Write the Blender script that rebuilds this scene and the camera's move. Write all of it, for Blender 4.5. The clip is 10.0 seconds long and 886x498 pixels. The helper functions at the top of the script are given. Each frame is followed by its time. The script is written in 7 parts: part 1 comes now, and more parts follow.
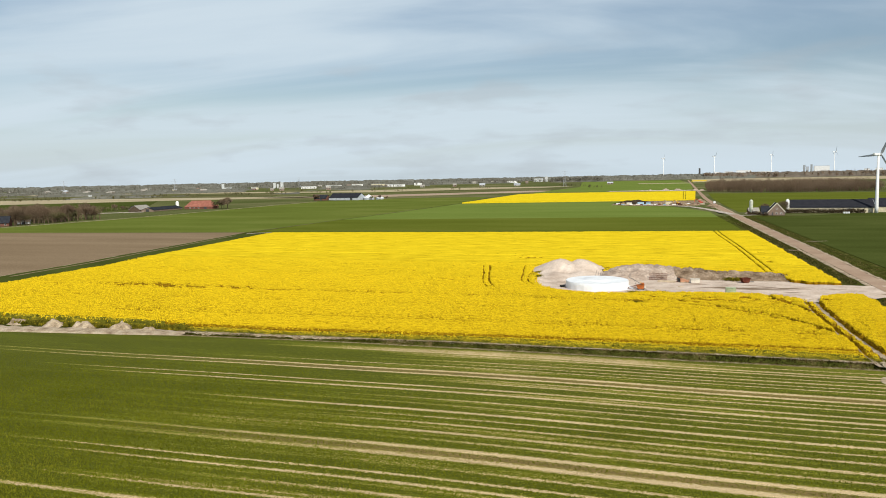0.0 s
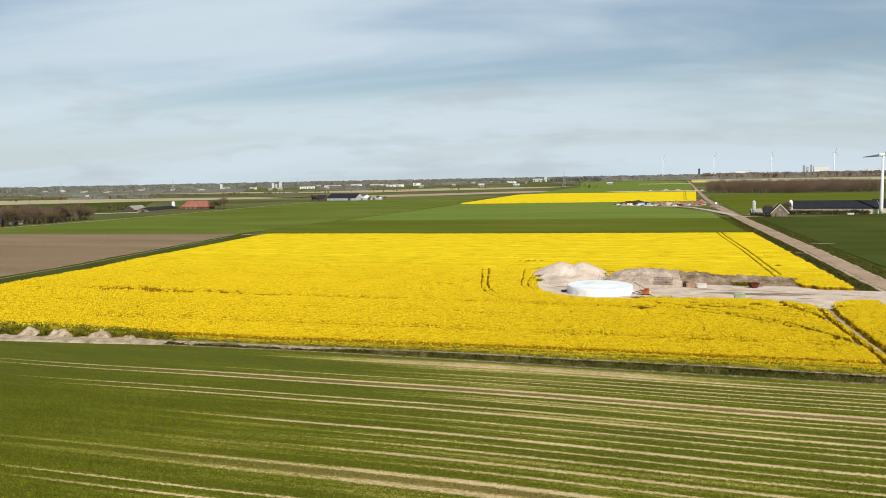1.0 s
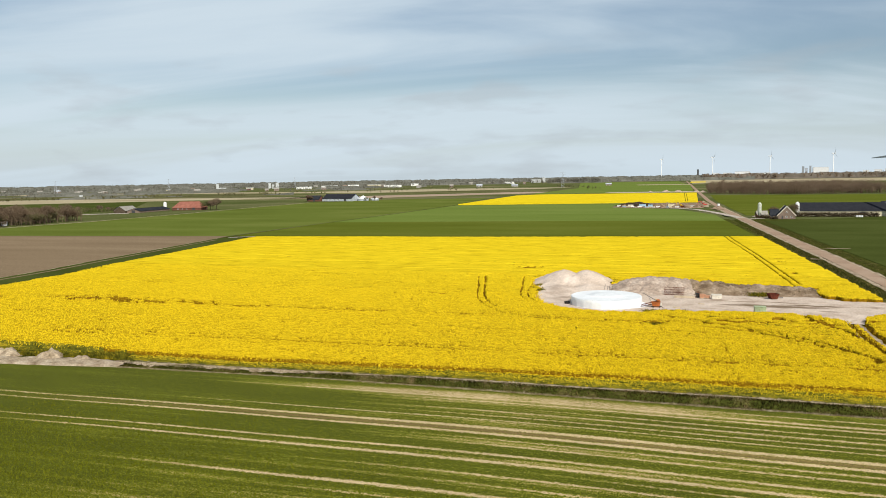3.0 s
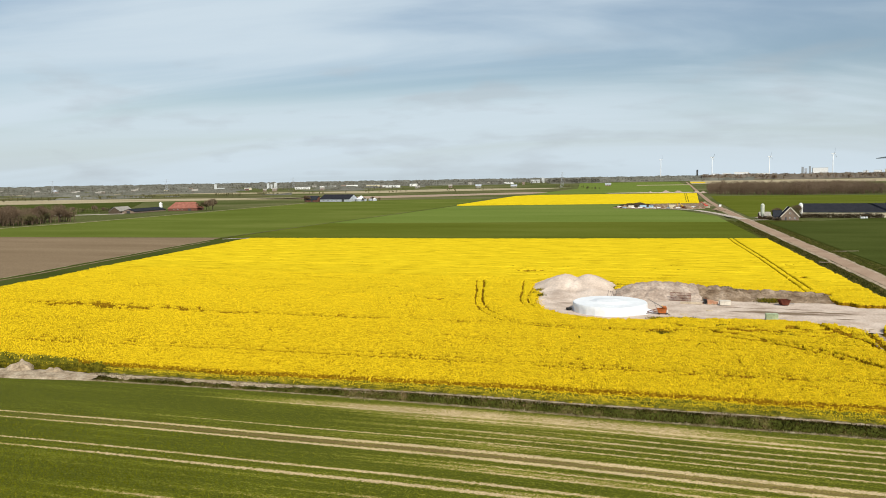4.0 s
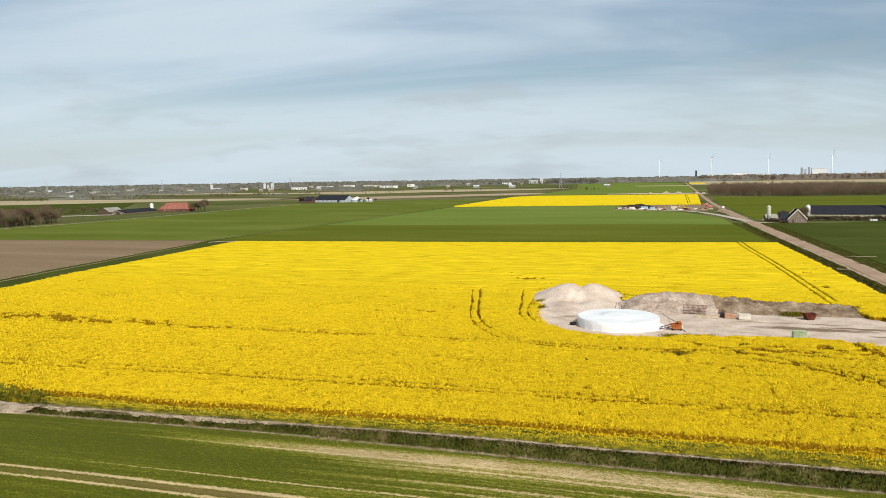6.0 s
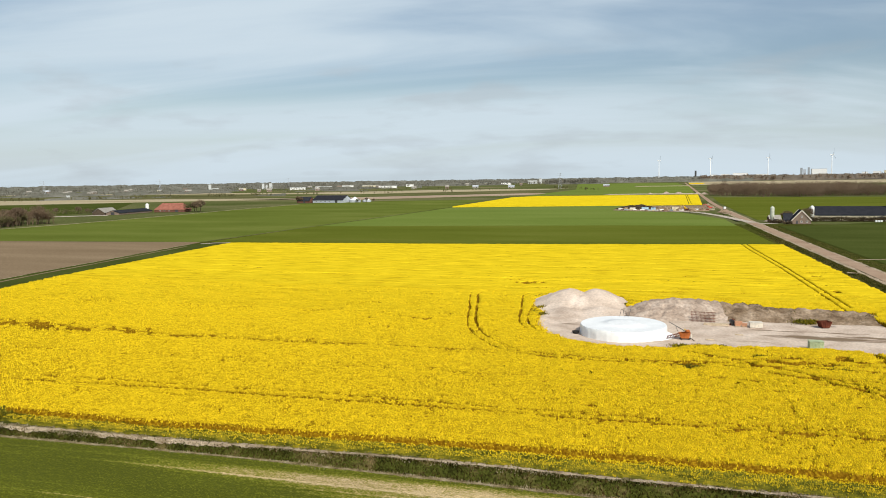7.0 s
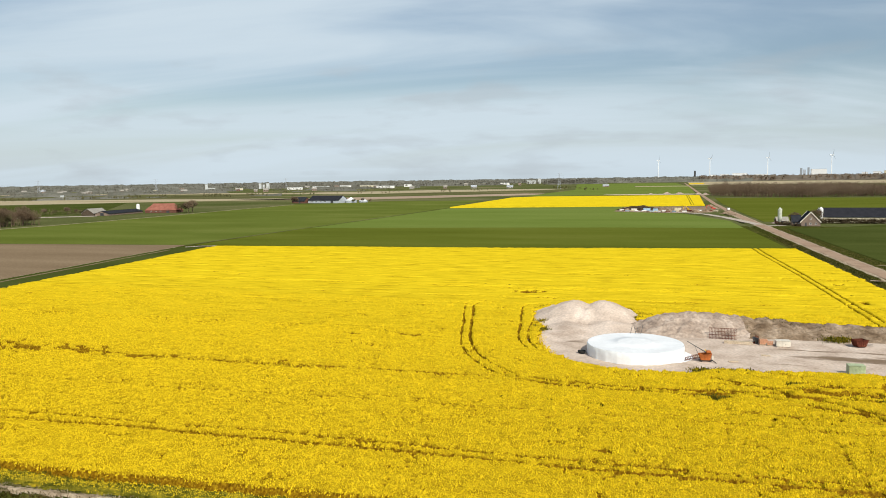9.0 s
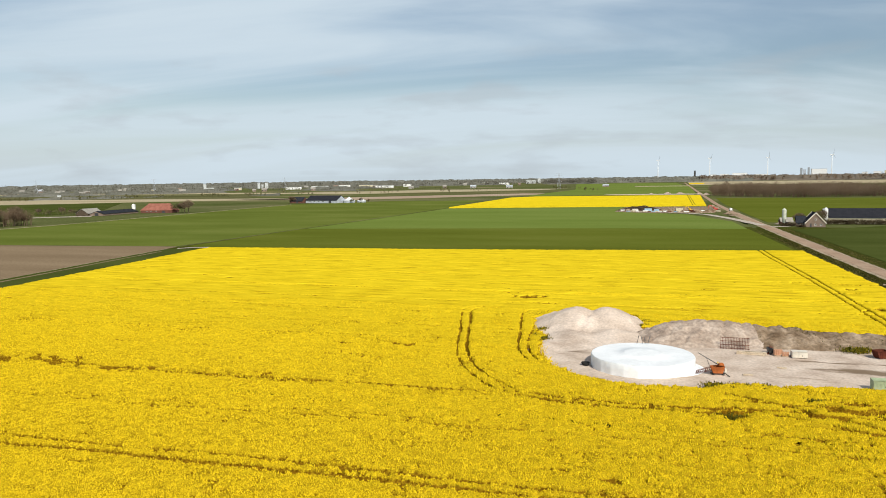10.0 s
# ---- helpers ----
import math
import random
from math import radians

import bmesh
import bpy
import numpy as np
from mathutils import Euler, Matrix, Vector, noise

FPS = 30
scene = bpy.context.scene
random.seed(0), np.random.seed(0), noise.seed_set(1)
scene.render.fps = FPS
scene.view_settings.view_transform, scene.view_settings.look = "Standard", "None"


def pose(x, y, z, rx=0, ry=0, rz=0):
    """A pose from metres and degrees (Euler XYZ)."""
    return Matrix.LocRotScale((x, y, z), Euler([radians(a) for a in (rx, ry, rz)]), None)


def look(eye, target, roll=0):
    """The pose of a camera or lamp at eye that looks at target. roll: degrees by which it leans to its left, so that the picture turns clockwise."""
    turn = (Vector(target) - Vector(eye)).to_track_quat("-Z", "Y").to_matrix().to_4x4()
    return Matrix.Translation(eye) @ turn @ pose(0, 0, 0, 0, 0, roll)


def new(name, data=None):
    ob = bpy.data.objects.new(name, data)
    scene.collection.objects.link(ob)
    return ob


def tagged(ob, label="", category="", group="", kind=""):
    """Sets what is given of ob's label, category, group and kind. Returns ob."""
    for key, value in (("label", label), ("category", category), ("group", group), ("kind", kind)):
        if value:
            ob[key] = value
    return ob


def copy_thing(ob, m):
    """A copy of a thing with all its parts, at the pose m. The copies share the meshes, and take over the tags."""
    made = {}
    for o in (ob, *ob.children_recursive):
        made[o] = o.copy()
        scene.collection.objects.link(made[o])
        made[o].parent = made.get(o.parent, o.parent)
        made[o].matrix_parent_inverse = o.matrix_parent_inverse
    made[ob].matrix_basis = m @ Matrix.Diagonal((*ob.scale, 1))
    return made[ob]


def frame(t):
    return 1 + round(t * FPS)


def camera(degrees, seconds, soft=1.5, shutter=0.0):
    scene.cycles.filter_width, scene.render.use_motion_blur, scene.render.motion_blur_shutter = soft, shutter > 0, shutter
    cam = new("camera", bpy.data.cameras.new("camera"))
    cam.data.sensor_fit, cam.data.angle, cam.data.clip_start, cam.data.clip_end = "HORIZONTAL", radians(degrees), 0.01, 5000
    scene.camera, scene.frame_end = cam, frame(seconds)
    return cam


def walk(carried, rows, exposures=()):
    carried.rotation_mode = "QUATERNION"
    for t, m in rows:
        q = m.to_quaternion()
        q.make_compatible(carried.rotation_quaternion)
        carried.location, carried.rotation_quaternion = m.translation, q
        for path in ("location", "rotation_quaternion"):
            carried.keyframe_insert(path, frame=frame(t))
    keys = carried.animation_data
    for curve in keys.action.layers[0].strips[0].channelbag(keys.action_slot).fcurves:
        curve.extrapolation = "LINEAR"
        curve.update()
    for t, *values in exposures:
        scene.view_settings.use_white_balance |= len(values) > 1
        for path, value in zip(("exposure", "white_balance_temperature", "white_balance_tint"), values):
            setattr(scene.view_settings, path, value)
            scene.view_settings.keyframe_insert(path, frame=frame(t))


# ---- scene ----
cam = camera(62.2, 10.0, 0.95)
# seconds, eye x y z, yaw, pitch, lean
PATH = [
    (0.0, 0.000, -0.000, 31.735, 19.075, -5.641, -1.132),
    (0.5, -0.986, 3.863, 31.792, 19.044, -5.638, -1.107),
    (1.0, -1.971, 7.731, 31.846, 19.009, -5.633, -1.083),
    (1.5, -2.955, 11.608, 31.897, 18.974, -5.628, -1.060),
    (2.0, -3.937, 15.492, 31.946, 18.937, -5.622, -1.037),
    (2.5, -4.917, 19.385, 31.993, 18.900, -5.614, -1.016),
    (3.0, -5.894, 23.287, 32.039, 18.863, -5.607, -0.995),
    (3.5, -6.869, 27.197, 32.082, 18.824, -5.598, -0.976),
    (4.0, -7.839, 31.116, 32.125, 18.786, -5.590, -0.957),
    (4.5, -8.807, 35.046, 32.167, 18.749, -5.582, -0.939),
    (5.0, -9.771, 38.985, 32.209, 18.712, -5.575, -0.923),
    (5.5, -10.732, 42.934, 32.250, 18.675, -5.568, -0.907),
    (6.0, -11.688, 46.894, 32.292, 18.640, -5.563, -0.892),
    (6.5, -12.639, 50.866, 32.334, 18.606, -5.558, -0.878),
    (7.0, -13.585, 54.849, 32.377, 18.574, -5.556, -0.866),
    (7.5, -14.525, 58.845, 32.421, 18.544, -5.554, -0.853),
    (8.0, -15.461, 62.852, 32.465, 18.516, -5.556, -0.842),
    (8.5, -16.390, 66.872, 32.512, 18.490, -5.560, -0.832),
    (9.0, -17.313, 70.904, 32.562, 18.467, -5.565, -0.823),
    (9.5, -18.229, 74.950, 32.613, 18.448, -5.575, -0.815),
    (10.0, -19.138, 79.010, 32.667, 18.432, -5.587, -0.807),
]


def drone_pose(x, y, z, yaw, pitch, lean):
    ya, pi = radians(yaw), radians(pitch)
    way = Vector((-math.sin(ya) * math.cos(pi), math.cos(ya) * math.cos(pi), math.sin(pi)))
    eye = Vector((x, y, z))
    return look(eye, eye + way, lean)


walk(cam, [(t, drone_pose(*row)) for t, *row in PATH], exposures=[(0.0, -0.09, 6500, 7), (10.0, -0.09, 6500, 7)])

# ---- world, sun ----
SUN = Vector((0.64, -0.77, 0.0)).normalized()
ELEV = radians(42)
world = bpy.data.worlds.new("sky")
scene.world = world
world.use_nodes = True
wn, wl = world.node_tree.nodes, world.node_tree.links
wn.clear()
sky = wn.new("ShaderNodeTexSky")
sky.sky_type, sky.sun_disc = "NISHITA", False
sky.sun_elevation, sky.sun_rotation = ELEV, math.atan2(SUN.x, SUN.y)
sky.air_density, sky.dust_density, sky.ozone_density = 1.0, 1.3, 1.3
coord = wn.new("ShaderNodeTexCoord")
split = wn.new("ShaderNodeSeparateXYZ")
wl.new(coord.outputs["Generated"], split.inputs[0])
lift = wn.new("ShaderNodeMath")
lift.operation, lift.inputs[1].default_value = "ADD", 0.2
wl.new(split.outputs[2], lift.inputs[0])
flat = wn.new("ShaderNodeVectorMath")
flat.operation = "DIVIDE"
wl.new(coord.outputs["Generated"], flat.inputs[0])
spread = wn.new("ShaderNodeCombineXYZ")
for k in range(3):
    wl.new(lift.outputs[0], spread.inputs[k])
wl.new(spread.outputs[0], flat.inputs[1])
turnmap = wn.new("ShaderNodeMapping")
turnmap.vector_type = "TEXTURE"
turnmap.inputs["Rotation"].default_value = (0, 0, radians(13))
turnmap.inputs["Scale"].default_value = (3.4, 1.0, 1.0)
wl.new(flat.outputs[0], turnmap.inputs[0])
cirrus = wn.new("ShaderNodeTexNoise")
cirrus.noise_dimensions = "2D"
cirrus.inputs["Scale"].default_value, cirrus.inputs["Detail"].default_value = 1.25, 7.0
cirrus.inputs["Roughness"].default_value, cirrus.inputs["Distortion"].default_value = 0.52, 0.5
wl.new(turnmap.outputs[0], cirrus.inputs["Vector"])
veil = wn.new("ShaderNodeValToRGB")
veil.color_ramp.interpolation = "EASE"
veil.color_ramp.elements[0].position, veil.color_ramp.elements[0].color = 0.28, (0.06, 0.06, 0.06, 1)
veil.color_ramp.elements[1].position, veil.color_ramp.elements[1].color = 0.74, (0.92, 0.92, 0.92, 1)
wl.new(cirrus.outputs[0], veil.inputs[0])
murk = wn.new("ShaderNodeMapRange")
murk.inputs[1].default_value, murk.inputs[2].default_value = 0.0, 0.15
murk.interpolation_type = "SMOOTHSTEP"
murk.inputs[3].default_value, murk.inputs[4].default_value = 0.75, 0.0
wl.new(split.outputs[2], murk.inputs[0])
most = wn.new("ShaderNodeMath")
most.operation = "MULTIPLY_ADD"
thin = wn.new("ShaderNodeMapRange")
thin.inputs[1].default_value, thin.inputs[2].default_value = 0.32, 0.85
thin.inputs[3].default_value, thin.inputs[4].default_value = 1.0, 0.45
wl.new(split.outputs[2], thin.inputs[0])
wisps = wn.new("ShaderNodeMath")
wisps.operation = "MULTIPLY"
wl.new(veil.outputs[0], wisps.inputs[0])
wl.new(thin.outputs[0], wisps.inputs[1])
clear = wn.new("ShaderNodeMath")
clear.operation, clear.inputs[0].default_value = "SUBTRACT", 1.0
wl.new(murk.outputs[0], clear.inputs[1])
wl.new(wisps.outputs[0], most.inputs[0])
wl.new(clear.outputs[0], most.inputs[1])
wl.new(murk.outputs[0], most.inputs[2])
clouded = wn.new("ShaderNodeMix")
clouded.data_type = "RGBA"
clouded.inputs[7].default_value = (6.9, 7.9, 8.85, 1)
wl.new(most.outputs[0], clouded.inputs[0])
wl.new(sky.outputs[0], clouded.inputs[6])
air = wn.new("ShaderNodeBackground")
air.inputs["Strength"].default_value = 0.1
# small grey clouds low in the sky
scud_map = wn.new("ShaderNodeMapping")
scud_map.inputs["Scale"].default_value = (1.0, 1.6, 5.0)
scud_map.inputs["Location"].default_value = (1.7, 0.3, 0.0)
wl.new(coord.outputs["Generated"], scud_map.inputs[0])
scud = wn.new("ShaderNodeTexNoise")
scud.inputs["Scale"].default_value, scud.inputs["Detail"].default_value = 6.5, 6.0
wl.new(scud_map.outputs[0], scud.inputs["Vector"])
scud_cut = wn.new("ShaderNodeMapRange")
scud_cut.inputs[1].default_value, scud_cut.inputs[2].default_value, scud_cut.inputs[4].default_value = 0.54, 0.7, 0.42
wl.new(scud.outputs[0], scud_cut.inputs[0])
scud_low = wn.new("ShaderNodeMapRange")
scud_low.inputs[1].default_value, scud_low.inputs[2].default_value, scud_low.inputs[3].default_value, scud_low.inputs[4].default_value = 0.1, 0.2, 1.0, 0.0
wl.new(split.outputs[2], scud_low.inputs[0])
scud_fac = wn.new("ShaderNodeMath")
scud_fac.operation = "MULTIPLY"
wl.new(scud_cut.outputs[0], scud_fac.inputs[0])
wl.new(scud_low.outputs[0], scud_fac.inputs[1])
scudded = wn.new("ShaderNodeMix")
scudded.data_type = "RGBA"
scudded.inputs[7].default_value = (4.9, 5.3, 5.8, 1)
wl.new(scud_fac.outputs[0], scudded.inputs[0])
wl.new(clouded.outputs[2], scudded.inputs[6])
wl.new(scudded.outputs[2], air.inputs[0])
wout = wn.new("ShaderNodeOutputWorld")
wl.new(air.outputs[0], wout.inputs[0])

sun = new("sun", bpy.data.lights.new("sun", "SUN"))
sun.data.energy, sun.data.angle, sun.data.color = 4.7, radians(0.6), (1.0, 0.93, 0.81)
sun.matrix_world = look(SUN * 50 * math.cos(ELEV) + Vector((0, 0, 50 * math.sin(ELEV))), (0, 0, 0))


# ---- materials ----
def ramp(nodes, stops):
    r = nodes.new("ShaderNodeValToRGB")
    el = r.color_ramp.elements
    while len(el) < len(stops):
        el.new(0.5)
    for e, (p, c) in zip(el, stops):
        e.position, e.color = p, (*c, 1)
    return r


def surface(name, stops, scale=1.0, fine=8.0, grain=0.35, rough=0.9, bump=0.3, depth=0.05, stretch=(1, 1, 1), turn=0.0, island=0.0, each=0.0, metal=0.0, distort=0.0, local=False):
    """A two-scale procedural material in metres: a broad noise through a ramp, a fine grain over it."""
    m = bpy.data.materials.new(name)
    m.use_nodes = True
    n, l = m.node_tree.nodes, m.node_tree.links
    bsdf = n["Principled BSDF"]
    if local:
        src = n.new("ShaderNodeTexCoord").outputs["Object"]
    else:
        src = n.new("ShaderNodeNewGeometry").outputs["Position"]
    mp = n.new("ShaderNodeMapping")
    mp.inputs["Scale"].default_value = stretch
    mp.inputs["Rotation"].default_value = (0, 0, radians(turn))
    mp.vector_type = "POINT"
    l.new(src, mp.inputs[0])
    a = n.new("ShaderNodeTexNoise")
    a.inputs["Scale"].default_value, a.inputs["Detail"].default_value, a.inputs["Distortion"].default_value = scale, 5, distort
    l.new(mp.outputs[0], a.inputs["Vector"])
    b = n.new("ShaderNodeTexNoise")
    b.inputs["Scale"].default_value, b.inputs["Detail"].default_value = fine, 4
    l.new(src, b.inputs["Vector"])
    r = ramp(n, stops)
    fac = a.outputs[0]
    if island or each:
        add = n.new("ShaderNodeMath")
        add.operation = "MULTIPLY_ADD"
        if island:
            l.new(n.new("ShaderNodeNewGeometry").outputs["Random Per Island"], add.inputs[0])
        else:
            l.new(n.new("ShaderNodeObjectInfo").outputs["Random"], add.inputs[0])
        add.inputs[1].default_value = island or each
        l.new(fac, add.inputs[2])
        sub = n.new("ShaderNodeMath")
        sub.operation, sub.inputs[1].default_value = "SUBTRACT", (island or each) / 2
        l.new(add.outputs[0], sub.inputs[0])
        fac = sub.outputs[0]
    l.new(fac, r.inputs[0])
    mr = n.new("ShaderNodeMapRange")
    mr.inputs[1].default_value, mr.inputs[2].default_value = 0.3, 0.7
    mr.inputs[3].default_value, mr.inputs[4].default_value = 1 - grain, 1 + grain
    l.new(b.outputs[0], mr.inputs[0])
    mul = n.new("ShaderNodeVectorMath")
    mul.operation = "SCALE"
    l.new(r.outputs[0], mul.inputs[0])
    l.new(mr.outputs[0], mul.inputs["Scale"])
    l.new(mul.outputs[0], bsdf.inputs["Base Color"])
    bsdf.inputs["Roughness"].default_value, bsdf.inputs["Metallic"].default_value = rough, metal
    bsdf.inputs["Specular IOR Level"].default_value = 0.0 if rough > 0.7 else 0.4
    if bump:
        bp = n.new("ShaderNodeBump")
        bp.inputs["Strength"].default_value, bp.inputs["Distance"].default_value = bump, depth
        l.new(b.outputs[0], bp.inputs["Height"])
        l.new(bp.outputs[0], bsdf.inputs["Normal"])
    return m


def plain(name, c, rough=0.5, metal=0.0, vary=0.15, fine=3.0):
    lo, hi = [v * (1 - vary) for v in c], [min(1, v * (1 + vary)) for v in c]
    return surface(name, [(0.35, lo), (0.65, hi)], 0.6, fine, vary * 0.6, rough, 0.15, 0.01, metal=metal, local=True)


M_GRASS = surface("verge_grass", [(0.3, (0.035, 0.04, 0.008)), (0.55, (0.06, 0.066, 0.013)), (0.8, (0.14, 0.112, 0.045))], 0.35, 3.5, 0.5, bump=0.8, depth=0.25)
M_GROUND = surface("farmland", [(0.3, (0.07, 0.085, 0.025)), (0.5, (0.1, 0.11, 0.04)), (0.7, (0.19, 0.165, 0.09))], 0.006, 0.4, 0.25, bump=0.3, depth=0.2)
M_FLOWER = surface("rape_flowers", [(0.32, (0.56, 0.41, 0.013)), (0.44, (0.68, 0.5, 0.015)), (0.7, (0.76, 0.57, 0.02))], 0.35, 3.0, 0.15, bump=0.5, depth=0.15, stretch=(0.3, 1, 1))
M_HEADS = surface("rape_flower_heads", [(0.15, (0.42, 0.298, 0.01)), (0.32, (0.57, 0.41, 0.012)), (0.5, (0.68, 0.495, 0.015)), (0.8, (0.78, 0.58, 0.02))], 0.8, 6, 0.1, bump=0, island=0.36)
M_HEADS_DULL = surface("sparse_rape_heads", [(0.2, (0.2, 0.175, 0.02)), (0.38, (0.38, 0.3, 0.022)), (0.55, (0.53, 0.395, 0.018)), (0.8, (0.68, 0.5, 0.016))], 0.9, 6, 0.15, bump=0, island=0.42)
M_FRINGE = surface("thin_rape_stems", [(0.3, (0.045, 0.046, 0.007)), (0.44, (0.092, 0.088, 0.011)), (0.56, (0.155, 0.135, 0.014)), (0.72, (0.32, 0.24, 0.016))], 1.3, 6.0, 0.38, bump=0.6, depth=0.12, stretch=(0.4, 1, 1))
M_SAND = surface("building_sand", [(0.3, (0.43, 0.34, 0.275)), (0.5, (0.55, 0.45, 0.375)), (0.7, (0.66, 0.555, 0.475))], 0.16, 2.2, 0.16, bump=0.5, depth=0.12)
M_SPOIL = surface("spoil_clay", [(0.3, (0.25, 0.19, 0.148)), (0.45, (0.35, 0.272, 0.218)), (0.58, (0.43, 0.345, 0.282)), (0.72, (0.5, 0.41, 0.345))], 0.3, 1.6, 0.25, bump=0.9, depth=0.3)
M_TOPSOIL = surface("brown_topsoil", [(0.3, (0.125, 0.084, 0.053)), (0.45, (0.21, 0.15, 0.1)), (0.6, (0.3, 0.226, 0.16)), (0.75, (0.41, 0.325, 0.245))], 0.35, 1.8, 0.3, bump=0.9, depth=0.3)
M_HEDGE = surface("hedge_twigs", [(0.3, (0.045, 0.034, 0.02)), (0.5, (0.075, 0.056, 0.034)), (0.7, (0.11, 0.085, 0.052))], 0.3, 2, 0.2, bump=0, island=0.4)
M_OFFWHITE = plain("weathered_white", (0.62, 0.57, 0.49), 0.7)
M_PLOUGH = surface("tilled_earth", [(0.3, (0.185, 0.133, 0.082)), (0.5, (0.215, 0.156, 0.098)), (0.7, (0.25, 0.185, 0.118))], 0.05, 1.2, 0.2, bump=0.5, depth=0.15, stretch=(0.15, 1, 1))
M_OLIVE = surface("olive_pasture", [(0.3, (0.075, 0.078, 0.03)), (0.5, (0.105, 0.104, 0.045)), (0.7, (0.17, 0.15, 0.075))], 0.012, 0.3, 0.2, bump=0.3, depth=0.1, stretch=(0.3, 1, 1))
M_GREEN = surface("young_wheat", [(0.3, (0.094, 0.116, 0.021)), (0.5, (0.114, 0.14, 0.027)), (0.7, (0.142, 0.163, 0.037))], 0.02, 1.5, 0.16, bump=0.4, depth=0.12, stretch=(0.4, 1, 1), turn=-4)
M_GREEN_DARK = surface("dark_wheat", [(0.3, (0.046, 0.058, 0.013)), (0.5, (0.058, 0.072, 0.017)), (0.7, (0.074, 0.088, 0.023))], 0.03, 1.5, 0.18, bump=0.4, depth=0.12, stretch=(0.35, 1, 1), turn=-5)
M_GREEN_LIGHT = surface("light_wheat", [(0.3, (0.12, 0.162, 0.032)), (0.5, (0.138, 0.182, 0.038)), (0.7, (0.156, 0.198, 0.047))], 0.02, 1.5, 0.15, bump=0.4, depth=0.12, stretch=(0.3, 1, 1), turn=-5)
M_GREEN_MID = surface("olive_wheat", [(0.3, (0.085, 0.102, 0.013)), (0.5, (0.103, 0.12, 0.017)), (0.7, (0.124, 0.138, 0.024))], 0.03, 1.5, 0.17, bump=0.4, depth=0.12, stretch=(0.25, 1, 1), turn=-5)
M_STUBBLE = surface("stubble", [(0.3, (0.3, 0.25, 0.15)), (0.5, (0.38, 0.32, 0.21)), (0.7, (0.44, 0.37, 0.25))], 0.02, 0.7, 0.18, bump=0.3, depth=0.1, stretch=(0.2, 1, 1))
M_PINK = surface("bare_clay", [(0.3, (0.3, 0.22, 0.16)), (0.5, (0.36, 0.27, 0.2)), (0.7, (0.41, 0.32, 0.24))], 0.02, 0.7, 0.15, bump=0.3, depth=0.1, stretch=(0.2, 1, 1))
M_ROAD = surface("road_paving", [(0.3, (0.29, 0.2, 0.14)), (0.5, (0.335, 0.237, 0.17)), (0.7, (0.385, 0.285, 0.21))], 0.1, 3, 0.12, 0.85, 0.2, 0.02)
M_GRAVEL = surface("pale_gravel", [(0.3, (0.3, 0.25, 0.2)), (0.5, (0.44, 0.38, 0.32)), (0.7, (0.54, 0.48, 0.42))], 0.4, 4, 0.25, bump=0.4, depth=0.04)
M_DUG = surface("dug_sandy_soil", [(0.28, (0.17, 0.125, 0.08)), (0.42, (0.31, 0.24, 0.165)), (0.58, (0.42, 0.34, 0.245)), (0.75, (0.5, 0.415, 0.315))], 0.5, 3, 0.3, bump=0.8, depth=0.15)
M_STRAW = surface("straw_and_sand", [(0.3, (0.12, 0.09, 0.045)), (0.5, (0.24, 0.19, 0.11)), (0.7, (0.38, 0.32, 0.22))], 0.8, 4, 0.35, bump=0.4, depth=0.08)
# white cladding of far buildings, greyed in colour for the haze before it
M_HAZED_WHITE = plain("hazed_white_cladding", (0.5, 0.52, 0.53), 0.7)
M_SHEET = surface("white_sheeting", [(0.3, (0.74, 0.75, 0.76)), (0.7, (0.84, 0.85, 0.86))], 0.35, 1.5, 0.04, 0.45, 0.5, 0.06, local=True)
M_WHITE = plain("white_paint", (0.78, 0.78, 0.77), 0.5)
M_TOWER = plain("turbine_white", (0.72, 0.73, 0.73), 0.45, vary=0.05)
M_BLADE = plain("turbine_blade", (0.3, 0.32, 0.34), 0.45, vary=0.08)
M_RUST = surface("rusted_steel", [(0.3, (0.07, 0.022, 0.016)), (0.6, (0.13, 0.04, 0.026)), (0.75, (0.2, 0.09, 0.055))], 0.8, 8, 0.25, 0.75, 0.3, 0.01, local=True)
M_ORANGE = plain("orange_paint", (0.4, 0.125, 0.04), 0.75, vary=0.3)
M_BLOCK = plain("pale_orange_block", (0.5, 0.27, 0.17), 0.85)
M_RED = plain("red_paint", (0.5, 0.05, 0.035), 0.5)
M_YELLOW = plain("yellow_paint", (0.7, 0.42, 0.03), 0.5)
M_BLUE = plain("pale_blue_sheet", (0.34, 0.5, 0.64), 0.6)
M_LIME = plain("pale_green_paint", (0.36, 0.42, 0.25), 0.65, vary=0.25)
M_SILO = plain("grey_green_silo", (0.5, 0.52, 0.43), 0.6)
M_TIMBER = surface("timber", [(0.3, (0.44, 0.35, 0.25)), (0.7, (0.6, 0.5, 0.38))], 0.6, 6, 0.2, 0.8, 0.2, 0.01, stretch=(1, 6, 6), local=True)
M_STEEL = plain("dark_steel", (0.12, 0.115, 0.11), 0.5, 0.6)
M_RUBBER = plain("black_rubber", (0.03, 0.03, 0.03), 0.8)
M_TILE_DARK = surface("dark_roof", [(0.3, (0.022, 0.024, 0.03)), (0.7, (0.04, 0.043, 0.052))], 0.5, 3, 0.2, 0.8, 0.4, 0.04, local=True)
M_SOLAR = surface("solar_panel", [(0.3, (0.024, 0.025, 0.031)), (0.7, (0.032, 0.033, 0.04))], 0.3, 2, 0.15, 0.75, 0.1, 0.01, each=0.05, local=True)
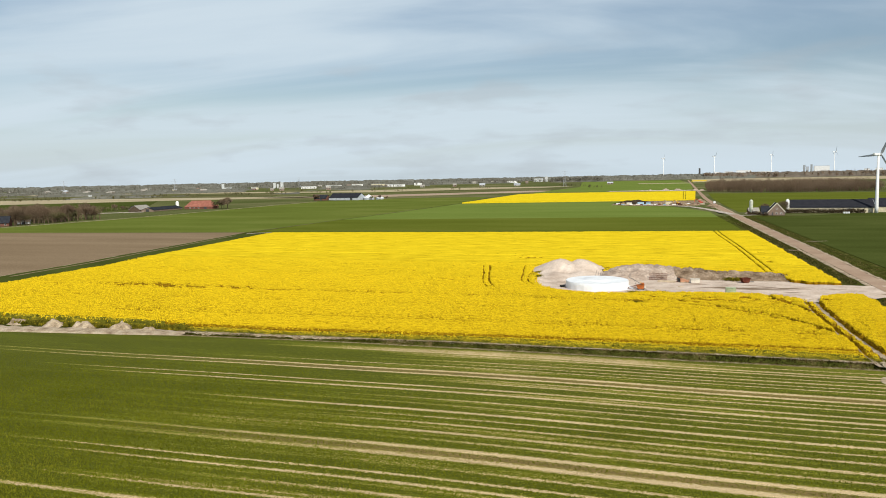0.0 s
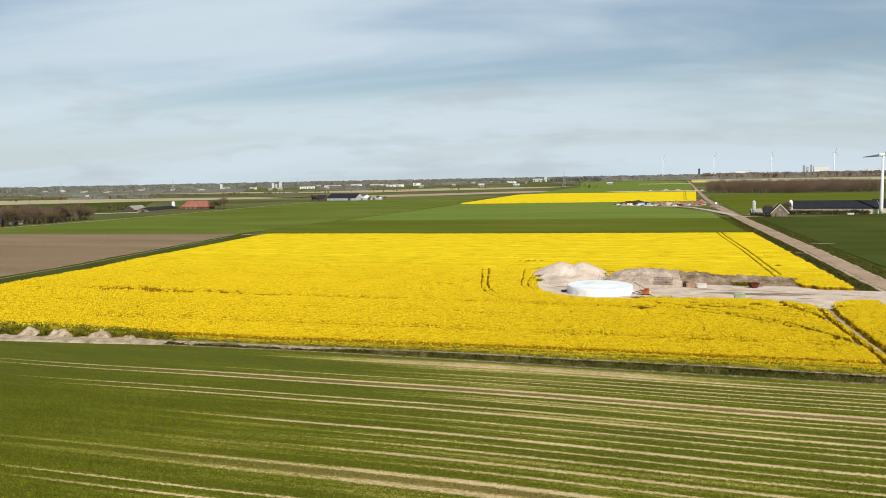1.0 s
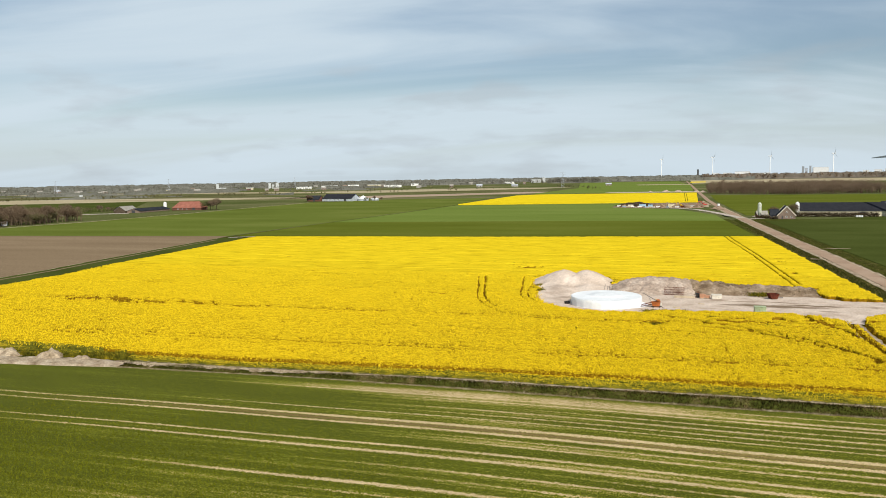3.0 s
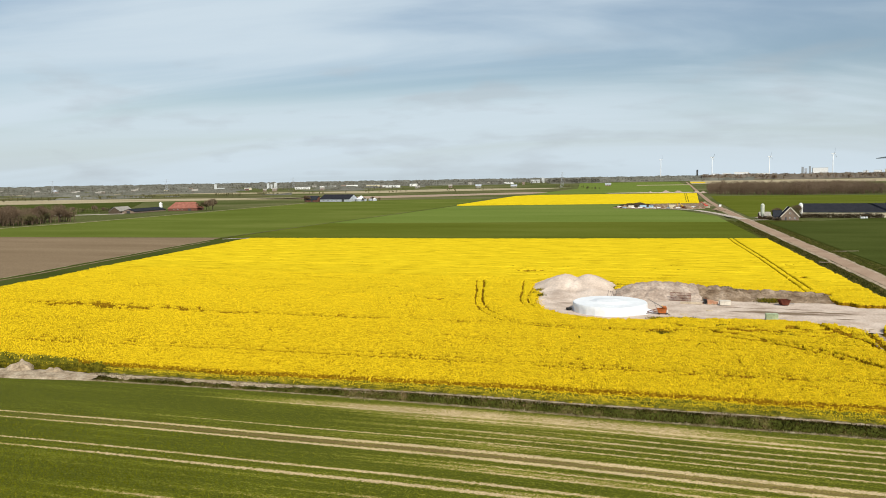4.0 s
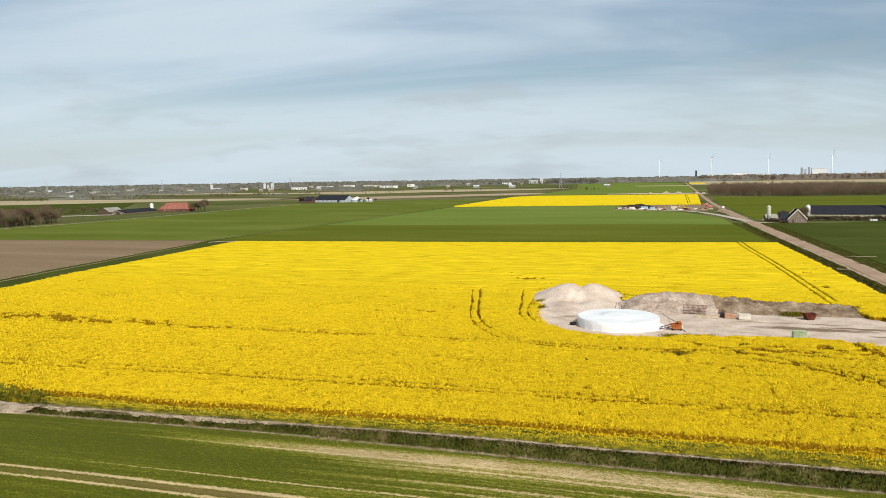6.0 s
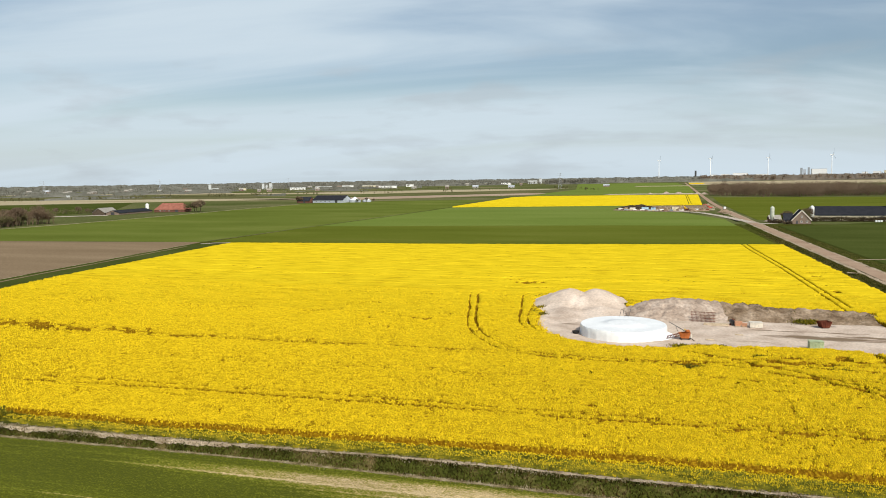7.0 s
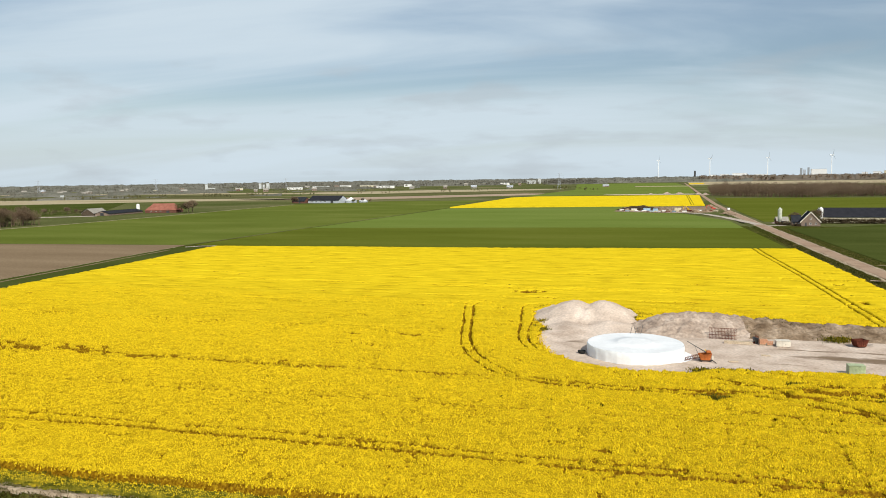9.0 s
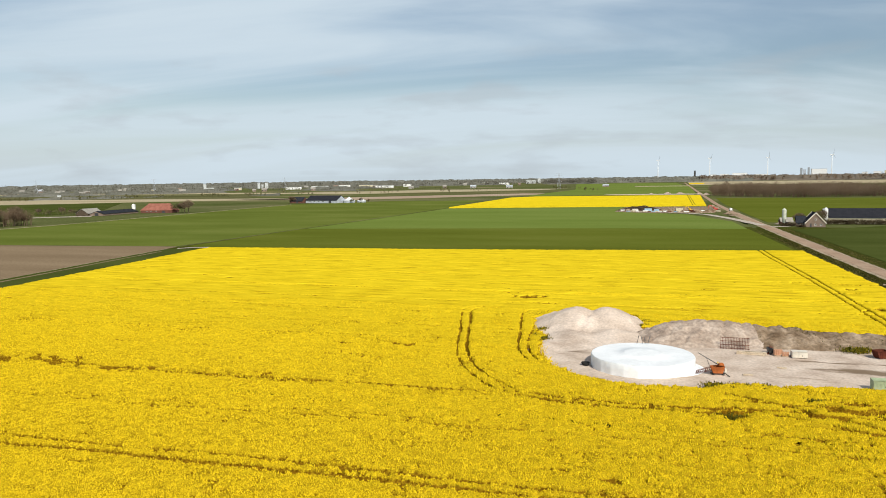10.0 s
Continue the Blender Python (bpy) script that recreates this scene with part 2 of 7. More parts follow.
M_TILE_RED = surface("red_roof_tiles", [(0.3, (0.23, 0.09, 0.065)), (0.7, (0.32, 0.135, 0.1))], 0.3, 2.5, 0.2, 0.75, 0.4, 0.04, local=True)
M_BRICK = surface("brick_wall", [(0.3, (0.19, 0.14, 0.11)), (0.7, (0.27, 0.205, 0.165))], 0.5, 5, 0.2, 0.85, 0.3, 0.02, local=True)
M_BRICK_RED = surface("red_brick_wall", [(0.3, (0.12, 0.058, 0.044)), (0.7, (0.18, 0.088, 0.066))], 0.5, 5, 0.2, 0.85, 0.3, 0.02, local=True)
M_CREAM = plain("cream_cladding", (0.55, 0.49, 0.35), 0.65)
M_GREY = plain("grey_cladding", (0.42, 0.45, 0.5), 0.55)
M_ASBEST = plain("grey_sheet_roof", (0.3, 0.28, 0.25), 0.8)
M_DOOR = plain("dark_door", (0.05, 0.05, 0.055), 0.5)
M_BARK = surface("bark", [(0.3, (0.06, 0.045, 0.032)), (0.7, (0.13, 0.1, 0.075))], 1.0, 5, 0.3, bump=0.5, local=True)
M_TWIG = surface("bare_twigs", [(0.3, (0.1, 0.068, 0.046)), (0.5, (0.15, 0.105, 0.07)), (0.7, (0.2, 0.15, 0.1))], 0.05, 2, 0.2, bump=0, island=0.4)
M_WOOD = surface("bare_wood_twigs", [(0.3, (0.12, 0.084, 0.056)), (0.5, (0.165, 0.118, 0.08)), (0.7, (0.21, 0.155, 0.108))], 0.03, 2, 0.2, bump=0, island=0.25)
M_BUSH = surface("budding_twigs", [(0.3, (0.07, 0.07, 0.03)), (0.5, (0.12, 0.11, 0.05)), (0.7, (0.17, 0.15, 0.08))], 0.08, 2, 0.2, bump=0, island=0.4)
# twig colour greyed and paled to paint in the distance haze
M_FARTREE = surface("hazed_far_trees", [(0.3, (0.12, 0.112, 0.09)), (0.5, (0.15, 0.14, 0.115)), (0.7, (0.19, 0.178, 0.15))], 0.01, 0.3, 0.1, bump=0, island=0.15)
M_GLASS = bpy.data.materials.new("window_glass")
M_GLASS.use_nodes = True
M_GLASS.node_tree.nodes["Principled BSDF"].inputs["Base Color"].default_value = (0.03, 0.035, 0.04, 1)
M_GLASS.node_tree.nodes["Principled BSDF"].inputs["Roughness"].default_value = 0.08


def crop_stand(name, stops, far_stops, grain, stretch):
    """Rapeseed: a roof of flowers with brown stems lower down, darkened in colour for the shade there; the near roof is
    open and painted darker for shade between plants, the far one closed.
    """
    m = surface(name, stops, 0.8, 6.5, grain, bump=0.9, depth=0.14, stretch=stretch)
    n, l = m.node_tree.nodes, m.node_tree.links
    bsdf = n["Principled BSDF"]
    flowers = bsdf.inputs["Base Color"].links[0].from_socket
    pos = n.new("ShaderNodeNewGeometry").outputs["Position"]
    sep = n.new("ShaderNodeSeparateXYZ")
    l.new(pos, sep.inputs[0])
    broad_map = n.new("ShaderNodeMapping")
    broad_map.inputs["Scale"].default_value = (0.14, 0.6, 1)
    l.new(pos, broad_map.inputs[0])
    broad = n.new("ShaderNodeTexNoise")
    broad.inputs["Scale"].default_value, broad.inputs["Detail"].default_value = 0.8, 7.0
    l.new(broad_map.outputs[0], broad.inputs["Vector"])
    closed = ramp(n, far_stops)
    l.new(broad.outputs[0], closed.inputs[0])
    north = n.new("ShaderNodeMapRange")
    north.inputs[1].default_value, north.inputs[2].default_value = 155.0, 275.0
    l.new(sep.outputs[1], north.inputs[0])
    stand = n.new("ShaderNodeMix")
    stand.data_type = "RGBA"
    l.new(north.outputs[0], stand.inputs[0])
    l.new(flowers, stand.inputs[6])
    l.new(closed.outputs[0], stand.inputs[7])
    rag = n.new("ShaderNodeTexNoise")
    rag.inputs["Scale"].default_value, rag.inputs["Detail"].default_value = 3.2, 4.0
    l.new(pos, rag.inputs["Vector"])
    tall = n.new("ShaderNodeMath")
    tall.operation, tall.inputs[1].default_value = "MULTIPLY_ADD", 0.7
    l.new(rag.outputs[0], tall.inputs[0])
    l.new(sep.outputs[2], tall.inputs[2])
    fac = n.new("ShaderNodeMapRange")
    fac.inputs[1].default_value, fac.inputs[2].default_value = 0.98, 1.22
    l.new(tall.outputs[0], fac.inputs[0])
    # stem brown, made darker to hold the shade low in the gaps
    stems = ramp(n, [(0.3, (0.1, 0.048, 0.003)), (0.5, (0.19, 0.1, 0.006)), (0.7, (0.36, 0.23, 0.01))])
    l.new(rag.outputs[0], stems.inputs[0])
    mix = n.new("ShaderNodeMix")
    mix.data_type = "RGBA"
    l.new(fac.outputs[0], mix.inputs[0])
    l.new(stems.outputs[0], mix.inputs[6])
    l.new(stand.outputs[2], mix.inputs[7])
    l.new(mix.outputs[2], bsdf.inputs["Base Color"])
    return m


# first ramp, near: flower colour darkened for the shade between heads; second, far: unshaded
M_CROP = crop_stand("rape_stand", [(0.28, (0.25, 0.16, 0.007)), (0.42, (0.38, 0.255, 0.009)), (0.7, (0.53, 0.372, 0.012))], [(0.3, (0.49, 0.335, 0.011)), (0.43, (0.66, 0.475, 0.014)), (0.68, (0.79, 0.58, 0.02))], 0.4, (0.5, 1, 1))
WHEELINGS = [  # start x, end x, y, half width, strength
    (-165, 90, 110.6, 0.6, 0.82), (-165, 90, 108.5, 0.5, 0.82), (-115, 90, 101.9, 0.42, 0.55), (-105, 90, 99.7, 0.5, 0.7), (-55, 90, 95.9, 0.34, 0.42), (-78, 60, 90.8, 0.5, 0.72), (-60, 90, 88.3, 0.3, 0.34), (-58, 90, 85.9, 0.4, 0.42), (-60, 90, 82.9, 0.5, 0.5), (-45, 90, 80.3, 0.4, 0.34),
    (-104, 90, 77.5, 0.66, 0.85), (-94, 90, 74.9, 0.8, 0.9), (-40, 90, 72.0, 0.4, 0.5), (-92, 60, 69.4, 0.34, 0.55), (-84, 60, 67.4, 0.42, 0.62), (-60, 60, 64.4, 0.4, 0.45), (-78, 60, 61.2, 0.4, 0.5), (-130, 40, 57.6, 0.7, 0.84), (-90, 90, 53, 0.5, 0.5),
    (-85, 90, 122.6, 0.5, 0.55), (-62, 90, 121.2, 0.4, 0.5), (-55, 90, 117.2, 0.4, 0.42), (-88, 90, 113.6, 0.26, 0.42), (-55, 90, 115.3, 0.3, 0.34), (-50, 90, 104.9, 0.36, 0.42), (-50, 90, 106.6, 0.3, 0.3), (-48, 90, 93.4, 0.3, 0.34), (-40, 90, 119.0, 0.3, 0.3), (-30, 90, 97.8, 0.26, 0.3), (-30, 90, 124.8, 0.3, 0.3), (-78, 14, 123.4, 2.4, 0.26)]


def row_line(x, y):
    """Which drill row a place lies on: the rows run along x, swing round in the west and sway a little."""
    return y + 0.3 * np.sin(x / 23.0) + 0.14 * np.sin(x / 8.7 + 1.0) - 0.045 * np.minimum(x + 38.0, 0.0) - 0.02 * np.maximum(x + 38.0, 0.0)


def bare_stripe(x, y):
    """0 in closed wheat, towards 1 on the bare wheel stripes."""
    r, g = row_line(x, y), np.zeros(np.shape(x))
    for xa, xb, y0, w, s in WHEELINGS:
        near = np.clip((1 - np.abs(r - y0) / w) * 2.0, 0, 1) * s
        g = np.maximum(g, near * np.clip((x - xa) / 26.0, 0, 1) * np.clip((xb - x) / 26.0, 0, 1))
    return g


def thin_wheat():
    """Winter wheat in drilled rows along x, bare on the wheel stripes and thin in the east."""
    m = bpy.data.materials.new("drilled_wheat")
    m.use_nodes = True
    n, l = m.node_tree.nodes, m.node_tree.links
    bsdf = n["Principled BSDF"]
    pos = n.new("ShaderNodeNewGeometry").outputs["Position"]

    def noise_at(scale, sx, sy, detail=3.0):
        mp = n.new("ShaderNodeMapping")
        mp.inputs["Scale"].default_value = (sx, sy, 0)
        l.new(pos, mp.inputs[0])
        t = n.new("ShaderNodeTexNoise")
        t.inputs["Scale"].default_value, t.inputs["Detail"].default_value = scale, detail
        l.new(mp.outputs[0], t.inputs["Vector"])
        return t.outputs[0]

    def calc(op, a, b=0.0):
        q = n.new("ShaderNodeMath")
        q.operation = op
        for k, v in enumerate((a, b)):
            if isinstance(v, (int, float)):
                q.inputs[k].default_value = v
            else:
                l.new(v, q.inputs[k])
        return q.outputs[0]

    def clip01(v):
        return calc("MINIMUM", calc("MAXIMUM", v, 0.0), 1.0)

    sep = n.new("ShaderNodeSeparateXYZ")
    l.new(pos, sep.inputs[0])
    x, y = sep.outputs[0], sep.outputs[1]
    sway = calc("ADD", calc("MULTIPLY", calc("SINE", calc("MULTIPLY", x, 1 / 23.0)), 0.3), calc("MULTIPLY", calc("SINE", calc("ADD", calc("MULTIPLY", x, 1 / 8.7), 1.0)), 0.14))
    west = calc("MULTIPLY", calc("MINIMUM", calc("ADD", x, 38.0), 0.0), 0.045)
    east = calc("MULTIPLY", calc("MAXIMUM", calc("ADD", x, 38.0), 0.0), 0.02)
    row = calc("SUBTRACT", calc("SUBTRACT", calc("ADD", y, sway), west), east)
    along = n.new("ShaderNodeCombineXYZ")
    l.new(calc("MULTIPLY", x, 0.02), along.inputs[0])
    l.new(row, along.inputs[1])
    drill = n.new("ShaderNodeTexNoise")
    drill.inputs["Scale"].default_value, drill.inputs["Detail"].default_value = 0.75, 5.0
    l.new(along.outputs[0], drill.inputs["Vector"])
    thin = n.new("ShaderNodeMapRange")
    thin.inputs[1].default_value, thin.inputs[2].default_value = -105.0, -30.0
    thin.inputs[3].default_value, thin.inputs[4].default_value = 0.16, 1.0
    l.new(x, thin.inputs[0])
    thick = n.new("ShaderNodeMapRange")
    thick.inputs[1].default_value, thick.inputs[2].default_value = -5.0, 28.0
    thick.inputs[3].default_value, thick.inputs[4].default_value = 1.0, 0.4
    l.new(x, thick.inputs[0])
    sparse = calc("MULTIPLY", thin.outputs[0], thick.outputs[0])
    speck = calc("ADD", calc("MULTIPLY", noise_at(5.5, 0.9, 0.8, 4.0), 0.65), calc("MULTIPLY", noise_at(2.0, 0.7, 1.0, 3.0), 0.35))
    patch = noise_at(0.045, 0.6, 1.0, 4.0)
    v = calc("MULTIPLY", calc("ADD", calc("MULTIPLY", calc("SUBTRACT", drill.outputs[0], 0.485), 2.1), calc("MULTIPLY", calc("SUBTRACT", patch, 0.5), 1.4)), sparse)
    ragged = calc("ADD", row, calc("MULTIPLY", calc("SUBTRACT", noise_at(3.2, 0.7, 1.0, 3.0), 0.5), 0.9))
    worn = calc("ADD", calc("MULTIPLY", noise_at(0.16, 1.0, 0.5, 4.0), 1.0), calc("SUBTRACT", calc("MULTIPLY", noise_at(2.2, 0.55, 1.0, 4.0), 1.5), 0.12))
    # the stripes are narrow where the wheat is thick and spread out in the thin east
    spread = n.new("ShaderNodeMapRange")
    spread.inputs[1].default_value, spread.inputs[2].default_value = -110.0, -35.0
    spread.inputs[3].default_value, spread.inputs[4].default_value = 2.1, 1.0
    l.new(x, spread.inputs[0])
    for xa, xb, y0, w, s in WHEELINGS:
        near = clip01(calc("MULTIPLY", calc("SUBTRACT", 1.15, calc("MULTIPLY", calc("MULTIPLY", calc("ABSOLUTE", calc("SUBTRACT", ragged, y0)), spread.outputs[0]), 1.0 / w)), 1.25))
        ends = calc("MULTIPLY", clip01(calc("MULTIPLY", calc("SUBTRACT", x, xa), 1 / (95.0 if s > 0.8 else 28.0))), clip01(calc("MULTIPLY", calc("SUBTRACT", xb, x), 1 / 26.0)))
        v = calc("MAXIMUM", v, calc("MULTIPLY", calc("MULTIPLY", near, ends), calc("MULTIPLY", worn, 0.44 + 0.6 * s)))
    v = calc("ADD", v, calc("MULTIPLY", calc("SUBTRACT", speck, 0.5), calc("ADD", 0.9, calc("MULTIPLY", sparse, 1.5))))
    r = ramp(n, [(0.0, (0.07, 0.078, 0.005)), (0.16, (0.116, 0.127, 0.008)), (0.32, (0.18, 0.172, 0.02)), (0.48, (0.275, 0.225, 0.068)), (0.68, (0.4, 0.3, 0.148)), (0.95, (0.52, 0.395, 0.225))])
    l.new(v, r.inputs[0])
    # bare brown soil between the wheels of a pair
    soil = 0.0
    for y0, half, xa in ((109.55, 0.7, -105.0), (76.2, 0.9, -80.0)):
        near = clip01(calc("MULTIPLY", calc("SUBTRACT", 1.0, calc("MULTIPLY", calc("ABSOLUTE", calc("SUBTRACT", row, y0)), 1.0 / half)), 2.0))
        soil = calc("ADD", calc("MULTIPLY", near, clip01(calc("MULTIPLY", calc("SUBTRACT", x, xa), 1 / 50.0))), soil)
    soil = calc("MULTIPLY", soil, calc("MULTIPLY", clip01(calc("MULTIPLY", calc("SUBTRACT", 0.6, v), 4.0)), 0.5))
    tint = n.new("ShaderNodeMix")
    tint.data_type = "RGBA"
    tint.inputs[7].default_value = (0.25, 0.155, 0.075, 1)
    l.new(soil, tint.inputs[0])
    l.new(r.outputs[0], tint.inputs[6])
    # leaf-to-leaf grain and broad thin places
    grain = calc("ADD", calc("MULTIPLY", calc("SUBTRACT", noise_at(7.0, 1.0, 0.7, 3.0), 0.5), 1.9), calc("ADD", calc("MULTIPLY", noise_at(0.2, 0.35, 1.0, 4.0), 0.55), 0.72))
    shade = n.new("ShaderNodeVectorMath")
    shade.operation = "SCALE"
    l.new(tint.outputs[2], shade.inputs[0])
    l.new(calc("MINIMUM", calc("MAXIMUM", grain, 0.4), 1.6), shade.inputs["Scale"])
    l.new(shade.outputs[0], bsdf.inputs["Base Color"])
    bsdf.inputs["Roughness"].default_value = 0.95
    bsdf.inputs["Specular IOR Level"].default_value = 0.1
    bp = n.new("ShaderNodeBump")
    bp.inputs["Strength"].default_value, bp.inputs["Distance"].default_value = 0.8, 0.12
    l.new(speck, bp.inputs["Height"])
    l.new(bp.outputs[0], bsdf.inputs["Normal"])
    return m


M_DRILL = thin_wheat()


# ---- mesh helpers ----
def mesh_of(name, verts, faces, mats, which=None, smooth=False):
    me = bpy.data.meshes.new(name)
    me.from_pydata([tuple(map(float, v)) for v in verts], [], [tuple(int(i) for i in f) for f in faces])
    for m in mats if isinstance(mats, (list, tuple)) else [mats]:
        me.materials.append(m)
    if which is not None:
        me.polygons.foreach_set("material_index", np.asarray(which, dtype=np.int32))
    if smooth:
        me.polygons.foreach_set("use_smooth", np.ones(len(me.polygons), dtype=bool))
    me.update()
    return me


def fast_mesh(name, verts, faces, mats, which=None, smooth=False):
    """The same from numpy arrays with faces of one size."""
    verts, faces = np.asarray(verts, dtype=np.float32), np.asarray(faces, dtype=np.int32)
    k = faces.shape[1]
    me = bpy.data.meshes.new(name)
    me.vertices.add(len(verts))
    me.vertices.foreach_set("co", verts.ravel())
    me.loops.add(faces.size)
    me.loops.foreach_set("vertex_index", faces.ravel())
    me.polygons.add(len(faces))
    me.polygons.foreach_set("loop_start", np.arange(0, faces.size, k, dtype=np.int32))
    me.polygons.foreach_set("loop_total", np.full(len(faces), k, dtype=np.int32))
    for m in mats if isinstance(mats, (list, tuple)) else [mats]:
        me.materials.append(m)
    if which is not None:
        me.polygons.foreach_set("material_index", np.asarray(which, dtype=np.int32))
    me.polygons.foreach_set("use_smooth", np.full(len(faces), smooth, dtype=bool))
    me.update(calc_edges=True)
    return me


def part(name, bm, material, parent=None, label="", smooth=False):
    me = bpy.data.meshes.new(name)
    for f in bm.faces:
        f.smooth = smooth
    bm.to_mesh(me)
    bm.free()
    me.materials.append(material)
    ob = new(name, me)
    ob.parent = parent
    if label:
        tagged(ob, label)
    return ob


def thing(name, m, label, category, group="", kind=""):
    ob = new(name)
    ob.matrix_world = m
    return tagged(ob, label, category, group, kind)


def add_box(bm, c, s, m=None, bevel=0.0):
    got = bmesh.ops.create_cube(bm, size=1.0)["verts"]
    t = Matrix.Translation(c) @ (m or Matrix()) @ Matrix.Diagonal((*s, 1))
    bmesh.ops.transform(bm, matrix=t, verts=got)
    if bevel:
        edges = {e for v in got for e in v.link_edges}
        bmesh.ops.bevel(bm, geom=list(edges), offset=bevel, segments=1, affect="EDGES")
    return bm


def box(c, s, m=None, bevel=0.0):
    return add_box(bmesh.new(), c, s, m, bevel)


def add_tube(bm, a, b, r0, r1=None, n=8):
    a, b = Vector(a), Vector(b)
    d = b - a
    got = bmesh.ops.create_cone(bm, cap_ends=True, segments=n, radius1=r0, radius2=r0 if r1 is None else r1, depth=d.length)["verts"]
    t = Matrix.Translation((a + b) / 2) @ d.to_track_quat("Z", "Y").to_matrix().to_4x4()
    bmesh.ops.transform(bm, matrix=t, verts=got)
    return bm


def tube(a, b, r0, r1=None, n=8):
    return add_tube(bmesh.new(), a, b, r0, r1, n)


def turned(profile, n=32):
    """A lathe: (radius, z) pairs round the z axis."""
    bm = bmesh.new()
    rings = []
    for r, z in profile:
        rings.append([bm.verts.new((r * math.cos(i * math.tau / n), r * math.sin(i * math.tau / n), z)) for i in range(n)])
    for p, q in zip(rings, rings[1:]):
        for i in range(n):
            bm.faces.new((p[i], p[(i + 1) % n], q[(i + 1) % n], q[i]))
    bm.faces.new(rings[-1])
    bm.faces.new(rings[0][::-1])
    return bm


def prism(pts, z0, z1):
    bm = bmesh.new()
    lo = [bm.verts.new((x, y, z0)) for x, y in pts]
    hi = [bm.verts.new((x, y, z1)) for x, y in pts]
    bm.faces.new(hi)
    bm.faces.new(lo[::-1])
    for i in range(len(pts)):
        j = (i + 1) % len(pts)
        bm.faces.new((lo[i], lo[j], hi[j], hi[i]))
    bmesh.ops.recalc_face_normals(bm, faces=bm.faces)
    return bm


# ---- fields of noise ----
_tables = {}


def vnoise(x, y, size, seed):
    """Smooth value noise, 0 to 1, with cells of that size in metres."""
    if seed not in _tables:
        _tables[seed] = np.random.RandomState(seed).rand(256, 256)
    tab = _tables[seed]
    u, v = np.asarray(x) / size + 1000, np.asarray(y) / size + 1000
    i, j = np.floor(u).astype(int), np.floor(v).astype(int)
    f, g = u - i, v - j
    f, g = f * f * (3 - 2 * f), g * g * (3 - 2 * g)
    i0, i1, j0, j1 = i % 256, (i + 1) % 256, j % 256, (j + 1) % 256
    return (tab[i0, j0] * (1 - f) + tab[i1, j0] * f) * (1 - g) + (tab[i0, j1] * (1 - f) + tab[i1, j1] * f) * g


def inside(x, y, poly):
    hit = np.zeros(np.shape(x), dtype=bool)
    n = len(poly)
    for k in range(n):
        (xa, ya), (xb, yb) = poly[k], poly[(k + 1) % n]
        if ya == yb:
            continue
        hit ^= ((ya > y) != (yb > y)) & (x < (xb - xa) * (y - ya) / (yb - ya) + xa)
    return hit


def line_distance(x, y, line):
    best = np.full(np.shape(x), 1e9)
    for (xa, ya), (xb, yb) in zip(line, line[1:]):
        dx, dy = xb - xa, yb - ya
        t = np.clip(((x - xa) * dx + (y - ya) * dy) / (dx * dx + dy * dy), 0, 1)
        best = np.minimum(best, np.hypot(x - xa - t * dx, y - ya - t * dy))
    return best


def lerp_line(v, line, k=0):
    """The other coordinate of a polyline at v; k: which coordinate v is."""
    return np.interp(v, [p[k] for p in line], [p[1 - k] for p in line])


# ---- the plan ----
CROP_NEAR = [(-230, 126.5), (-156, 128.7), (-122, 130.0), (-108, 129.4), (-98, 128.4), (-81, 129.6), (-62, 130.8), (-42, 132.5), (-20, 133.0), (-2, 134.2), (30, 134.4), (60, 134.4)]
CROP_INNER = [(-230, 127.5), (-122, 131.0), (-99, 131.4), (-79, 132.4), (-59, 134.2), (-43, 135.6), (-18, 137.3), (-2, 138.1), (13, 139.0), (45, 140.0)]
STRAW_LINE = [(-108, 126.9), (-98, 127.3), (-77, 128.9), (-62, 130.0), (-42, 131.8), (-21, 132.3), (-3, 133.5), (12, 133.7), (45, 133.7)]
DITCH_NEAR = [(-240, 119), (-143, 120), (-103, 123.4), (-87, 124.5), (-74.5, 125.5), (-60, 126.3), (-40, 126.8), (-20, 127.2), (-3, 127.6), (11, 128.2), (46, 129.2)]
CROP_FAR = [(-234, 375), (-96, 389), (26, 406)]
CROP_LEFT = [(-205, 126), (-207, 171.5), (-210, 217), (-217.5, 250), (-221.5, 280), (-227, 316), (-233.5, 356), (-235.5, 377)]
CROP_RIGHT = [(43.5, 120), (38, 219.5), (33, 294.4), (25.7, 408)]
ROAD = [(58, 60), (52.5, 150), (47.5, 228), (42, 326), (31, 490), (23, 613), (17, 735), (10, 920), (4, 1200), (-4, 1600), (-12, 2030), (-30, 2900)]
PIT = [(-51.5, 241), (-49.5, 230), (-46, 222), (-44.2, 208), (-40.6, 199.6), (-34.5, 194), (-29, 192), (-16.3, 192.2), (-12.1, 195.6), (-3.9, 196.9), (9.6, 198.6),
       (18, 196.6), (24.7, 192), (27.0, 189), (29.4, 197), (32.6, 200.6), (36.5, 202), (40.4, 201), (43.5, 204), (50, 206), (50, 225), (42.4, 222.5), (30, 223), (26.8, 225), (24, 231), (26.3, 238.5), (17, 239.5),
       (0.7, 240), (-9.7, 243), (-21, 239.5), (-27, 236), (-30, 250), (-40, 252), (-47, 244)]
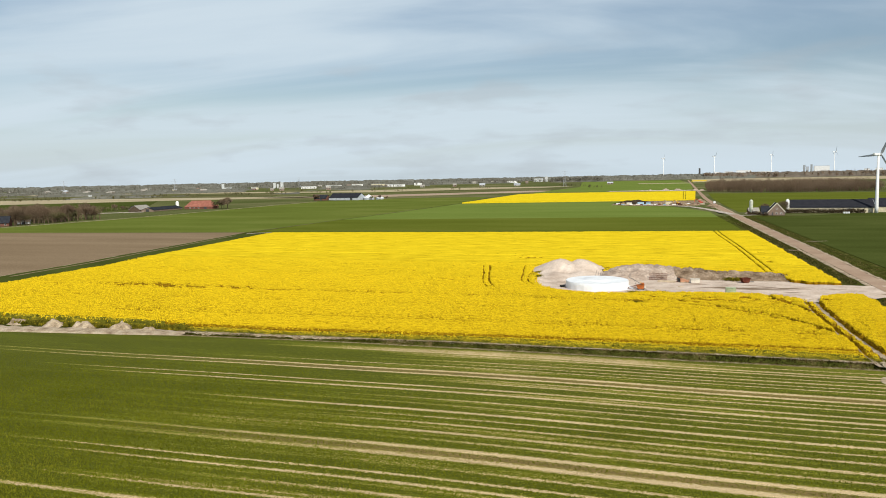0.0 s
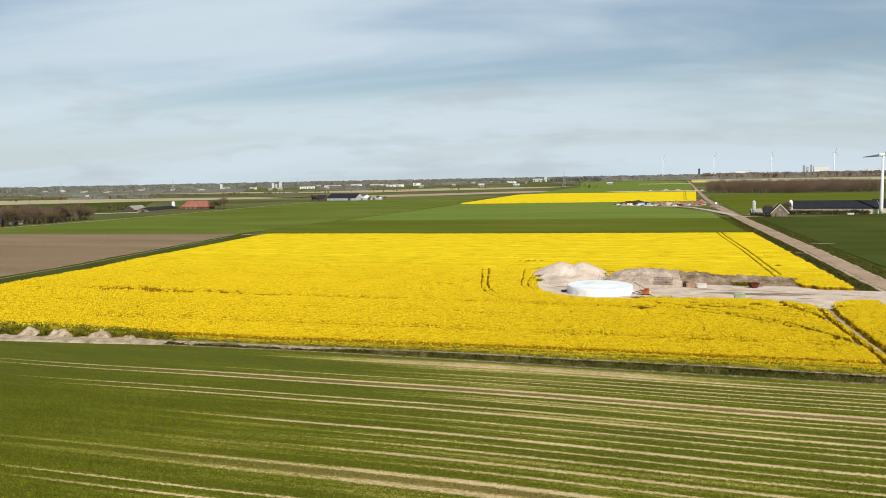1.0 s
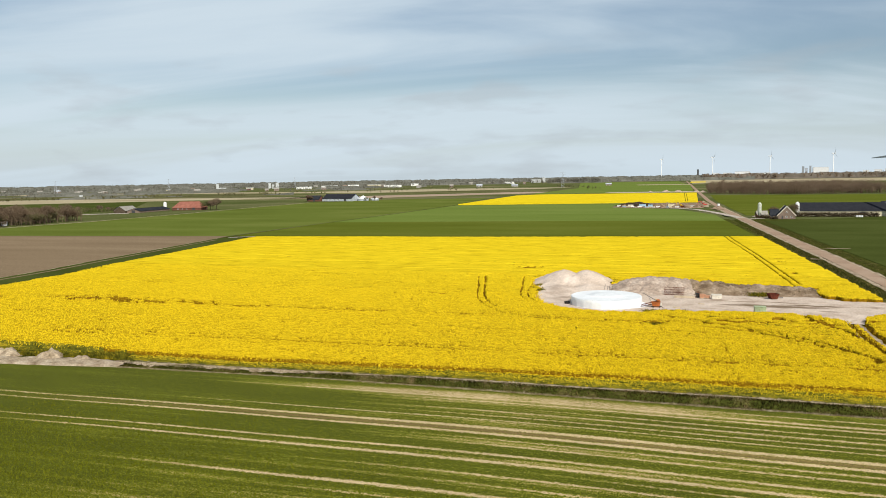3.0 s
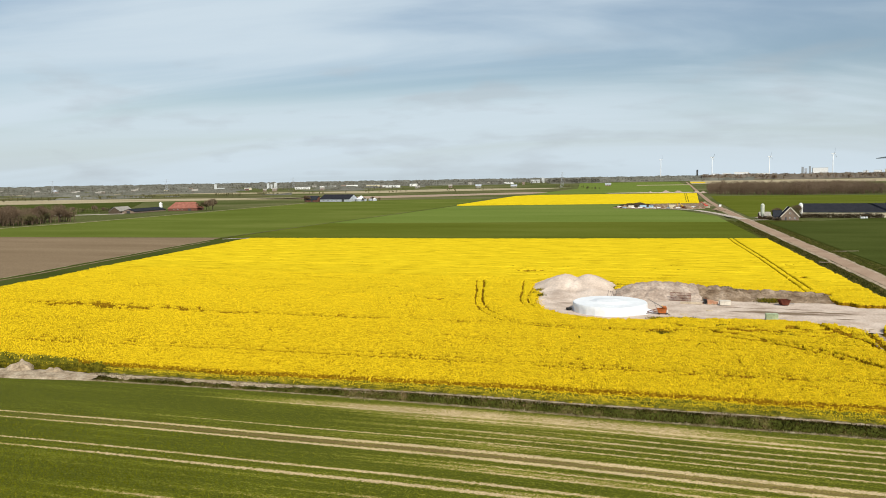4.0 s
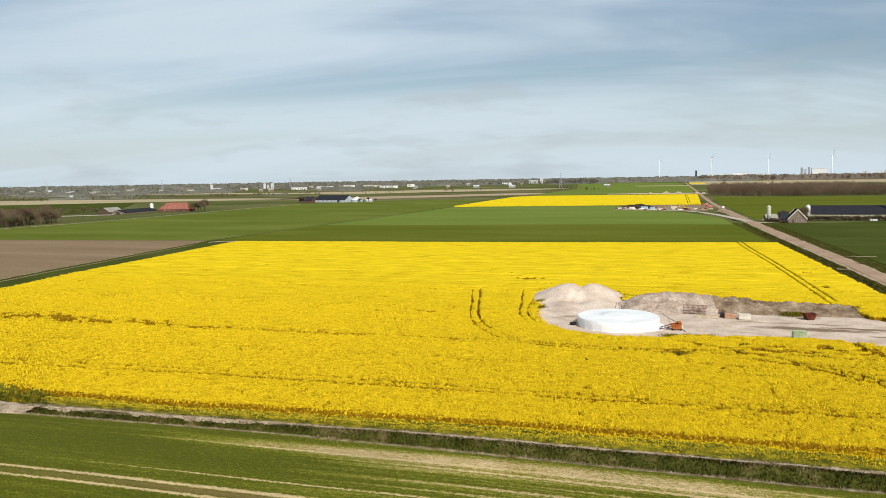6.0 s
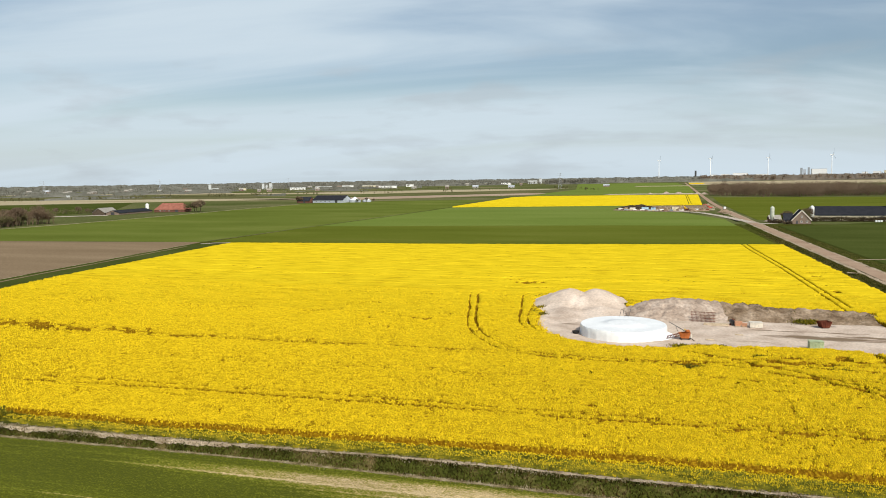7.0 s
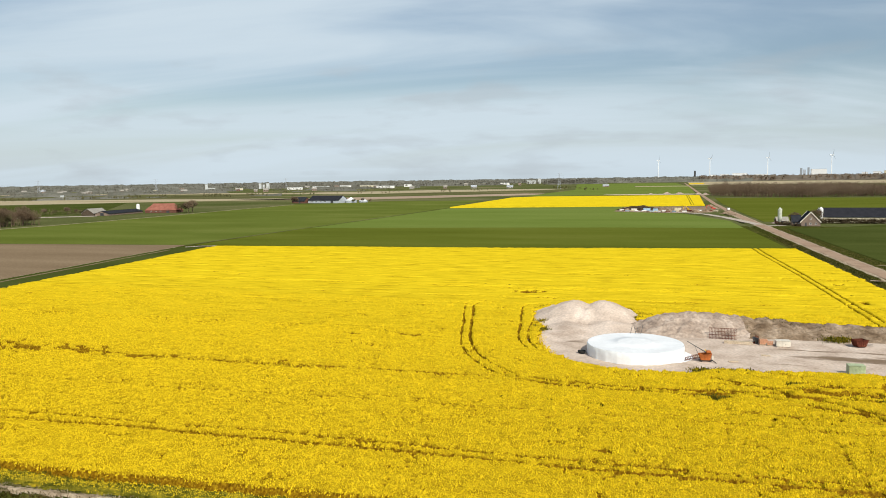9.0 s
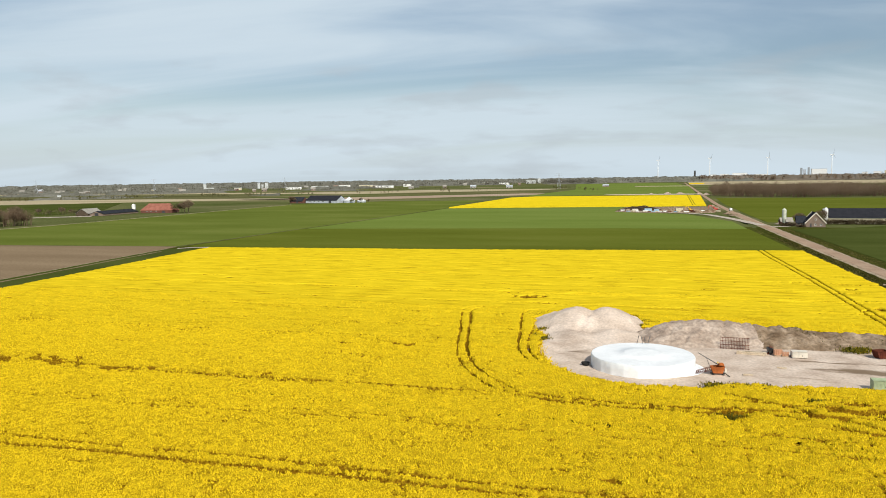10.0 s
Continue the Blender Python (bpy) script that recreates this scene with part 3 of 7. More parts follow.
TRACKS = [  # wheel ruts in the crop, width in metres
    (0.42, [(-62, 251.8), (-66.5, 251.3), (-69.2, 249.7), (-69.9, 246.1), (-68.2, 238.9), (-65.0, 228.2), (-61.0, 213.1), (-58.0, 202.6), (-53.9, 194.0), (-50.3, 188.8), (-46.4, 184.2), (-42.5, 181.6), (-35.5, 180.2), (-27.6, 179.6), (-16.7, 180.0)]),
    (0.52, [(-61, 250.2), (-65.4, 249.8), (-67.2, 248.0), (-67.2, 243.9), (-62.5, 225.9), (-58.1, 209.1), (-54.5, 199.5), (-50.4, 192.4), (-46.4, 187.6), (-42.3, 183.4), (-35.6, 182.0), (-27.7, 181.4), (-20, 181.6), (-12, 182.4)]),
    (0.5, [(-50, 251), (-54.2, 249), (-55.0, 244.5), (-53.1, 234.1), (-50.9, 223.4), (-48.8, 211.5), (-47.5, 207.4), (-45.2, 202.7)]),
    (0.45, [(-49.2, 230), (-48.6, 221.3), (-47.0, 211.9), (-45.3, 206.7), (-43.4, 202.6)]),
    (0.32, [(8.6, 404), (10.0, 382.3), (15.3, 321.0), (17.2, 292.1), (18.7, 268.7), (20.4, 240)]),
    (0.4, [(10.8, 404), (12.2, 382), (17.2, 321.4), (19.2, 292.5), (20.7, 268.0), (22.3, 244)]),
    (1.3, [(24.5, 195), (24.8, 174), (25.6, 162), (26.7, 149), (27.3, 139), (28.2, 131)]),
    (2.3, [(26.9, 198), (27.4, 172.4), (28.4, 157), (29.2, 146), (30.2, 139), (29.6, 131)]),
    (1.3, [(-16, 180.4), (-10, 183.0), (6.4, 175.8), (15, 167.6), (22.4, 159.4), (26.4, 152)]),
    (1.3, [(-13, 190.5), (-4.3, 185.4), (3.5, 179.8), (11.4, 174.3), (17.5, 168), (24.1, 157.3), (27, 150)]),
    (1.6, [(16, 198), (18.2, 192.4), (20.1, 186.4), (23, 180), (25.4, 172)]),
]
ENTRY_MIDDLE = [(28.9, 131), (28.8, 138), (28.0, 146), (27.0, 157), (26.1, 174), (25.7, 196)]
TRAMS = [  # width, how broken, line
    (0.95, 0.02, CROP_INNER),
    (0.6, 0.2, [(-140, 144.6), (-102, 147.4), (-85, 148.1), (-68, 149.6), (-44, 150.2), (-15, 151.2), (13, 152.8), (45, 153.4)]),
    (0.8, 0.14, [(-140, 142), (-99, 144.8), (-87, 145.9), (-75, 146.4), (-54, 147.6), (-43, 148.3), (-15, 149.3), (13, 150.8), (45, 151.5)]),
    (0.44, 0.29, [(-190, 160), (-119, 162.3), (-98, 162.5), (-83, 163.6), (-63, 165.6), (-49, 166.4), (-33, 167.5), (-20, 168.2), (20, 169)]),
    (0.32, 0.35, [(-190, 162), (-119, 164.3), (-98, 164.5), (-83, 165.6), (-63, 167.6), (-49, 168.4), (-33, 169.4), (-20, 170), (20, 171)]),
    (0.60, 0.42, [(-205, 182), (-142, 180.2), (-119, 179.2), (-108, 178.8), (-81, 180.6), (-47, 182.4)]),
    (0.48, 0.42, [(-205, 179), (-137, 177.4), (-122, 176.6), (-91, 178.9), (-54, 181.2)]),
    (0.32, 0.35, [(-205, 196), (-100, 197), (-50, 198)]),
    (0.44, 0.25, [(-205, 209.5), (-175, 210.7), (-127, 211.2), (-65, 214.8)]),
    (0.35, 0.29, [(-205, 207.5), (-175, 208.7), (-127, 209.2), (-65, 212.8)]),
    (0.65, 0.25, [(-14, 187.2), (30, 186)]),
    (0.7, 0.2, [(-13, 184.0), (30, 183)]),
    (0.6, 0.28, [(-2, 190.6), (28, 189.4)]),
    (0.65, 0.26, [(-6, 178.0), (30, 176.2)]),
    (0.5, 0.34, [(-10, 173.6), (34, 172.6)]),
    (0.3, 0.42, [(-20, 160.6), (34, 161.4)]),
    (0.75, 0.0, [(-43, 181.8), (-35.5, 180.4), (-27.6, 179.8), (-16.7, 180.2), (-10, 182.4)]),
    (0.6, 0.03, [(-41, 183.4), (-35.6, 182.4), (-27.7, 181.9), (-20, 182.0), (-10, 183.8)]),
    (0.4, 0.34, [(-240, 224), (-75, 226.5), (-48, 227)]),
    (0.45, 0.32, [(-240, 239), (-75, 242.5), (-56, 243)]),
    (0.45, 0.34, [(-240, 254), (-75, 258), (45, 262)]),
] + [(0.42, 0.42, [(-240, y0 - 3.0), (-75, y0), (45, y0 + 3.0)]) for y0 in (274, 276, 290, 306, 308, 322, 338, 356)]
PATCHES = [(-58.5, 268.2, 7, 3.2), (-57, 270.2, 4, 2), (-13.4, 180, 2.6, 1.7), (-158, 180.8, 19, 5.0), (-128, 179.8, 14, 4.4), (-110, 178.8, 8, 3.0), (-191, 175.2, 7, 2.6), (-165, 179.6, 12, 5.5), (-151, 179.2, 11, 5.2), (-141, 179.0, 8, 4.0), (-199, 233.5, 2.2, 2.0), (-210.5, 300, 2.2, 2.4), (16.3, 321.2, 1.6, 1.4), (18.2, 292.3, 1.8, 1.3), (20.0, 266, 2.0, 2.0), (-204, 237, 3, 3.3), (-7, 196.5, 1.6, 1.1), (4, 185, 6, 0.5), (-4, 189, 5, 0.56), (-1.8, 189.5, 1.8, 0.94), (-5.5, 184, 2, 0.75),
           (20, 183.4, 6, 0.5), (14, 178.2, 6, 0.45), (24, 215, 2.5, 4.4), (-70, 207.8, 5, 2), (-82, 206.2, 4, 1.6), (-86, 182.2, 5, 1.5), (-162, 284, 4, 3.3), (-53, 259, 6, 1.8), (23, 300, 3, 3.1), (24, 268, 2, 3.1), (-25, 154.5, 3, 1.2), (-32, 155.5, 3, 0.8)]


def crop_gap(x, y):
    """0 in the closed crop, 1 where it is missing."""
    g = np.zeros(np.shape(x))
    rag = vnoise(x, y, 0.9, 3) - 0.5
    for w, line in TRACKS:
        d = line_distance(x, y, line) + (0.5 if line[0][1] < 300 else 0.2) * rag
        g = np.maximum(g, np.clip((w * 0.34 + 0.18 - d) / 0.22, 0, 1))
    for k, (w, cut, line) in enumerate(TRAMS):
        y0 = lerp_line(x, line) + 0.5 * (vnoise(x, x * 0 + k * 7.0, 14.0, 5) - 0.5)
        broken = np.clip((vnoise(x, y, 9.0, 300 + k) * 0.75 + vnoise(x, y, 1.6, 340 + k) * 0.35 + 0.12 - cut) * 4.5, 0, 1) * ((x > line[0][0]) & (x < line[-1][0]))
        d = np.abs(y - y0) + 0.35 * rag + 0.45 * (vnoise(x, y, 0.45, 380 + k) - 0.5)
        g = np.maximum(g, broken * np.clip((w * 0.75 + 0.1 - d) / 0.2, 0, 1))
    for px, py, rx, ry in PATCHES:
        d = np.hypot((x - px) / rx, (y - py) / ry)
        g = np.maximum(g, np.clip((vnoise(x, y, 1.3, 8) * 1.5 - d * 1.15) * 2.2, 0, 1))
    # lodged, broken stand south of the yard
    weak = np.exp(-(((x - 12) / 24) ** 2 + ((y - 189) / 9) ** 2)) * 0.33 + np.exp(-(((x - 8) / 30) ** 2 + ((y - 160) / 12) ** 2)) * 0.16
    streak = vnoise(x * 0.35, y, 1.0, 11) * 0.6 + vnoise(x, y, 3.0, 12) * 0.4
    g = np.maximum(g, np.clip((streak + weak - 0.87 - 0.1 * np.clip((y - 200) / 40, 0, 1)) * 6, 0, 1))
    # sowing fades at the near edge
    edge = y - lerp_line(x, CROP_NEAR)
    g = np.maximum(g, np.clip((vnoise(x, y, 0.8, 21) * 0.6 + vnoise(x, y, 0.45, 22) * 0.4 - 0.3 - edge * 0.3) * 2, 0, 1) * 0.6)
    return g


def crop_field(x, y):
    rag = 0.9 * (vnoise(x, y, 2.0, 31) - 0.5) + 0.5 * (vnoise(x, y, 0.8, 32) - 0.5)
    ok = (y > lerp_line(x, CROP_NEAR) + rag) & (y < lerp_line(x, CROP_FAR) + rag) & (x > lerp_line(y, CROP_LEFT, 1) + 0.25 * rag) & (x < lerp_line(y, CROP_RIGHT, 1) + rag)
    return ok & ~inside(x + 1.3 * rag, y + 1.3 * rag, PIT)


def crop_height(x, y):
    calm = np.clip(1.2 - (y - 190) / 100, 0.25, 1)
    h = 1.05 + calm * (0.2 * (vnoise(x, y, 1.1, 41) - 0.5) + 0.16 * (vnoise(x, y, 0.7, 42) - 0.5)) + 0.15 * (vnoise(x, y, 9, 43) - 0.5)
    # small holes between the plants
    h = h - 0.36 * calm * np.clip((vnoise(x, y, 0.42, 47) * 0.7 + vnoise(x, y, 5.0, 48) * 0.3 - 0.58) * 6, 0, 1)
    e = y - lerp_line(x, CROP_NEAR)
    north = np.clip((y - lerp_line(x, CROP_INNER)) / 0.8, 0, 1)
    h = h * (np.clip(0.34 + 0.11 * e, 0.34, 0.74) * (1 - north) + north)
    # trodden plants between the two entry ruts
    h = h * np.where((np.abs(x - lerp_line(y, ENTRY_MIDDLE, 1)) < 1.0) & (y < 196), 0.8, 1.0)
    # single drill rows stand clear of one another near the edge
    h = h * (1 - np.clip(0.4 - 0.06 * e, 0, 0.4) * (0.5 + 0.5 * np.sin(e * 4.4 + 1.5 * vnoise(x, y, 6.0, 49))))
    return np.where(crop_field(x, y), np.maximum(h * (1 - crop_gap(x, y)), 0.04), 0.0)


def sheet(name, xs, ys, height, keep, mats, pick=None, smooth=True):
    """A height field on a grid, only where keep holds at a corner."""
    X, Y = np.meshgrid(xs, ys)
    Z = height(X, Y)
    K = keep(X, Y)
    nx = len(xs)
    q = K[:-1, :-1] | K[1:, :-1] | K[:-1, 1:] | K[1:, 1:]
    r, c = np.nonzero(q)
    a = r * nx + c
    faces = np.stack([a, a + 1, a + nx + 1, a + nx], 1)
    used, inv = np.unique(faces, return_inverse=True)
    faces = inv.reshape(faces.shape)
    verts = np.stack([X.ravel(), Y.ravel(), Z.ravel()], 1)[used]
    which = None
    if pick is not None:
        which = pick(verts[faces])
    return new(name, fast_mesh(name, verts, faces, mats, which, smooth))


# ---- ground, road, fields ----
def ditch(d, half, depth):
    return -depth * np.clip(1.5 - 1.5 * np.abs(d) / half, 0, 1)


def ground_height(x, y):
    z = np.full(np.shape(x), -0.03)
    d = y - (lerp_line(x, DITCH_NEAR) * 0.5 + lerp_line(x, STRAW_LINE) * 0.5 - 0.3)
    z = z + np.where((x > -103) & (x < 46), ditch(d, 1.9, 1.2) * np.clip((x + 103) / 6, 0, 1), 0)
    road = x - lerp_line(y, ROAD, 1)
    z = z + np.where((y > 60) & (y < 900) & ~((y > 203) & (y < 227)), ditch(road + 7.0, 1.7, 0.9), 0)
    z = z + np.where((y > 60) & (y < 540), ditch(road - 7.4, 1.3, 0.6), 0)
    z = z + np.where((y > 60) & (y < 700) & (np.abs(road) < 12), 0.12 * (vnoise(x, y, 1.6, 51) - 0.5), 0)
    return z


gx = np.concatenate([[-6500, -4000, -2500, -1500, -900, -600, -400], np.arange(-260, 0, 4.0), np.arange(0, 80, 1.0), [84, 92, 110, 150, 220, 400, 700, 1200, 2000, 3500, 6500]])
gy = np.concatenate([[-1500, -600, -200, -50, 20, 50], np.arange(60, 118, 3.0), np.arange(118, 134, 0.35), np.arange(135, 560, 2.5), np.arange(560, 960, 8.0), [1000, 1200, 1500, 2000, 3000, 4200, 7000]])
ground = sheet("ground", gx, gy, ground_height, lambda x, y: np.ones(np.shape(x), dtype=bool), [M_GROUND, M_GRASS],
               lambda v: ((v[:, 0, 0] > -262) & (v[:, 0, 0] < 82) & (v[:, 0, 1] > 112) & (v[:, 0, 1] < 560)).astype(np.int32))
tagged(ground, "flat polder farmland with grassy verges and ditches", "ground", kind="structure")


def slab(name, pts, top, material, label, category="field"):
    ob = part(name, prism(pts, -0.02, top), material)
    return tagged(ob, label, category, kind="structure")


slab("field_wheat", [(-420, -300), (60, -300), (51, 60), (45, 128.9), (11, 128.0), (-3, 127.4), (-20, 127.0), (-40, 126.6), (-60, 126.1), (-74.5, 125.3), (-87, 124.3), (-102, 123.0), (-111, 121.4), (-143, 117.0), (-240, 108), (-420, 95)], 0.10, M_DRILL, "thin green winter wheat in drilled rows with bare sandy stripes")
slab("field_tilled", [(-800, 90), (-230, 112), (-230, 190), (-234, 231), (-239.5, 258), (-244.5, 290), (-249, 315), (-258, 372), (-260, 383), (-437, 364.5), (-800, 330)], 0.09, M_PLOUGH, "bare brown tilled field with faint working lines")
slab("grass_strip", [(-228.5, 112), (-207, 118), (-208.5, 215), (-216, 250), (-225, 313), (-236.5, 376.5), (-256.5, 372), (-247.5, 315), (-243, 290), (-238, 258), (-232.5, 231), (-228.5, 190)], 0.12, M_GREEN_DARK, "narrow green grass strip beside the rapeseed")
slab("field_wheat_dark", [(-256, 386), (-236, 379), (-96, 392.5), (24.5, 409), (15, 540), (-60, 536), (-189, 519), (-259, 508)], 0.14, M_GREEN_MID, "dark green wheat strip")
slab("field_wheat_light", [(-259.5, 510), (-189, 521), (-60, 538), (14.5, 542), (10, 610), (-20, 705), (-78, 742), (-80, 846), (-257, 811)], 0.13, M_GREEN_LIGHT, "fresh light green wheat field")
slab("field_pasture", [(-262, 386), (-261, 812), (-290, 1060), (-420, 1040), (-505, 925), (-497, 789), (-484, 630), (-480, 509), (-490, 407), (-700, 360), (-700, 343), (-437, 368)], 0.11, M_GREEN, "wide green wheat field with faint tracks")
slab("field_rape_far", [(-257, 814), (-130, 838), (-1, 863), (-1.4, 1234), (-240, 1202), (-268, 1150)], 1.1, M_FLOWER, "yellow flowering rapeseed field in the distance")
slab("field_stubble", [(-1053, 882), (-845, 1030), (-658, 1120), (-560, 1150), (-700, 1200), (-928, 1180), (-1311, 1110), (-1700, 1000), (-1500, 800)], 0.2, M_STUBBLE, "pale stubble field strip")
slab("field_bare", [(-520, 1085), (-285, 1321), (-250, 1420), (-310, 1440), (-620, 1190), (-760, 1150)], 0.2, M_PINK, "pale pinkish bare field strip")
slab("field_bare", [(-680, 1493), (-351, 1757), (-300, 1900), (-620, 1900), (-1000, 1560)], 0.22, M_STUBBLE, "pale straw-coloured field beyond the farm")
# the bluer light green here paints the haze over the far meadow
slab("field_grass_far", [(-270, 1270), (-5, 1300), (-14, 2000), (-60, 2900), (-420, 2900), (-260, 1750)], 0.24, M_GREEN_LIGHT, "far green meadow running to the horizon")
slab("field_grass_far", [(-420, 1450), (-300, 1470), (-262, 1700), (-330, 1720), (-640, 1470), (-560, 1430)], 0.25, M_OLIVE, "far dull green meadow")
slab("field_grass_east", [(60.5, 215), (300, 215), (700, 300), (700, 700), (110, 590), (60, 548), (38, 540), (47.5, 400)], 0.12, M_GREEN_DARK, "green field beside the road")
slab("field_grass_east", [(31, 604), (60, 614), (110, 640), (700, 720), (700, 1080), (180, 1110), (16, 1120), (18, 900), (26, 700)], 0.13, M_GREEN_MID, "green field in front of the bare wood")
slab("field_stubble", [(-10, 2300), (700, 2500), (1500, 2600), (1500, 3300), (-20, 3200)], 0.2, M_STUBBLE, "pale field behind the wood")
slab("field_rape_far", [(-16, 2500), (30, 2510), (34, 2760), (-14, 2750)], 0.4, M_FLOWER, "thin strip of flowering rapeseed near the horizon")
slab("field_grass_far", [(-1400, 600), (-620, 640), (-660, 760), (-845, 1000), (-1040, 860), (-1480, 770)], 0.16, M_GREEN_DARK, "green meadow beside the red-roofed farm")
slab("field_grass_far", [(-1700, 1120), (-1311, 1120), (-930, 1190), (-760, 1210), (-900, 1500), (-2200, 1500)], 0.17, M_OLIVE, "distant dull green pasture")
slab("field_stubble", [(-2600, 1550), (-1000, 1580), (-760, 1620), (-1100, 1700), (-2800, 1660)], 0.2, M_STUBBLE, "distant pale field strip")


def ribbon(name, line, left, right, z, material, label, seed=1, rag=0.0, step=4.0, category="track", thick=0.05, cell=2.5):
    """A strip along a line, with ragged edges; left and right: metres from the line."""
    pts = []
    for (xa, ya), (xb, yb) in zip(line, line[1:]):
        n = max(1, int(math.hypot(xb - xa, yb - ya) / step))
        pts += [(xa + (xb - xa) * k / n, ya + (yb - ya) * k / n) for k in range(n)]
    pts.append(line[-1])
    v, f = [], []
    for i, (x, y) in enumerate(pts):
        xa, ya = pts[max(0, i - 1)]
        xb, yb = pts[min(len(pts) - 1, i + 1)]
        d = math.hypot(xb - xa, yb - ya)
        nx, ny = (yb - ya) / d, -(xb - xa) / d
        l = left + rag * (float(vnoise(x, y, cell, seed)) - 0.5) * 2
        r = right + rag * (float(vnoise(x, y, cell, seed + 1)) - 0.5) * 2
        l, r = (l, r) if l < r else ((l + r) / 2, (l + r) / 2)
        v += [(x + nx * l, y + ny * l, z - thick), (x + nx * l, y + ny * l, z), (x + nx * r, y + ny * r, z), (x + nx * r, y + ny * r, z - thick)]
        if i:
            b = 4 * i
            for k in range(3):
                f.append((b - 4 + k, b + k, b + k + 1, b - 3 + k))
    me = mesh_of(name, v, f, material)
    bm = bmesh.new()
    bm.from_mesh(me)
    bmesh.ops.recalc_face_normals(bm, faces=bm.faces)
    bm.to_mesh(me)
    bm.free()
    return tagged(new(name, me), label, category, kind="structure")


ribbon("road", ROAD, -2.5, 2.5, 0.13, M_ROAD, "narrow straight country road with worn paving", 61, 0.12, 5, "road", 0.2)
ribbon("road_shoulder", [p for p in ROAD if p[1] < 760], -3.9, -2.6, 0.07, M_DUG, "pale gravel road shoulder", 63, 0.5, 3, "road", 0.15)
ribbon("road_shoulder", [p for p in ROAD if p[1] < 760], 2.6, 3.8, 0.06, M_DUG, "pale gravel road shoulder with grass", 65, 0.6, 3, "road", 0.15)
ribbon("farm_track", [(26, 572), (10, 650), (-4, 700), (-20, 722), (-48, 740), (-76, 748)], -3, 3, 0.18, M_GRAVEL, "sandy works track to the second building site", 67, 0.6, 4)
ribbon("farm_track", [(28.5, 560), (38, 566), (44, 577)], -2, 2, 0.16, M_GRAVEL, "gravel drive to the farmhouse", 68, 0.4, 3)
ribbon("farm_track", [(45, 357.3), (49, 358.3), (55, 360)], -0.5, 0.5, 0.15, M_DUG, "sandy field entrance beside the road", 81, 0.9, 1.0)
ribbon("farm_track", [(39, 317), (34.8, 317.4)], -1.0, 1.0, 0.1, M_DUG, "short sandy crossing over the road ditch", 82, 0.4, 1.0)
ribbon("farm_track", [(-489, 408), (-478, 509), (-483, 630), (-496, 789), (-502, 915)], -1.0, 1.0, 0.2, M_STUBBLE, "pale farm track along the green field", 69, 0.3, 8)
ribbon("farm_track", [(-560, 640), (-610, 600), (-680, 560)], -7, 7, 0.2, M_GRAVEL, "pale farmyard beside the long shed", 70, 0.8, 5)
ribbon("farm_track", [(-258, 508), (-256, 640), (-257, 806)], -0.6, 0.6, 0.18, M_GRASS, "grassy boundary track between two wheat fields", 71, 0.4, 6)
ribbon("farm_track", [(27.4, 124.6), (26.8, 121.5), (27.4, 118), (30, 112)], -0.45, 0.45, 0.13, M_DUG, "sandy wheel track leading out of the rapeseed", 72, 0.3, 1.0)
ribbon("farm_track", [(26.9, 197), (27.4, 172.4), (28.4, 157), (29.2, 146), (30.0, 139), (29.0, 129)], -0.55, 0.5, 0.1, M_DUG, "sandy wheel track in the crop", 73, 0.35, 1.5)
ribbon("farm_track", [(24.6, 195), (24.8, 174), (25.6, 162), (26.7, 149), (27.3, 139), (28.2, 131)], -0.3, 0.3, 0.1, M_DUG, "sandy wheel track in the crop", 75, 0.35, 1.5)
ribbon("grass_edge", [(-229, 150), (-229.3, 190), (-233.2, 231), (-238.8, 258), (-243.8, 290), (-248.2, 315), (-257.2, 372)], -0.12, 0.12, 0.16, M_STUBBLE, "pale dry grass line beside the tilled field", 74, 0.4, 3.0, "grass")
ribbon("grass_edge", [(-225, 190), (-229, 231), (-234.5, 258), (-239.5, 290), (-244, 315), (-251, 360)], -0.6, 0.6, 0.15, M_PLOUGH, "brown bare line along the grass strip", 79, 0.3, 3.0, "grass")
ribbon("grass_edge", [(-253, 374), (-247, 380), (-241, 382)], -1.2, 1.2, 0.17, M_GRAVEL, "pale worn corner of the grass strip", 80, 0.7, 2.0, "grass")
for off in (0.0, 2.4):
    ribbon("wheel_track", [(-13.9 + off, 864), (-15.9 + off, 1000), (-19.4 + off, 1228)], -0.35, 0.35, 1.13, M_FRINGE, "dark wheel track through the distant rapeseed", 76, 0.15, 6.0)

ribbon("grass_edge", DITCH_NEAR[2:], -0.05, 0.26, 0.13, M_STRAW, "dry straw-coloured line where the wheat meets the ditch", 78, 0.14, 0.8, "grass", 0.1, 1.2)

# ---- the rapeseed ----
def crop_pick(v):
    c = v.mean(1)
    return (c[:, 1] < lerp_line(c[:, 0], CROP_NEAR) + 2.6 + 1.6 * (vnoise(c[:, 0], c[:, 1], 1.5, 23) - 0.5)).astype(np.int32)


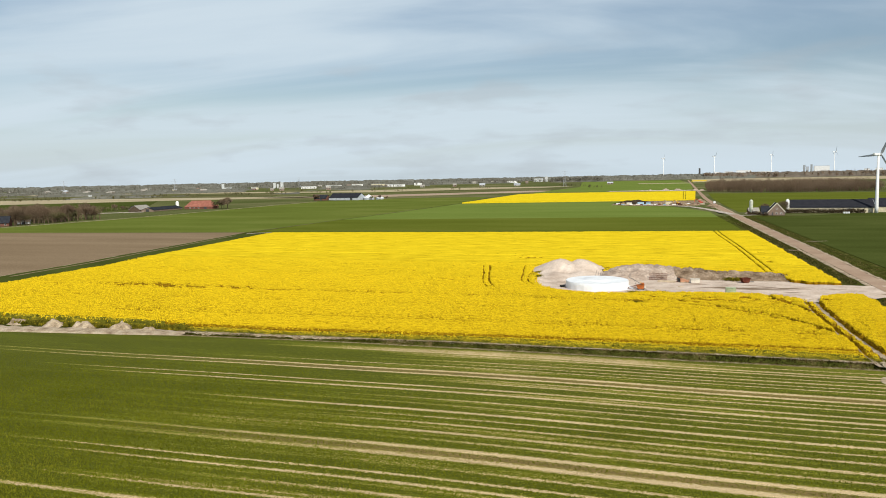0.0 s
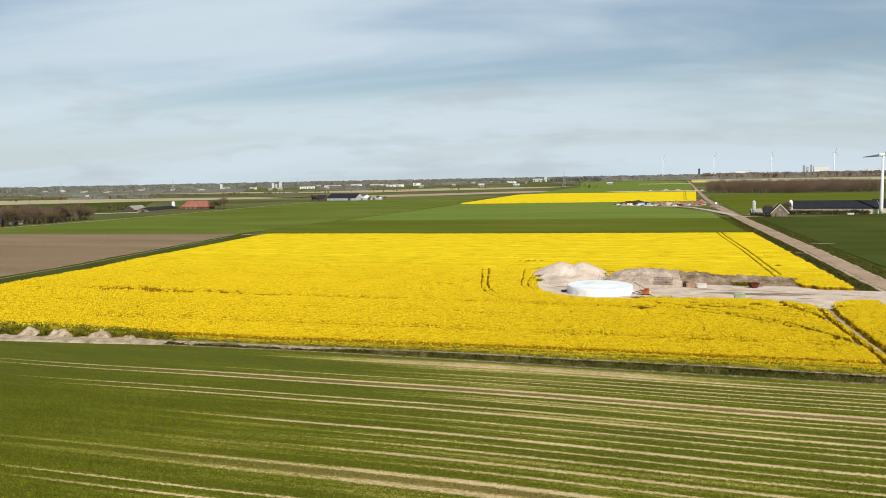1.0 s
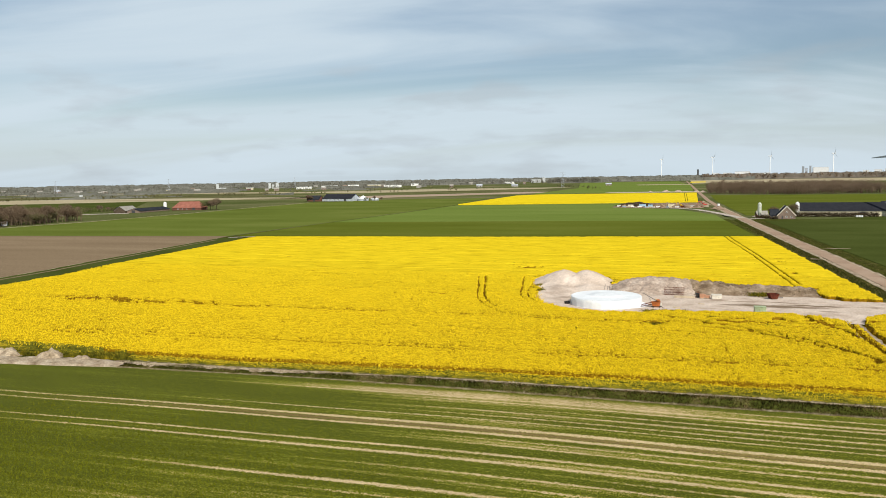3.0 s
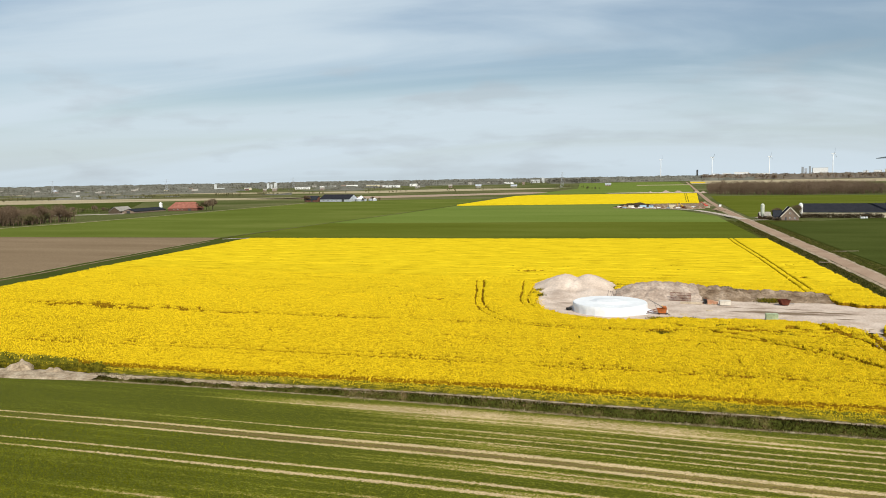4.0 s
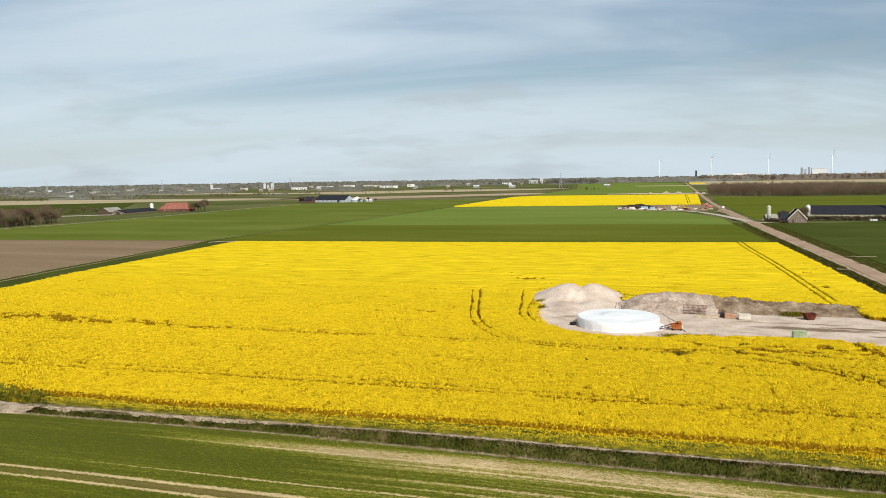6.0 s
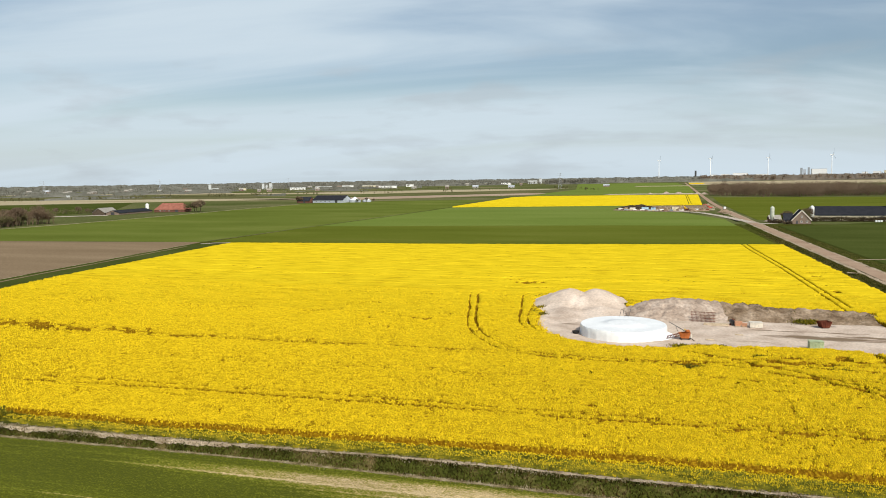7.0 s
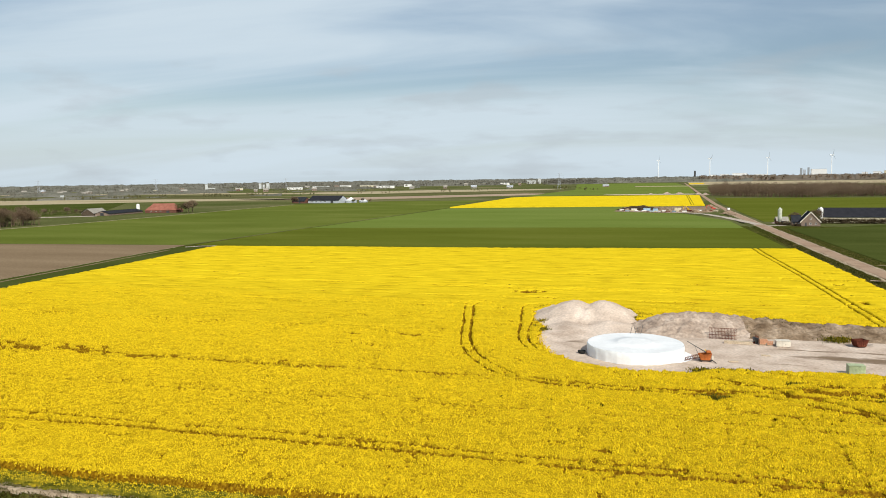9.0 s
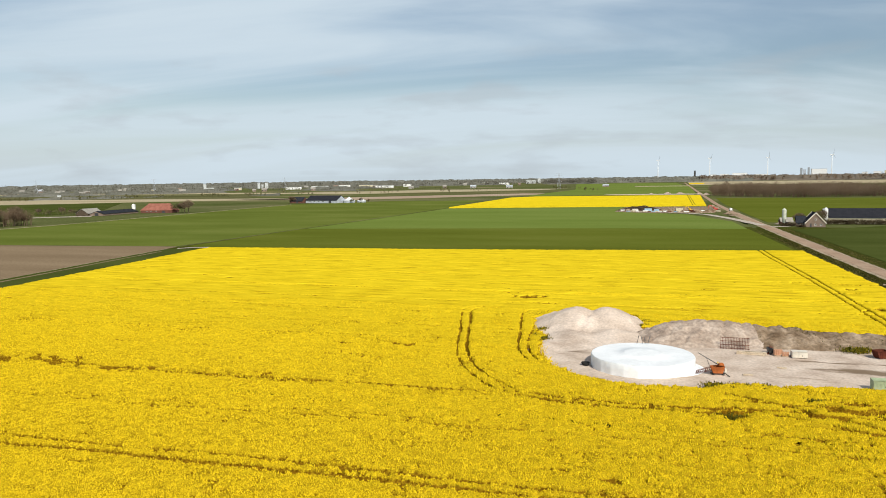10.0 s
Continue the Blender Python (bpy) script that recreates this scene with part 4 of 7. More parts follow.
rape = thing("rapeseed_crop", Matrix(), "dense yellow flowering rapeseed with dark wheel ruts", "crop", kind="stuff")
for xs, ys in ((np.arange(-212, -139.9, 0.5), np.arange(124, 206.01, 0.4)), (np.arange(-140, 48, 0.36), np.arange(126, 172.01, 0.24)), (np.arange(-140, 48, 0.34), np.arange(172, 206.01, 0.26)), (np.arange(-224, -75.3, 0.6), np.arange(205.8, 280.3, 0.6)), (np.arange(-76.1, 15.9, 0.34), np.arange(205.8, 280.2, 0.34)), (np.arange(15.5, 26, 0.2), np.arange(205.8, 280.2, 0.5)), (np.arange(25.7, 46, 0.34), np.arange(205.8, 280.2, 0.34)),
                    (np.arange(-240, 4.1, 0.8), np.arange(280, 410, 0.8)), (np.arange(4, 42, 0.2), np.arange(280, 410, 0.8))):
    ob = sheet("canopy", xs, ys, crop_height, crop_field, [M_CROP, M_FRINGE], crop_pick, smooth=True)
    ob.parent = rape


def flower_heads(x0, x1, y0, y1, density, size, seed):
    rs = np.random.RandomState(seed)
    n = int((x1 - x0) * (y1 - y0) * density)
    x, y = rs.uniform(x0, x1, n), rs.uniform(y0, y1, n)
    h = crop_height(x, y)
    edge = y - lerp_line(x, CROP_NEAR)
    ok = ((h > np.where(edge < 6.5, 0.24, 0.78)) & (crop_gap(x, y) < 0.5) & (rs.rand(n) < 0.65 + 0.14 * edge)) | ((h > 0.03) & (rs.rand(n) < 0.05))
    dull = ok & (edge + 2.2 * (vnoise(x, y, 1.1, 24) - 0.5) + rs.normal(0, 0.7, n) < 1.9)
    dull = dull[ok]
    x, y, h = x[ok], y[ok], h[ok]
    n = len(x)
    s = size * rs.uniform(0.6, 1.3, n)
    a = rs.uniform(0, math.tau, n)
    lean = rs.normal(0, 0.4, (n, 2)) * s[:, None]
    v = np.zeros((n, 4, 3))
    for k in range(3):
        b = a + k * math.tau / 3
        v[:, k] = np.stack([x + 1.05 * s * np.cos(b), y + 1.05 * s * np.sin(b), h - 1.3 * s], 1)
    v[:, 3] = np.stack([x + lean[:, 0], y + lean[:, 1], h + s * rs.uniform(0.6, 1.9, n)], 1)
    base = np.arange(n)[:, None] * 4
    f = np.concatenate([base + np.array([[k, (k + 1) % 3, 3]]) for k in range(3)], 0)
    ob = new("flower_heads", fast_mesh("flower_heads", v.reshape(-1, 3), f, [M_HEADS, M_HEADS_DULL], np.tile(dull.astype(np.int32), 3)))
    ob.parent = rape
    return ob


flower_heads(-110, 46, 129, 152, 46.0, 0.088, 1)
flower_heads(-210, -110, 124, 152, 15.0, 0.135, 11)
flower_heads(-130, 46, 152, 178, 32.0, 0.1, 2)
flower_heads(-212, -130, 152, 178, 13.0, 0.135, 12)
flower_heads(-150, 44, 178, 212, 17.0, 0.115, 3)
flower_heads(-216, -150, 178, 212, 10.0, 0.13, 13)
flower_heads(-225, 42, 212, 232, 7.0, 0.12, 4)
flower_heads(-225, 42, 232, 250, 3.5, 0.14, 5)


# ---- grass tufts on the bank ----
def tufts(name, n, spot, size, material, label, seed, category="grass"):
    rs = np.random.RandomState(seed)
    x, y, z = spot(rs, n)
    n = len(x)
    s = size * rs.uniform(0.5, 1.4, n)
    v = np.zeros((n, 3, 3))
    a = rs.uniform(0, math.tau, n)
    v[:, 0] = np.stack([x + 0.35 * s * np.cos(a), y + 0.35 * s * np.sin(a), z - 0.05], 1)
    v[:, 1] = np.stack([x - 0.35 * s * np.cos(a), y - 0.35 * s * np.sin(a), z - 0.05], 1)
    v[:, 2] = np.stack([x + rs.normal(0, 0.4, n) * s, y + rs.normal(0, 0.4, n) * s, z + s], 1)
    ob = new(name, fast_mesh(name, v.reshape(-1, 3), np.arange(3 * n).reshape(-1, 3), material))
    return tagged(ob, label, category, kind="stuff")


def bank_spot(rs, n):
    x = rs.uniform(-103, 45, n)
    u = rs.uniform(0.02, 0.93, n)
    y = lerp_line(x, DITCH_NEAR) * (1 - u) + lerp_line(x, STRAW_LINE) * u
    return x, y, ground_height(x, y)


def verge_spot(rs, n):
    y = rs.uniform(130, 480, n)
    x = lerp_line(y, ROAD, 1) - rs.uniform(4.6, 9.5, n)
    ok = ~((y > 202) & (y < 228))
    x, y = np.where(ok, x, 30), np.where(ok, y, 300)
    return x, y, ground_height(x, y)


M_TUFT = surface("rough_grass", [(0.3, (0.04, 0.042, 0.01)), (0.5, (0.075, 0.07, 0.018)), (0.7, (0.16, 0.13, 0.05))], 0.4, 4, 0.3, bump=0, island=0.5)
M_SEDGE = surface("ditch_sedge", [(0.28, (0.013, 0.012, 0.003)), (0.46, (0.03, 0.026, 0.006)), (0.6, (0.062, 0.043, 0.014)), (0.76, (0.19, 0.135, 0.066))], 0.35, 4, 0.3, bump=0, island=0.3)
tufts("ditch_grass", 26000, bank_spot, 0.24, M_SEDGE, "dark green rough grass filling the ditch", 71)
tufts("verge_grass", 7000, lambda rs, n: (lambda y: (lerp_line(y, ROAD, 1) + rs.uniform(3.4, 9.0, n), y, np.full(n, 0.02)))(200 + 345 * rs.rand(n)), 0.22, M_TUFT, "rough grass on the field side of the road", 73)
tufts("verge_grass", 20000, verge_spot, 0.34, M_TUFT, "dark green grass along the road ditch", 72)


def litter_spot(line, shift, spread, x0, x1):
    def spot(rs, n):
        x = rs.uniform(x0, x1, n)
        patchy = vnoise(x, x * 0 + shift, 6.0, 88) * 0.7 + vnoise(x, x * 0 + shift, 1.5, 89) * 0.3
        y = lerp_line(x, line) + shift + rs.normal(0, spread, n) * (0.3 + patchy)
        return x, y, np.maximum(ground_height(x, y), -0.1) + 0.05
    return spot


def straw_width(x, y):
    d = np.abs(y - lerp_line(x, STRAW_LINE) + 0.5 * (vnoise(x, x * 0, 7.0, 111) - 0.5))
    return 0.05 + 0.6 * vnoise(x, x * 0 + 3, 5.0, 112) * vnoise(x, y, 1.3, 113) + 0.3 * (vnoise(x, y, 0.5, 114) - 0.4) - d


straw = sheet("straw_strip", np.arange(-104, 45, 0.3), np.arange(125.5, 135, 0.14), lambda x, y: ground_height(x, y) + 0.05 + 0.12 * np.clip(straw_width(x, y), 0, 0.5) + 0.08 * vnoise(x, y, 0.5, 115), lambda x, y: straw_width(x, y) > 0, M_DUG)
tagged(straw, "ragged strip of bare sandy soil and straw between crop and ditch", "soil", kind="structure")
tufts("straw_litter", 9000, litter_spot(STRAW_LINE, 0.1, 0.6, -104, 45), 0.16, M_STRAW, "pale straw and sand litter along the crop edge", 91)
tufts("straw_litter", 14000, litter_spot(DITCH_NEAR, 0.0, 0.3, -102, 45), 0.2, M_STRAW, "dry straw-coloured grass edge beside the wheat", 92)
tufts("thin_crop", 14000, litter_spot(CROP_NEAR, 1.5, 0.9, -112, 45), 0.3, M_FRINGE, "thin brown-green rape stems along the crop's edge", 94, "crop")


def between_heaps(rs, n):
    x = rs.uniform(-190, -103, n)
    y = np.interp(x, [-190, -145, -111, -102], [122.5, 124.2, 126.6, 127.6]) + rs.uniform(0.0, 4.0, n) * (0.3 + vnoise(x, x * 0, 5.0, 107))
    return x, y, rs.uniform(0.05, 0.35, n)


tufts("thin_crop", 9000, between_heaps, 0.55, M_FRINGE, "green and yellow self-sown rape between the soil heaps", 95, "crop")


# ---- the wheat's leaves ----
def wheat_spot(rs, n):
    y = 52 + 75 * rs.rand(n) ** 1.15
    x = rs.uniform(-76 - 1.05 * (y - 55), 26 + 0.42 * (y - 55), n)
    keep = (rs.rand(n) > bare_stripe(x, y) * 1.2 + 0.72 * np.clip((x + 95) / 70, 0, 1) + np.clip((y - 88) / 34, 0, 0.9) + 0.5 * np.clip((-70 - x) / 40, 0, 1)) & (y < lerp_line(x, DITCH_NEAR) - 0.4)
    return x[keep], y[keep], np.full(keep.sum(), 0.1)


M_LEAF = surface("wheat_leaves", [(0.25, (0.078, 0.086, 0.006)), (0.5, (0.114, 0.125, 0.009)), (0.68, (0.15, 0.152, 0.014)), (0.85, (0.185, 0.165, 0.022))], 0.06, 3, 0.2, bump=0, island=0.25)
tufts("wheat_leaves", 330000, wheat_spot, 0.19, M_LEAF, "short green winter wheat leaves in thin rows", 96, "crop")


# ---- the building yard ----
def yard_height(x, y):
    rut = 0.1 * (vnoise(x, y, 2.4, 81) - 0.5) + 0.05 * (vnoise(x, y, 0.8, 82) - 0.5)
    return np.where(inside(x, y, PIT), 0.1 + rut, -0.02)


def stained_sand():
    """Building sand, dark where wheels and water have left it damp."""
    m = surface("yard_sand", [(0.3, (0.42, 0.33, 0.265)), (0.5, (0.525, 0.425, 0.35)), (0.7, (0.61, 0.51, 0.43))], 0.2, 2.2, 0.16, bump=0.5, depth=0.12)
    n, l = m.node_tree.nodes, m.node_tree.links
    bsdf = n["Principled BSDF"]
    dry = bsdf.inputs["Base Color"].links[0].from_socket
    pos = n.new("ShaderNodeNewGeometry").outputs["Position"]
    total = None
    # middle x, y, half length, half width, strength
    for px, py, rx, ry, k in ((13, 211.4, 13, 2.2, 1.0), (22, 213.6, 9, 1.8, 0.8), (3.5, 216.6, 9, 0.9, 0.6), (15, 217, 9, 0.9, 0.5), (25, 206.5, 6, 1.0, 0.5), (34, 214, 8, 2.0, 0.4), (-4, 205, 9, 1.2, 0.35), (-38, 214, 6, 5, 0.3)):
        mp = n.new("ShaderNodeMapping")
        mp.vector_type = "TEXTURE"
        mp.inputs["Location"].default_value, mp.inputs["Scale"].default_value = (px, py, 0), (rx, ry, 1e6)
        l.new(pos, mp.inputs[0])
        far = n.new("ShaderNodeVectorMath")
        far.operation = "LENGTH"
        l.new(mp.outputs[0], far.inputs[0])
        near = n.new("ShaderNodeMapRange")
        near.inputs[1].default_value, near.inputs[2].default_value, near.inputs[3].default_value, near.inputs[4].default_value = 0.2, 1.2, k, 0.0
        l.new(far.outputs["Value"], near.inputs[0])
        if total is None:
            total = near.outputs[0]
        else:
            q = n.new("ShaderNodeMath")
            q.operation = "MAXIMUM"
            l.new(total, q.inputs[0])
            l.new(near.outputs[0], q.inputs[1])
            total = q.outputs[0]
    streaky = n.new("ShaderNodeMapping")
    streaky.inputs["Scale"].default_value = (0.25, 1, 1)
    l.new(pos, streaky.inputs[0])
    blot = n.new("ShaderNodeTexNoise")
    blot.inputs["Scale"].default_value, blot.inputs["Detail"].default_value = 0.9, 5.0
    l.new(streaky.outputs[0], blot.inputs["Vector"])
    add = n.new("ShaderNodeMath")
    add.operation = "MULTIPLY_ADD"
    add.inputs[1].default_value = 1.5
    l.new(blot.outputs[0], add.inputs[0])
    l.new(total, add.inputs[2])
    fac = n.new("ShaderNodeMapRange")
    fac.inputs[1].default_value, fac.inputs[2].default_value, fac.inputs[4].default_value = 1.0, 1.4, 0.9
    l.new(add.outputs[0], fac.inputs[0])
    mix = n.new("ShaderNodeMix")
    mix.data_type = "RGBA"
    mix.inputs[7].default_value = (0.17, 0.12, 0.078, 1)
    l.new(fac.outputs[0], mix.inputs[0])
    l.new(dry, mix.inputs[6])
    l.new(mix.outputs[2], bsdf.inputs["Base Color"])
    return m


yard = sheet("building_yard", np.arange(-54, 53, 0.6), np.arange(193, 255, 0.6), yard_height, lambda x, y: inside(x, y, PIT), stained_sand())
tagged(yard, "pale sandy building yard with tyre marks cleared in the crop", "yard", kind="structure")


def heap(name, xs, ys, func, material, label, category="sand heap"):
    ob = sheet(name, xs, ys, lambda x, y: np.maximum(func(x, y), -0.05), lambda x, y: func(x, y) > 0.0, material)
    return tagged(ob, label, category)


def cone(x, y, px, py, rx, ry, h, sharp=1.25):
    d = np.hypot((x - px) / rx, (y - py) / ry)
    d = d * d / (d + 0.16) + 0.138 * d
    return h * np.clip(1 - d, 0, None) ** sharp


def sand_form(x, y):
    z = np.maximum.reduce([cone(x, y, -41.5, 237, 10.5, 13, 4.4, 1.05), cone(x, y, -35.2, 239.5, 9.5, 12, 4.3, 1.05), cone(x, y, -47, 240, 6, 8, 2.6), cone(x, y, -41, 225, 9, 13, 1.5), cone(x, y, -33, 228, 9, 9, 1.6), cone(x, y, -44, 217, 5, 9, 1.0)])
    rough = 0.5 * (vnoise(x, y, 3.2, 91) - 0.5) + 0.28 * (vnoise(x, y, 1.3, 92) - 0.5)
    gully = 0.6 * np.clip(1 - np.abs(x + 38.6 - 0.12 * (y - 237)) / 1.1, 0, 1) * np.clip(1 - np.abs(y - 234) / 8, 0, 1)
    return z + rough * np.clip(z, 0, 1) - gully - 0.04


def spoil_form(x, y):
    crest = np.interp(x, [-30, -26, -22, -15, -9, 0, 8, 17, 24, 28], [0, 1.5, 3.3, 3.7, 3.2, 2.4, 1.9, 1.6, 1.4, 0])
    mid = np.interp(x, [-30, -20, 0, 28], [231, 231, 233.5, 234])
    half = np.interp(x, [-30, -20, 0, 28], [6, 8.2, 7.2, 6.5])
    d = np.abs(y - mid) / half
    z = crest * np.clip(1.12 - d, 0, 1) ** 0.9
    lump = 0.5 * (vnoise(x, y, 3.5, 95) - 0.5) + 0.5 * (vnoise(x, y, 1.4, 96) - 0.5) + 0.4 * (vnoise(x, y, 0.7, 97) - 0.5)
    gully = 0.28 * np.clip(1 - np.abs(np.sin(x * 0.9 + 1.7 * vnoise(x, y, 4.0, 99))) * 2.2, 0, 1)
    return z + lump * np.clip(z, 0, 0.9) - gully * np.clip(z - 0.4, 0, 1) - 0.03


heap("sand_mound", np.arange(-54, -24, 0.4), np.arange(208, 254, 0.4), sand_form, M_SAND, "large double-peaked heap of pale building sand")
heap("clay_bank", np.arange(-31, 0, 0.4), np.arange(222, 243, 0.35), lambda x, y: spoil_form(x, y) * np.clip((-4 + 1.5 * vnoise(x, y, 2.0, 98) - x - 0.15 * (y - 232)) / 3, 0, 1), M_SPOIL, "lumpy bank of pale grey excavated clay", "soil bank")
heap("spoil_bank", np.arange(-14, 29, 0.4), np.arange(222, 243, 0.35), lambda x, y: spoil_form(x, y) * np.clip((x + 9 + 0.15 * (y - 232)) / 3, 0, 1) + 0.02, M_TOPSOIL, "long lumpy bank of brown excavated soil with weeds", "soil bank")
for x, y, r, h in ((-146.8, 125.4, 2.6, 1.3), (-136.3, 125.3, 2.7, 1.3), (-127.6, 125.6, 2.7, 1.6), (-118.4, 126.0, 2.9, 1.5), (-111.2, 126.2, 2.1, 0.9), (-157, 124.4, 2.6, 1.3), (-168, 123.2, 2.6, 1.2)):
    heap("soil_mound", np.arange(x - r, x + r + 0.3, 0.22), np.arange(y - r, y + r + 0.3, 0.22), lambda a, b, x=x, y=y, r=r, h=h: (cone(a, b, x, y, r, r * 0.8, h, 0.8) + 0.5 * cone(a, b, x + 0.9 * r * math.sin(x), y - 0.2, r * 0.55, r * 0.5, h, 0.8)) * (0.35 + 0.8 * vnoise(a, b, 1.0, 101) + 0.5 * vnoise(a, b, 0.4, 102)) - 0.12, M_DUG,
         "small rough heap of dug sandy soil beside the crop", "soil heap")


def strip_form(x, y):
    lo = np.interp(x, [-240, -143, -111, -102], [110, 117.2, 121.6, 123.2])
    hi = np.interp(x, [-240, -145, -111, -101.5], [118, 122.4, 126.6, 127.0])
    rag = 1.2 * (vnoise(x, y, 1.6, 104) - 0.5)
    inner = np.minimum(np.minimum(y - lo + rag * 0.4, hi - y + rag), (-101.5 - x + rag) * 0.8)
    return np.where(inner > 0, 0.1 + np.clip(inner * 0.3, 0, 0.2) + 0.16 * (vnoise(x, y, 1.8, 105) - 0.5) + 0.08 * (vnoise(x, y, 0.6, 106) - 0.5), -0.05)


strip = sheet("sand_strip", np.arange(-190, -100, 0.4), np.arange(112, 129, 0.3), strip_form, lambda x, y: strip_form(x, y) > 0, M_DUG)
tagged(strip, "flat strip of bare sandy soil between wheat and crop", "sand", kind="structure")


# ---- wrapped turbine foundation ----
def foundation(x, y, r=8.6, h=2.0):
    t = thing("turbine_foundation", pose(x, y, 0.1), "round concrete foundation wrapped in white sheeting on the sand yard", "foundation")
    bm = bmesh.new()
    n = 144
    rows = [(r + 0.05, 0.0), (r + 0.02, 0.25), (r, h * 0.5), (r, h - 0.18), (r - 0.12, h)]
    rings = []
    for j, (rr, z) in enumerate(rows):
        ring = []
        for i in range(n):
            a = i * math.tau / n
            fold = 0.05 * math.sin(23 * a + 0.4 * j) * (1 - j / 5) + 0.03 * math.sin(47 * a + 0.3 * j)
            ring.append(bm.verts.new(((rr + fold) * math.cos(a), (rr + fold) * math.sin(a), z)))
        rings.append(ring)
    for p, q in zip(rings, rings[1:]):
        for i in range(n):
            bm.faces.new((p[i], p[(i + 1) % n], q[(i + 1) % n], q[i]))
    part("wall_sheet", bm, M_SHEET, t, smooth=True)
    top = bmesh.new()
    rings = []
    for rr, z in [(r - 0.1, h + 0.004), (r - 0.5, h + 0.05), (r - 0.62, h + 0.03), (r * 0.6, h + 0.1), (3.2, h + 0.15), (3.1, h + 0.24), (2.95, h + 0.25), (0.2, h + 0.28)]:
        rings.append([top.verts.new((rr * math.cos(i * math.tau / n), rr * math.sin(i * math.tau / n), z + 0.025 * math.sin(5 * i * math.tau / n + rr * 3) * (rr < r - 0.2))) for i in range(n)])
    for p, q in zip(rings, rings[1:]):
        for i in range(n):
            top.faces.new((p[i], p[(i + 1) % n], q[(i + 1) % n], q[i]))
    top.faces.new(rings[-1])
    part("cover_sheet", top, M_SHEET, t, smooth=True)
    skirt = bmesh.new()
    for i in range(26):
        a = -0.75 + i * 0.05
        b = a + 0.05
        w0, w1 = (0.2 + 1.3 * max(0, math.sin((a + 0.75) / 1.3 * math.pi))), (0.2 + 1.3 * max(0, math.sin((b + 0.75) / 1.3 * math.pi)))
        skirt.faces.new([skirt.verts.new(p) for p in ((r * math.cos(a), r * math.sin(a), 0.5), ((r + w0) * math.cos(a), (r + w0) * math.sin(a), 0.06), ((r + w1) * math.cos(b), (r + w1) * math.sin(b), 0.06), (r * math.cos(b), r * math.sin(b), 0.5))])
    bmesh.ops.remove_doubles(skirt, verts=skirt.verts, dist=0.001)
    ob = part("loose_sheet", skirt, M_SHEET, t, "loose fold of white sheeting on the ground")
    s = ob.modifiers.new("thick", "SOLIDIFY")
    s.thickness = 0.04
    for a, l in ((1.5, 1.6), (1.62, 1.3), (1.75, 1.5), (1.56, 1.1)):
        p = Vector(((r - 1.0) * math.cos(a), (r - 1.0) * math.sin(a), h + 0.1))
        part("prop", tube(p, p + Vector((0.4 * math.sin(l * 9), 0.2, l)), 0.05), M_STEEL, t)
    return t


foundation(-26, 206.6)
hole = part("sump", turned([(0.55, 0.0), (0.75, 0.5), (0.7, 0.55), (0.6, 0.5), (0.5, 0.05)], 16), M_RUBBER)
hole.matrix_world = pose(-35.3, 204.2, 0.1)
tagged(hole, "black round pump sump beside the foundation", "sump")


def container_open(name, m, l, w, h, material, label, category):
    """A skip with sloped ends, open at the top."""
    t = thing(name, m, label, category)
    bm = bmesh.new()
    prof = [(-l / 2, h), (-l / 2 + 0.5, 0.12), (l / 2 - 0.5, 0.12), (l / 2, h)]
    for s in (-1, 1):
        vs = [bm.verts.new((x, s * w / 2, z)) for x, z in prof] + [bm.verts.new((x * 0.97, s * (w / 2 - 0.07), z + 0.02)) for x, z in prof]
        bm.faces.new(vs[:4])
        bm.faces.new(vs[4:])
        bm.faces.new((vs[0], vs[4], vs[7], vs[3]))
    bm.verts.ensure_lookup_table()
    v = list(bm.verts)
    for k in range(3):
        bm.faces.new((v[k], v[k + 1], v[8 + k + 1], v[8 + k]))
        bm.faces.new((v[4 + k], v[4 + k + 1], v[12 + k + 1], v[12 + k]))
    bmesh.ops.recalc_face_normals(bm, faces=bm.faces)
    part("body", bm, material, t)
    for s in (-1, 1):
        part("rim", box((0, s * (w / 2 + 0.03), h), (l, 0.1, 0.1)), material, t)
        part("runner", box((0, s * w * 0.3, 0.06), (l - 1.1, 0.16, 0.12)), M_STEEL, t)
    for k in range(4):
        for s in (-1, 1):
            part("rib", box((-l * 0.27 + k * l * 0.18, s * (w / 2 + 0.025), h * 0.55), (0.09, 0.06, h * 0.82)), material, t)
    return t


container_open("skip_container", pose(13.4, 222.4, 0.1, 0, 0, 24), 2.5, 1.65, 1.35, M_RUST, "rusty dark red open skip on the sand yard", "skip")
drawbar = part("drawbar", box((1.9, 0, 0.3), (1.4, 0.12, 0.12)), M_STEEL, bpy.data.objects["skip_container"])


def site_box(name, m, l, w, h, material, label, category, door=True):
    t = thing(name, m, label, category)
    part("body", box((0, 0, h / 2 + 0.1), (l, w, h), bevel=0.04), material, t)
    part("roof", box((0, 0, h + 0.13), (l + 0.08, w + 0.08, 0.06)), material, t)
    for s in (-1, 1):
        part("skid", box((0, s * w * 0.35, 0.05), (l * 0.9, 0.15, 0.1)), M_STEEL, t)
    if door:
        d = part("door", box((l * 0.25, -w / 2 - 0.02, h * 0.5), (l * 0.28, 0.04, h * 0.75)), material, t)
        part("handle", box((l * 0.15, -w / 2 - 0.06, h * 0.5), (0.04, 0.05, 0.2)), M_STEEL, d)
    for k in range(5):
        part("rib", box((-l / 2 + l * (k + 0.5) / 5, w / 2 + 0.015, h / 2 + 0.1), (0.08, 0.03, h * 0.9)), material, t)
    return t


